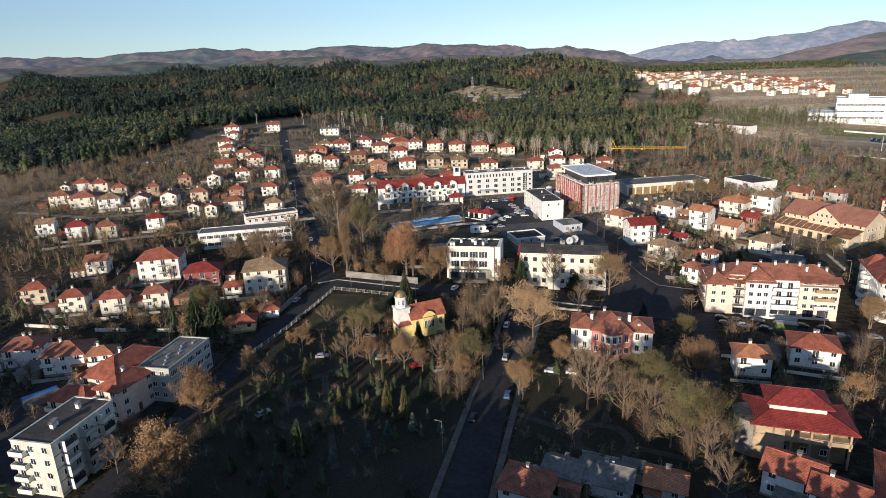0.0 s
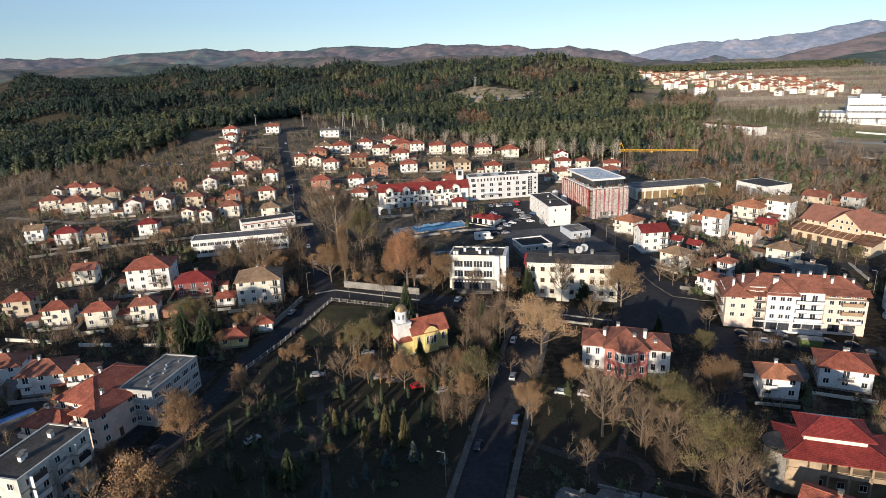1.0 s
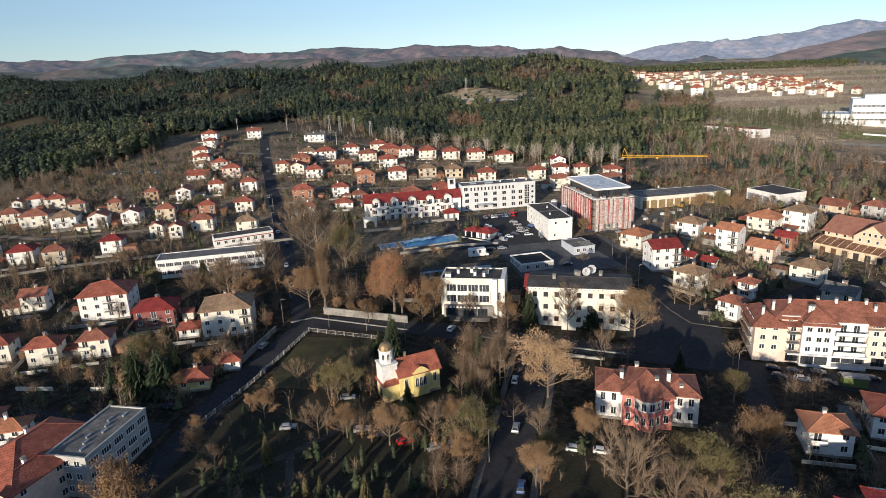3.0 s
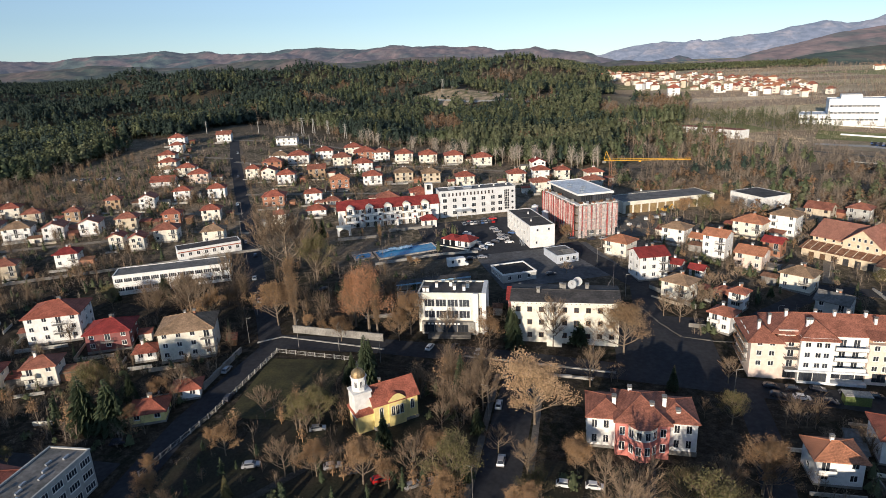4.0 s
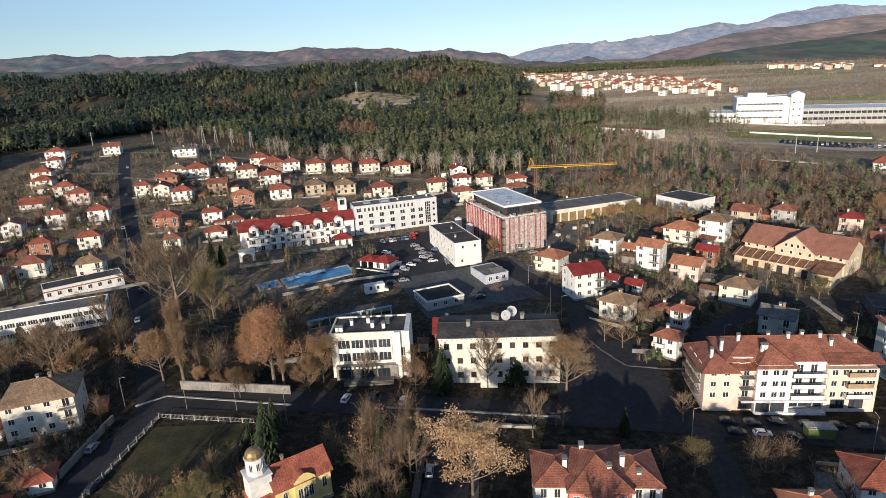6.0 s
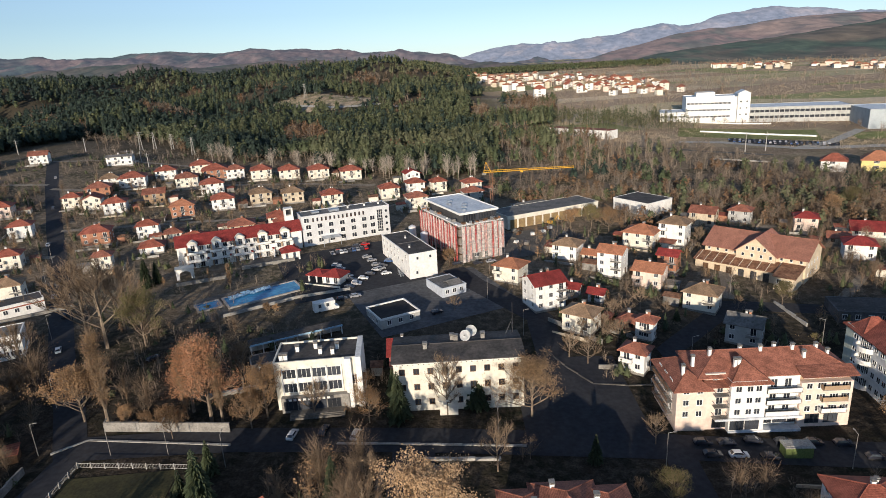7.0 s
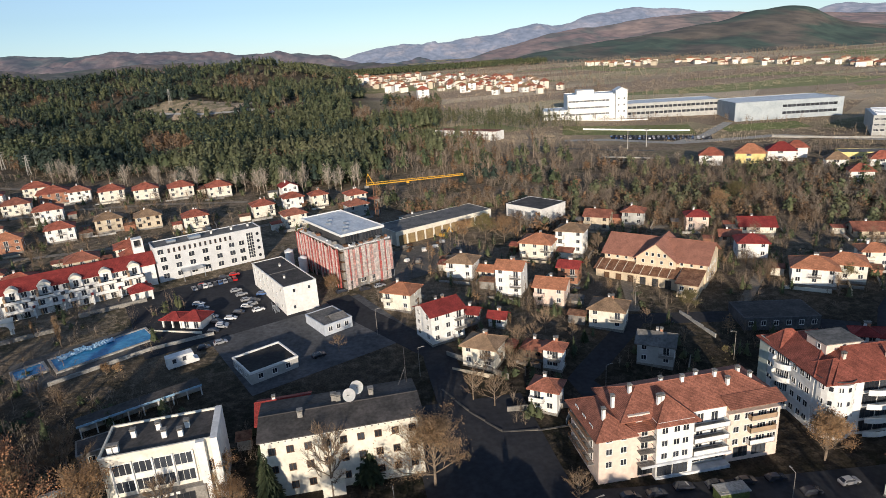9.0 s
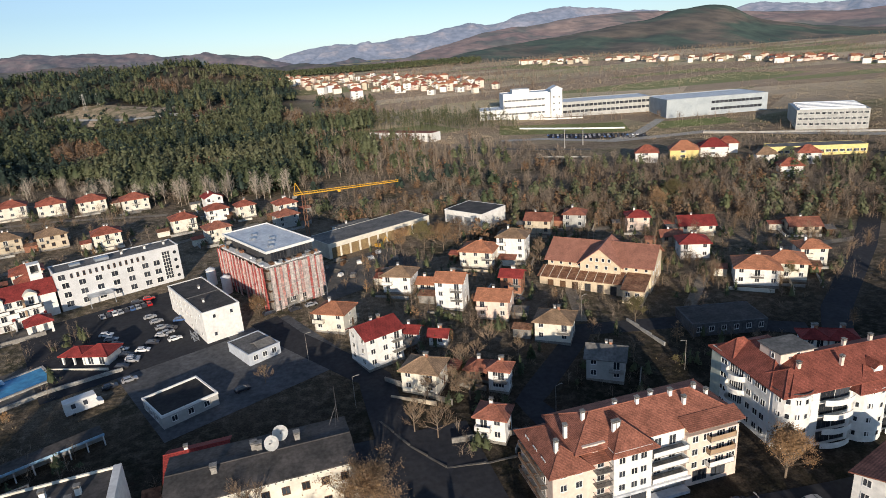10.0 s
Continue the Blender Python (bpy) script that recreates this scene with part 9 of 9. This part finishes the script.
car(-53.9, 288.9, -8, "w")
car(-52.0, 285.4, -8, "s")
car(-50.1, 281.7, -8, "d")
car(-48.2, 278.1, -8, "s")
car(-46.5, 274.6, -8, "d")
car(-44.5, 270.8, -8, "s")
car(-55.1, 304.1, 10, "r")
car(-47.5, 259.3, 20, "d")
car(-43.5, 261.0, 20, "s")
car(73.9, 179.1, 0, "s")
car(-17.6, 247.1, 20, "d")
car(-74.4, 110.3, 60, "s")
car(-93.3, 103.3, 60, "d")
car(54.9, 164.9, 0, "w")
car(-118.1, 88.2, 60, "r")
car(62.3, 273.7, 20, "d")
car(67.2, 254.2, 20, "w")
car(59.3, 267.8, 0, "d")
car(-49.2, 309.6, 10, "d")
car(-46.0, 311.1, 10, "r")
car(-3.2, 285.5, 20, "d")
car(1.6, 286.8, 20, "s")
car(-10.5, 285.8, 20, "d")
car(80.5, 272.2, 0, "d")
car(85.3, 266.6, 0, "w")
car(-108.3, 222.4, 110, "d")
car(-92.5, 225.8, 60, "d")
crng = random.Random(5)
for i in range(9):
    car(-57.5 + 1.5 * i, 302.2 - 0.5 * i + 1.1 * i, 112, "sdwsdbsdr"[i])
    car(-46.5 + 1.9 * i, 268.5 + 3.6 * i if i < 6 else 272.0 + 3.2 * i, -8, "dswdsdbsw"[i])
for x, y, c in ((35.5, 184.6, "d"), (40.2, 184.3, "d"), (51.4, 184.0, "d"), (57.0, 183.6, "d"), (62.5, 183.0, "d"), (36.0, 180.9, "d"), (66.0, 178.6, "d"), (88.0, 174.9, "d")):
    car(x, y, -3, c)
for x, y, a, c in ((-26.4, 118, 90, "d"), (-26.2, 166, 90, "s"), (-20.0, 172, 90, "d"), (-52, 139, 25, "d"), (-56, 140, 25, "s"), (-97.5, 172, 92, "s"), (-90, 160, 92, "d"), (-133, 255, 118, "d"), (-145, 270, 118, "s"), (-178, 322, 118, "w"), (-205, 372, 118, "d"), (-236, 428, 120, "s")):
    car(x, y, a, c)
for i in range(40):
    f = (i // 2) / 20
    car(186 + 56 * f + crng.uniform(-0.5, 0.5), 503 - 28 * f + (i % 2) * 7, 62, crng.choice("wsdddbd"))

# motor caravan, kiosk
t = thing("motorhome", pose(-51.2, 252.0, gz(-51.2, 252), 0, 0, 25) @ Matrix.Diagonal((1.2, 1.2, 1.15, 1)), "white motor caravan parked on the verge", "motorhome")
bm = bmesh.new()
profile(bm, [(-3.2, 0.45), (3.0, 0.45), (3.1, 1.0), (2.2, 1.3), (1.9, 2.0), (2.2, 2.2), (2.1, 2.9), (-3.2, 2.9)], 1.1, 1.1)
part("body", bm, TRIM, t)
for x in (-2.0, 1.9):
    for y in (-1.0, 1.0):
        w = put("wheel", CARW, t, x, y, 0.34)
for x in (-1.8, 0.2):
    ob = put("window", WIN["s"], t, x, -1.11, 1.4)
t = thing("kiosk", pose(52.0, 180.6, gz(52, 180.6), 0, 0, -3), "green street kiosk with a curved pale roof", "kiosk")
part("body", boxes((-2.6, 2.6, -1.2, 1.2, -0.2, 2.3)), mat("green_kiosk_paint", (0.13, 0.17, 0.055), (0.09, 0.12, 0.04), rough=0.6), t)
part("roof", boxes((-2.8, 2.8, -1.4, 1.4, 2.3, 2.5), (-2.4, 2.4, -1.0, 1.0, 2.5, 2.65)), KERB, t)


# ---- fences, walls, kerbs, posts ----
def fence(pts, h=1.2, gap=2.6, label="white painted concrete fence with thin bars", material=None):
    mt = material or KERB
    t = thing("fence", pose(pts[0][0], pts[0][1], gz(*pts[0])), label, "fence")
    ox, oy, oz = pts[0][0], pts[0][1], gz(*pts[0])
    for (x0, y0), (x1, y1) in zip(pts, pts[1:]):
        n = max(1, int(math.hypot(x1 - x0, y1 - y0) / gap))
        for i in range(n):
            xa, ya = x0 + (x1 - x0) * i / n, y0 + (y1 - y0) * i / n
            xb, yb = x0 + (x1 - x0) * (i + 1) / n, y0 + (y1 - y0) * (i + 1) / n
            za, zb = gz(xa, ya) - oz, gz(xb, yb) - oz
            part("post", boxes((xa - ox - 0.09, xa - ox + 0.09, ya - oy - 0.09, ya - oy + 0.09, za - 0.3, za + h + 0.15)), mt, t)
            bm = bmesh.new()
            for hh in (0.25, h - 0.05):
                beam(bm, (xa - ox, ya - oy, za + hh), (xb - ox, yb - oy, zb + hh), 0.045)
            m = 9
            for k in range(1, m):
                f = k / m
                px, py, pz = xa - ox + (xb - xa) * f, ya - oy + (yb - ya) * f, za + (zb - za) * f
                beam(bm, (px, py, pz + 0.2), (px, py, pz + h), 0.024, 3)
            part("rail", bm, mt, t)


def wall_run(pts, h, thick, material, label, name="garden_wall", category="wall", foot=0.6):
    """A free-standing wall stepping with the ground, in bays."""
    ox, oy = pts[0]
    oz = gz(ox, oy)
    t = thing(name, pose(ox, oy, oz), label, category)
    for (x0, y0), (x1, y1) in zip(pts, pts[1:]):
        L = math.hypot(x1 - x0, y1 - y0)
        n = max(1, int(L / 4))
        yaw = math.degrees(math.atan2(y1 - y0, x1 - x0))
        for i in range(n):
            xa, ya = x0 + (x1 - x0) * (i + 0.5) / n, y0 + (y1 - y0) * (i + 0.5) / n
            ob = part("wall_bay", boxes((-L / n / 2 + 0.02, L / n / 2 - 0.02, -thick / 2, thick / 2, -foot, h), (-L / n / 2 + 0.02, L / n / 2 - 0.02, -thick / 2 - 0.06, thick / 2 + 0.06, h, h + 0.1)), material, t)
            ob.matrix_basis = pose(xa - ox, ya - oy, gz(xa, ya) - oz, 0, 0, yaw)


fence([(-93.5, 132), (-90.5, 152), (-88.8, 183), (-66, 181.2)])
wall_run([(-89.5, 195), (-61.5, 192.8)], 2.2, 0.3, CONC, "pale concrete slab wall beside the street")
wall_run([(-235, 203), (-207, 221), (-170, 241), (-134, 262)], 0.9, 0.5, CONC, "long pale retaining wall below the houses", "retaining_wall")
wall_run([(9.8, 225.8), (13.9, 215.9), (19.0, 207.6), (26.4, 206.4), (34.0, 206.4)], 0.15, 0.3, PAVE, "low grey kerb along the square", "kerb_wall", "kerb")
wall_run([(-176, 140), (-160, 141)], 0.9, 0.25, CREAM, "stained white garden wall along the lane")
wall_run([(-150, 141), (-140, 142.5)], 0.9, 0.25, CREAM, "stained white garden wall along the lane")
wall_run([(-130, 144), (-121, 146)], 0.9, 0.25, CREAM, "stained white garden wall along the lane")
wall_run([(-82, 250), (-62, 262), (-46, 267)], 0.9, 0.35, KERB, "pale terrace wall below the pool")
wall_run([(-98.6, 163), (-98.9, 182)], 1.6, 0.3, CONC, "stained grey street wall in front of the big house")
wall_run([(81.2, 246.0), (82.6, 231.3)], 0.8, 0.3, KERB, "pale low wall along the lane")
wall_run([(22, 214), (40, 212)], 1.2, 0.2, CONC, "low garden wall")
wall_run([(14, 240), (26, 226)], 1.2, 0.2, CONC, "low garden wall")
wall_run([(-38, 187.4), (0.5, 185)], 0.25, 0.4, KERB, "pale kerb in front of the offices", "kerb_wall", "kerb", 0.2)
wall_run([(-20, 181.5), (-5, 181)], 0.5, 0.5, KERB, "pale stone edge of a planter", "planter_edge", "planter", 0.2)
wall_run([(-97, 187.5), (-91.5, 191.8), (-60, 188.2)], 0.18, 0.4, KERB, "pale street kerb", "kerb_wall", "kerb", 0.2)


def post_lamp(x, y, h=7.0, arm=0.0, label="slim pale street lamp post"):
    t = thing("street_lamp", pose(x, y, gz(x, y), 0, 0, arm), label, "street lamp", "street lamps")
    bm = bmesh.new()
    beam(bm, (0, 0, -0.3), (0, 0, h), 0.08, 6, 0.045)
    part("pole", bm, CONC, t)
    bm = bmesh.new()
    beam(bm, (0, 0, h - 0.05), (1.1, 0, h + 0.2), 0.05)
    part("arm", bm, KERB, t)
    part("lamp_head", boxes((0.9, 1.5, -0.10, 0.10, h + 0.14, h + 0.26)), CONC, t)


for x, y, a in ((-99.4, 187.4, 0), (-58.8, 181.3, 90), (-27.3, 135, 180), (80.6, 221, 180), (-84, 186.5, 90), (-72, 186, 90), (-28, 162, 180), (-5, 186, 90), (26, 178, 0), (60, 176, 90), (-106, 205, 0), (-128, 240, 0), (-150, 275, 0), (6, 232, 0), (-2, 255, 0), (45, 215, 0), (70, 250, 0), (102, 300, 0), (-165, 303, 180), (-30, 105, 180), (90, 175, 90)):
    post_lamp(x, y, 7.5, a)


def pylon(x, y, h):
    t = thing("power_pole", pose(x, y, gz(x, y)), "pale concrete power pole with cross arms", "power pole", "power poles")
    bm = bmesh.new()
    beam(bm, (0, 0, -0.5), (0, 0, h), 0.35, 5, 0.18)
    part("pole", bm, KERB, t)
    part("cross_arm", boxes((-1.6, 1.6, -0.1, 0.1, h - 1.2, h - 0.95)), STEEL, t)
    part("cross_arm", boxes((-1.2, 1.2, -0.1, 0.1, h - 2.6, h - 2.4)), STEEL, t)


def lattice_mast(x, y, h):
    t = thing("power_mast", pose(x, y, gz(x, y), 0, 0, 35), "grey steel lattice power mast with cross arms", "power mast", "lattice masts")
    foot, head = 0.085 * h, 0.022 * h
    corners = ((-1, -1), (1, -1), (1, 1), (-1, 1))
    for a, b in corners:
        bm = bmesh.new()
        beam(bm, (a * foot, b * foot, -0.6), (a * head, b * head, h), 0.13, 4, 0.09)
        part("leg", bm, KERB, t)
    bm = bmesh.new()
    for k in range(7):
        f0, f1 = k / 7, (k + 1) / 7
        w0, w1 = foot + (head - foot) * f0, foot + (head - foot) * f1
        for (a, b), (c, d) in zip(corners, corners[1:] + corners[:1]):
            beam(bm, (a * w0, b * w0, h * f0), (c * w1, d * w1, h * f1), 0.055, 3)
    part("bracing", bm, KERB, t, "steel cross bracing")
    for z, w in ((0.94, 0.16), (0.82, 0.20), (0.70, 0.16)):
        bm = bmesh.new()
        beam(bm, (-w * h, 0, h * z), (0, 0, h * z + 0.4), 0.08, 3, 0.12)
        beam(bm, (w * h, 0, h * z), (0, 0, h * z + 0.4), 0.08, 3, 0.12)
        part("cross_arm", bm, KERB, t)


for x, y, h in ((-227, 516, 13), (-220, 522, 12), (-208, 523, 11), (-199, 530, 9), (-186, 504, 12), (-204, 560, 12), (-180, 855, 18), (-171, 874, 12)):
    lattice_mast(x, y, h)
for x, y, h in ((-213, 468, 9), (-214, 477, 7), (-208, 474, 7), (-197, 460, 9), (-260, 505, 10), (-300, 495, 10), (178, 470, 12), (192, 472, 12)):
    pylon(x, y, h)


# ---- far settlements ----
def far_house(x, y, w, yaw, rc, wc, st=2):
    zb = gz(x, y)
    t = thing("house", pose(x, y, zb, 0, 0, yaw) @ Matrix.Translation((-w / 2, -w * 0.4, 0)), f"far {WALLS[wc][1]} village house with a {ROOFS[rc][1]} roof", "house", "houses of the far villages")
    d, H = w * 0.8, st * 2.8 + 0.5
    part("wall", boxes((0, w, 0, d, -3, H)), WALLS[wc][0], t)
    part("roof", roof_mesh(0, w, 0, d, H, 0.27 * w, 0.7, "hip"), ROOFS[rc][0], t)
    for s in range(st):
        put("window", WIN["strip"], t, w * 0.45, 0, 1.3 + 2.8 * s)


def far_houses(name, rows, label):
    """Houses too far off to count, in one mesh: walls and hipped roofs of two tones."""
    V, F, M = [], [], []
    for x, y, w, yaw, st in rows:
        d, H, k = w * 0.8, st * 2.8 + 0.5, len(V)
        m = pose(x, y, gz(x, y), 0, 0, yaw)
        o, T = 0.7, H + 0.24 * w
        pts = [(-w / 2, -d / 2, -3), (w / 2, -d / 2, -3), (w / 2, d / 2, -3), (-w / 2, d / 2, -3), (-w / 2, -d / 2, H), (w / 2, -d / 2, H), (w / 2, d / 2, H), (-w / 2, d / 2, H)]
        pts += [(-w / 2 - o, -d / 2 - o, H - 0.1), (w / 2 + o, -d / 2 - o, H - 0.1), (w / 2 + o, d / 2 + o, H - 0.1), (-w / 2 - o, d / 2 + o, H - 0.1), (-w * 0.12, 0, T), (w * 0.12, 0, T)]
        V += [tuple(m @ Vector(q)) for q in pts]
        wall, roof = vr.choice((1, 1, 0, 3, 2)), vr.choice((4, 5, 6))
        for f in ((0, 1, 5, 4), (1, 2, 6, 5), (2, 3, 7, 6), (3, 0, 4, 7)):
            F.append([k + q for q in f])
            M.append(wall)
        for f in ((8, 9, 13, 12), (9, 10, 13), (10, 11, 12, 13), (11, 8, 12), (11, 10, 9, 8)):
            F.append([k + q for q in f])
            M.append(roof)
    tagged(new(name, sheet(name, V, F, [WHITE, CREAM, PEACH, BEIGE, T_ORANGE, T_BROWN, T_TAN], M)), label, "village", kind="stuff")


vr = random.Random(21)
rest = []
for i in range(190):
    f = vr.random()
    x = 45 + 205 * f + vr.gauss(0, 14)
    y = 1150 - 310 * f + vr.uniform(-1, 1.1) * (150 - 60 * f)
    w, yaw, st = vr.uniform(6, 10.5), vr.uniform(-40, 20), vr.choice((1, 2, 2, 3))
    if f > 0.55 and i < 150:
        far_house(x, y, w, yaw, vr.choice("rbobtt"), vr.choice("wwwwcp"), st)
    else:
        rest.append((x, y, w, yaw, st))
far_houses("far_village", rest, "white houses of the far village with red and brown roofs")
far_house(100, 810, 13, 0, "r", "w", 4)
rest = []
for i in range(110):
    f = vr.random()
    a = radians(22 + 27 * f)
    r = 1170 - 180 * f + vr.gauss(0, 24)
    rest.append((r * math.sin(a), 60 + r * math.cos(a), vr.uniform(6.5, 11), vr.uniform(-50, -10), vr.choice((1, 2, 2))))
far_houses("far_village", rest, "row of white village houses along the far road")
for i in range(12):
    far_house(640 + vr.uniform(-70, 70), 2380 + vr.uniform(-60, 60), vr.uniform(16, 26), vr.uniform(-30, 10), "r", "w", 2)
for x, y, w, rc, wc in ((200, 414, 12, "r", "w"), (222, 411, 15, "o", "y"), (240, 409, 14, "R", "w"), (252, 412, 11, "r", "w"), (247, 377, 10, "t", "w"), (265, 368, 11, "r", "w"), (300, 330, 12, "b", "w"), (236, 350, 10, "r", "w")):
    far_house(x, y, w, -32, rc, wc, 2)
patch("lawn", 206, 528, 92, 36, -22, mat("green_lawn", (0.20, 0.22, 0.08), (0.16, 0.17, 0.06), scale=0.05, fine=0.5), "mown green lawn below the factory", "lawn", 0.25)
patch("lawn", 294, 496, 56, 24, -14, mat("green_bank", (0.18, 0.22, 0.07), (0.14, 0.17, 0.06), scale=0.05, fine=0.5), "green bank beside the factory hall", "lawn", 0.25)
strip("road", [(150, 508), (178, 501), (214, 474), (244, 488), (284, 521)], 7, KERB, "pale access road to the factory", "road", 0.3)
strip("road", [(214, 474), (282, 466), (349, 395), (420, 350)], 8, KERB, "pale country road past the works", "road", 0.3)
patch("pavement", 214, 493, 66, 18, -27, ASPHALT, "factory car park", "car park", 0.2)
wall_run([(178, 542), (210, 524), (244, 506)], 1.2, 0.8, TRIM, "long white terrace wall below the factory", "terrace_wall")
wall_run([(186, 585), (216, 568), (240, 560)], 1.0, 0.8, TRIM, "white terrace wall along the factory front", "terrace_wall")
wall_run([(276, 463), (308, 438), (340, 413), (372, 388)], 1.3, 0.6, KERB, "pale parapet of the country road", "parapet")
wall_run([(150, 452), (168, 444), (182, 436)], 0.6, 1.2, KERB, "pale stone heap along the track", "stone_edge", "stones")
strip("road", [(120, 500), (140, 484), (165, 470), (190, 458)], 4, PAVE, "dusty track", "road", 0.2)

patch("clearing", -132, 836, 176, 60, -8, mat("bare_clearing", (0.40, 0.31, 0.225), (0.17, 0.155, 0.09), scale=0.09, fine=0.6, fine_amt=0.5, bump=1.0, bump_scale=0.4), "bare brown clearing in the pine wood", "clearing", 0.25)
strip("track", [(-205, 838), (-160, 826), (-120, 806), (-92, 780), (-59, 735)], 5, KERB, "pale dirt track across the clearing", "track", 0.35)
# hedgerows and scattered trees on the far plain
hedge = []
hr = random.Random(9)
for k in range(150):
    x0, y0 = hr.uniform(60, 900), hr.uniform(640, 1900)
    if math.degrees(math.atan2(x0, y0 - 60)) < 4:
        continue
    dx, dy = hr.choice(((1, -0.35), (1, -0.2), (0.4, 1)))
    for i in range(hr.randint(14, 40)):
        hedge.append((x0 + dx * 5 * i + hr.uniform(-5, 5), y0 + dy * 5 * i + hr.uniform(-5, 5), hr.uniform(3, 9), hr.uniform(2.0, 4.0)))
for k in range(900):
    f = hr.random()
    hedge.append((40 + 250 * f + hr.uniform(-40, 40), 1220 - 380 * f + hr.uniform(-190, 150), hr.uniform(3, 9), hr.uniform(2.0, 3.6)))
for k in range(800):
    a, r = radians(hr.uniform(4, 56)), hr.uniform(560, 1900)
    x, y = r * math.sin(a), 60 + r * math.cos(a)
    if y > 640 - 0.4 * x and noise.noise(Vector((x * 0.006, y * 0.012, 15.0))) > -0.05:
        hedge.append((x, y, hr.uniform(4, 10), hr.uniform(2.5, 4.5)))
for x0, y0, x1, y1, m in ((190, 590, 250, 556, 26), (236, 556, 300, 530, 22), (285, 512, 330, 500, 14), (318, 452, 350, 428, 18), (250, 440, 300, 405, 20)):
    for k in range(m):
        f = hr.random()
        hedge.append((x0 + (x1 - x0) * f + hr.uniform(-4, 4), y0 + (y1 - y0) * f - 6 + hr.uniform(-4, 4), hr.uniform(3, 8), hr.uniform(1.5, 3)))
bare_trees("hedgerow", hedge, BROWNW2, "leafless hedgerows between the fields", 10, 3.5)
belt = []
YOUNG = mat("young_pine_plantation", (0.105, 0.115, 0.052), (0.13, 0.115, 0.062), scale=0.03, rough=0.85, fine=0.5, fine_amt=0.3, island=0.25)
for k in range(900):
    x, y = hr.uniform(70, 195), hr.uniform(545, 690)
    far, near = 665 - 0.35 * (x - 70), 585 - 0.42 * (x - 70)
    if near + hr.uniform(-7, 7) < y < far + hr.uniform(-10, 10) and x < 178 + hr.uniform(-10, 10) and noise.noise(Vector((x * 0.04, y * 0.04, 2.0))) > -0.35:
        belt.append((x, y, hr.uniform(6, 12), hr.uniform(1.5, 2.6)))
woods("pine_belt", belt, YOUNG, "belt of young yellow-green pines before the factory", 34, 0.36, False, 0.45)
# dry grass: tufts that catch the low sun
STRAW = mat("dry_grass", (0.40, 0.32, 0.225), (0.30, 0.24, 0.16), scale=0.01, rough=0.95, fine=0.3, fine_amt=0.3)
DRY = mat("dry_garden_grass", (0.30, 0.24, 0.155), (0.20, 0.17, 0.10), scale=0.03, rough=0.95, fine=0.5, fine_amt=0.3)
tufts = []
for k in range(30000):
    a, r = radians(hr.uniform(3, 56)), 470 + 1200 * hr.random() ** 1.2
    x, y = r * math.sin(a), 60 + r * math.cos(a)
    if y < 520 - 0.45 * x or noise.noise(Vector((x * 0.008, y * 0.016, 5.0))) < -0.12:
        continue
    tufts.append((x, y, hr.uniform(0.7, 1.6), hr.uniform(2.0, 4.5)))
sprays("dry_grass", tufts, STRAW, "tall dry grass on the fields of the valley", 10)
tufts = []
for cx, cy, w, d, yaw, m in ((-225, 310, 190, 170, 20, 2600), (-120, 380, 150, 130, 15, 1900), (-210, 205, 110, 70, 30, 700), (90, 320, 200, 70, -25, 1200), (60, 265, 110, 70, -20, 700), (-150, 500, 200, 40, 0, 700), (-70, 240, 40, 26, 25, 240)):
    c, s_ = math.cos(radians(yaw)), math.sin(radians(yaw))
    for k in range(m):
        u, v = hr.uniform(-w / 2, w / 2), hr.uniform(-d / 2, d / 2)
        x, y = cx + c * u - s_ * v, cy + s_ * u + c * v
        if not on_house(x, y) and noise.noise(Vector((x * 0.04, y * 0.04, 8.0))) > -0.1:
            tufts.append((x, y, hr.uniform(0.3, 0.9), hr.uniform(0.6, 1.5)))
sprays("dry_grass", tufts, DRY, "tufts of dry grass between the gardens", 9)
ridge_w = []
for k in range(2600):
    a = radians(hr.uniform(-3, 19))
    r = hr.uniform(1480, 1750)
    ridge_w.append((r * math.sin(a), 60 + r * math.cos(a), hr.uniform(10, 15), hr.uniform(3.5, 5.5)))
woods("pine_wood", ridge_w, PINE, "far dark green pine wood behind the village", 16, 1.3)
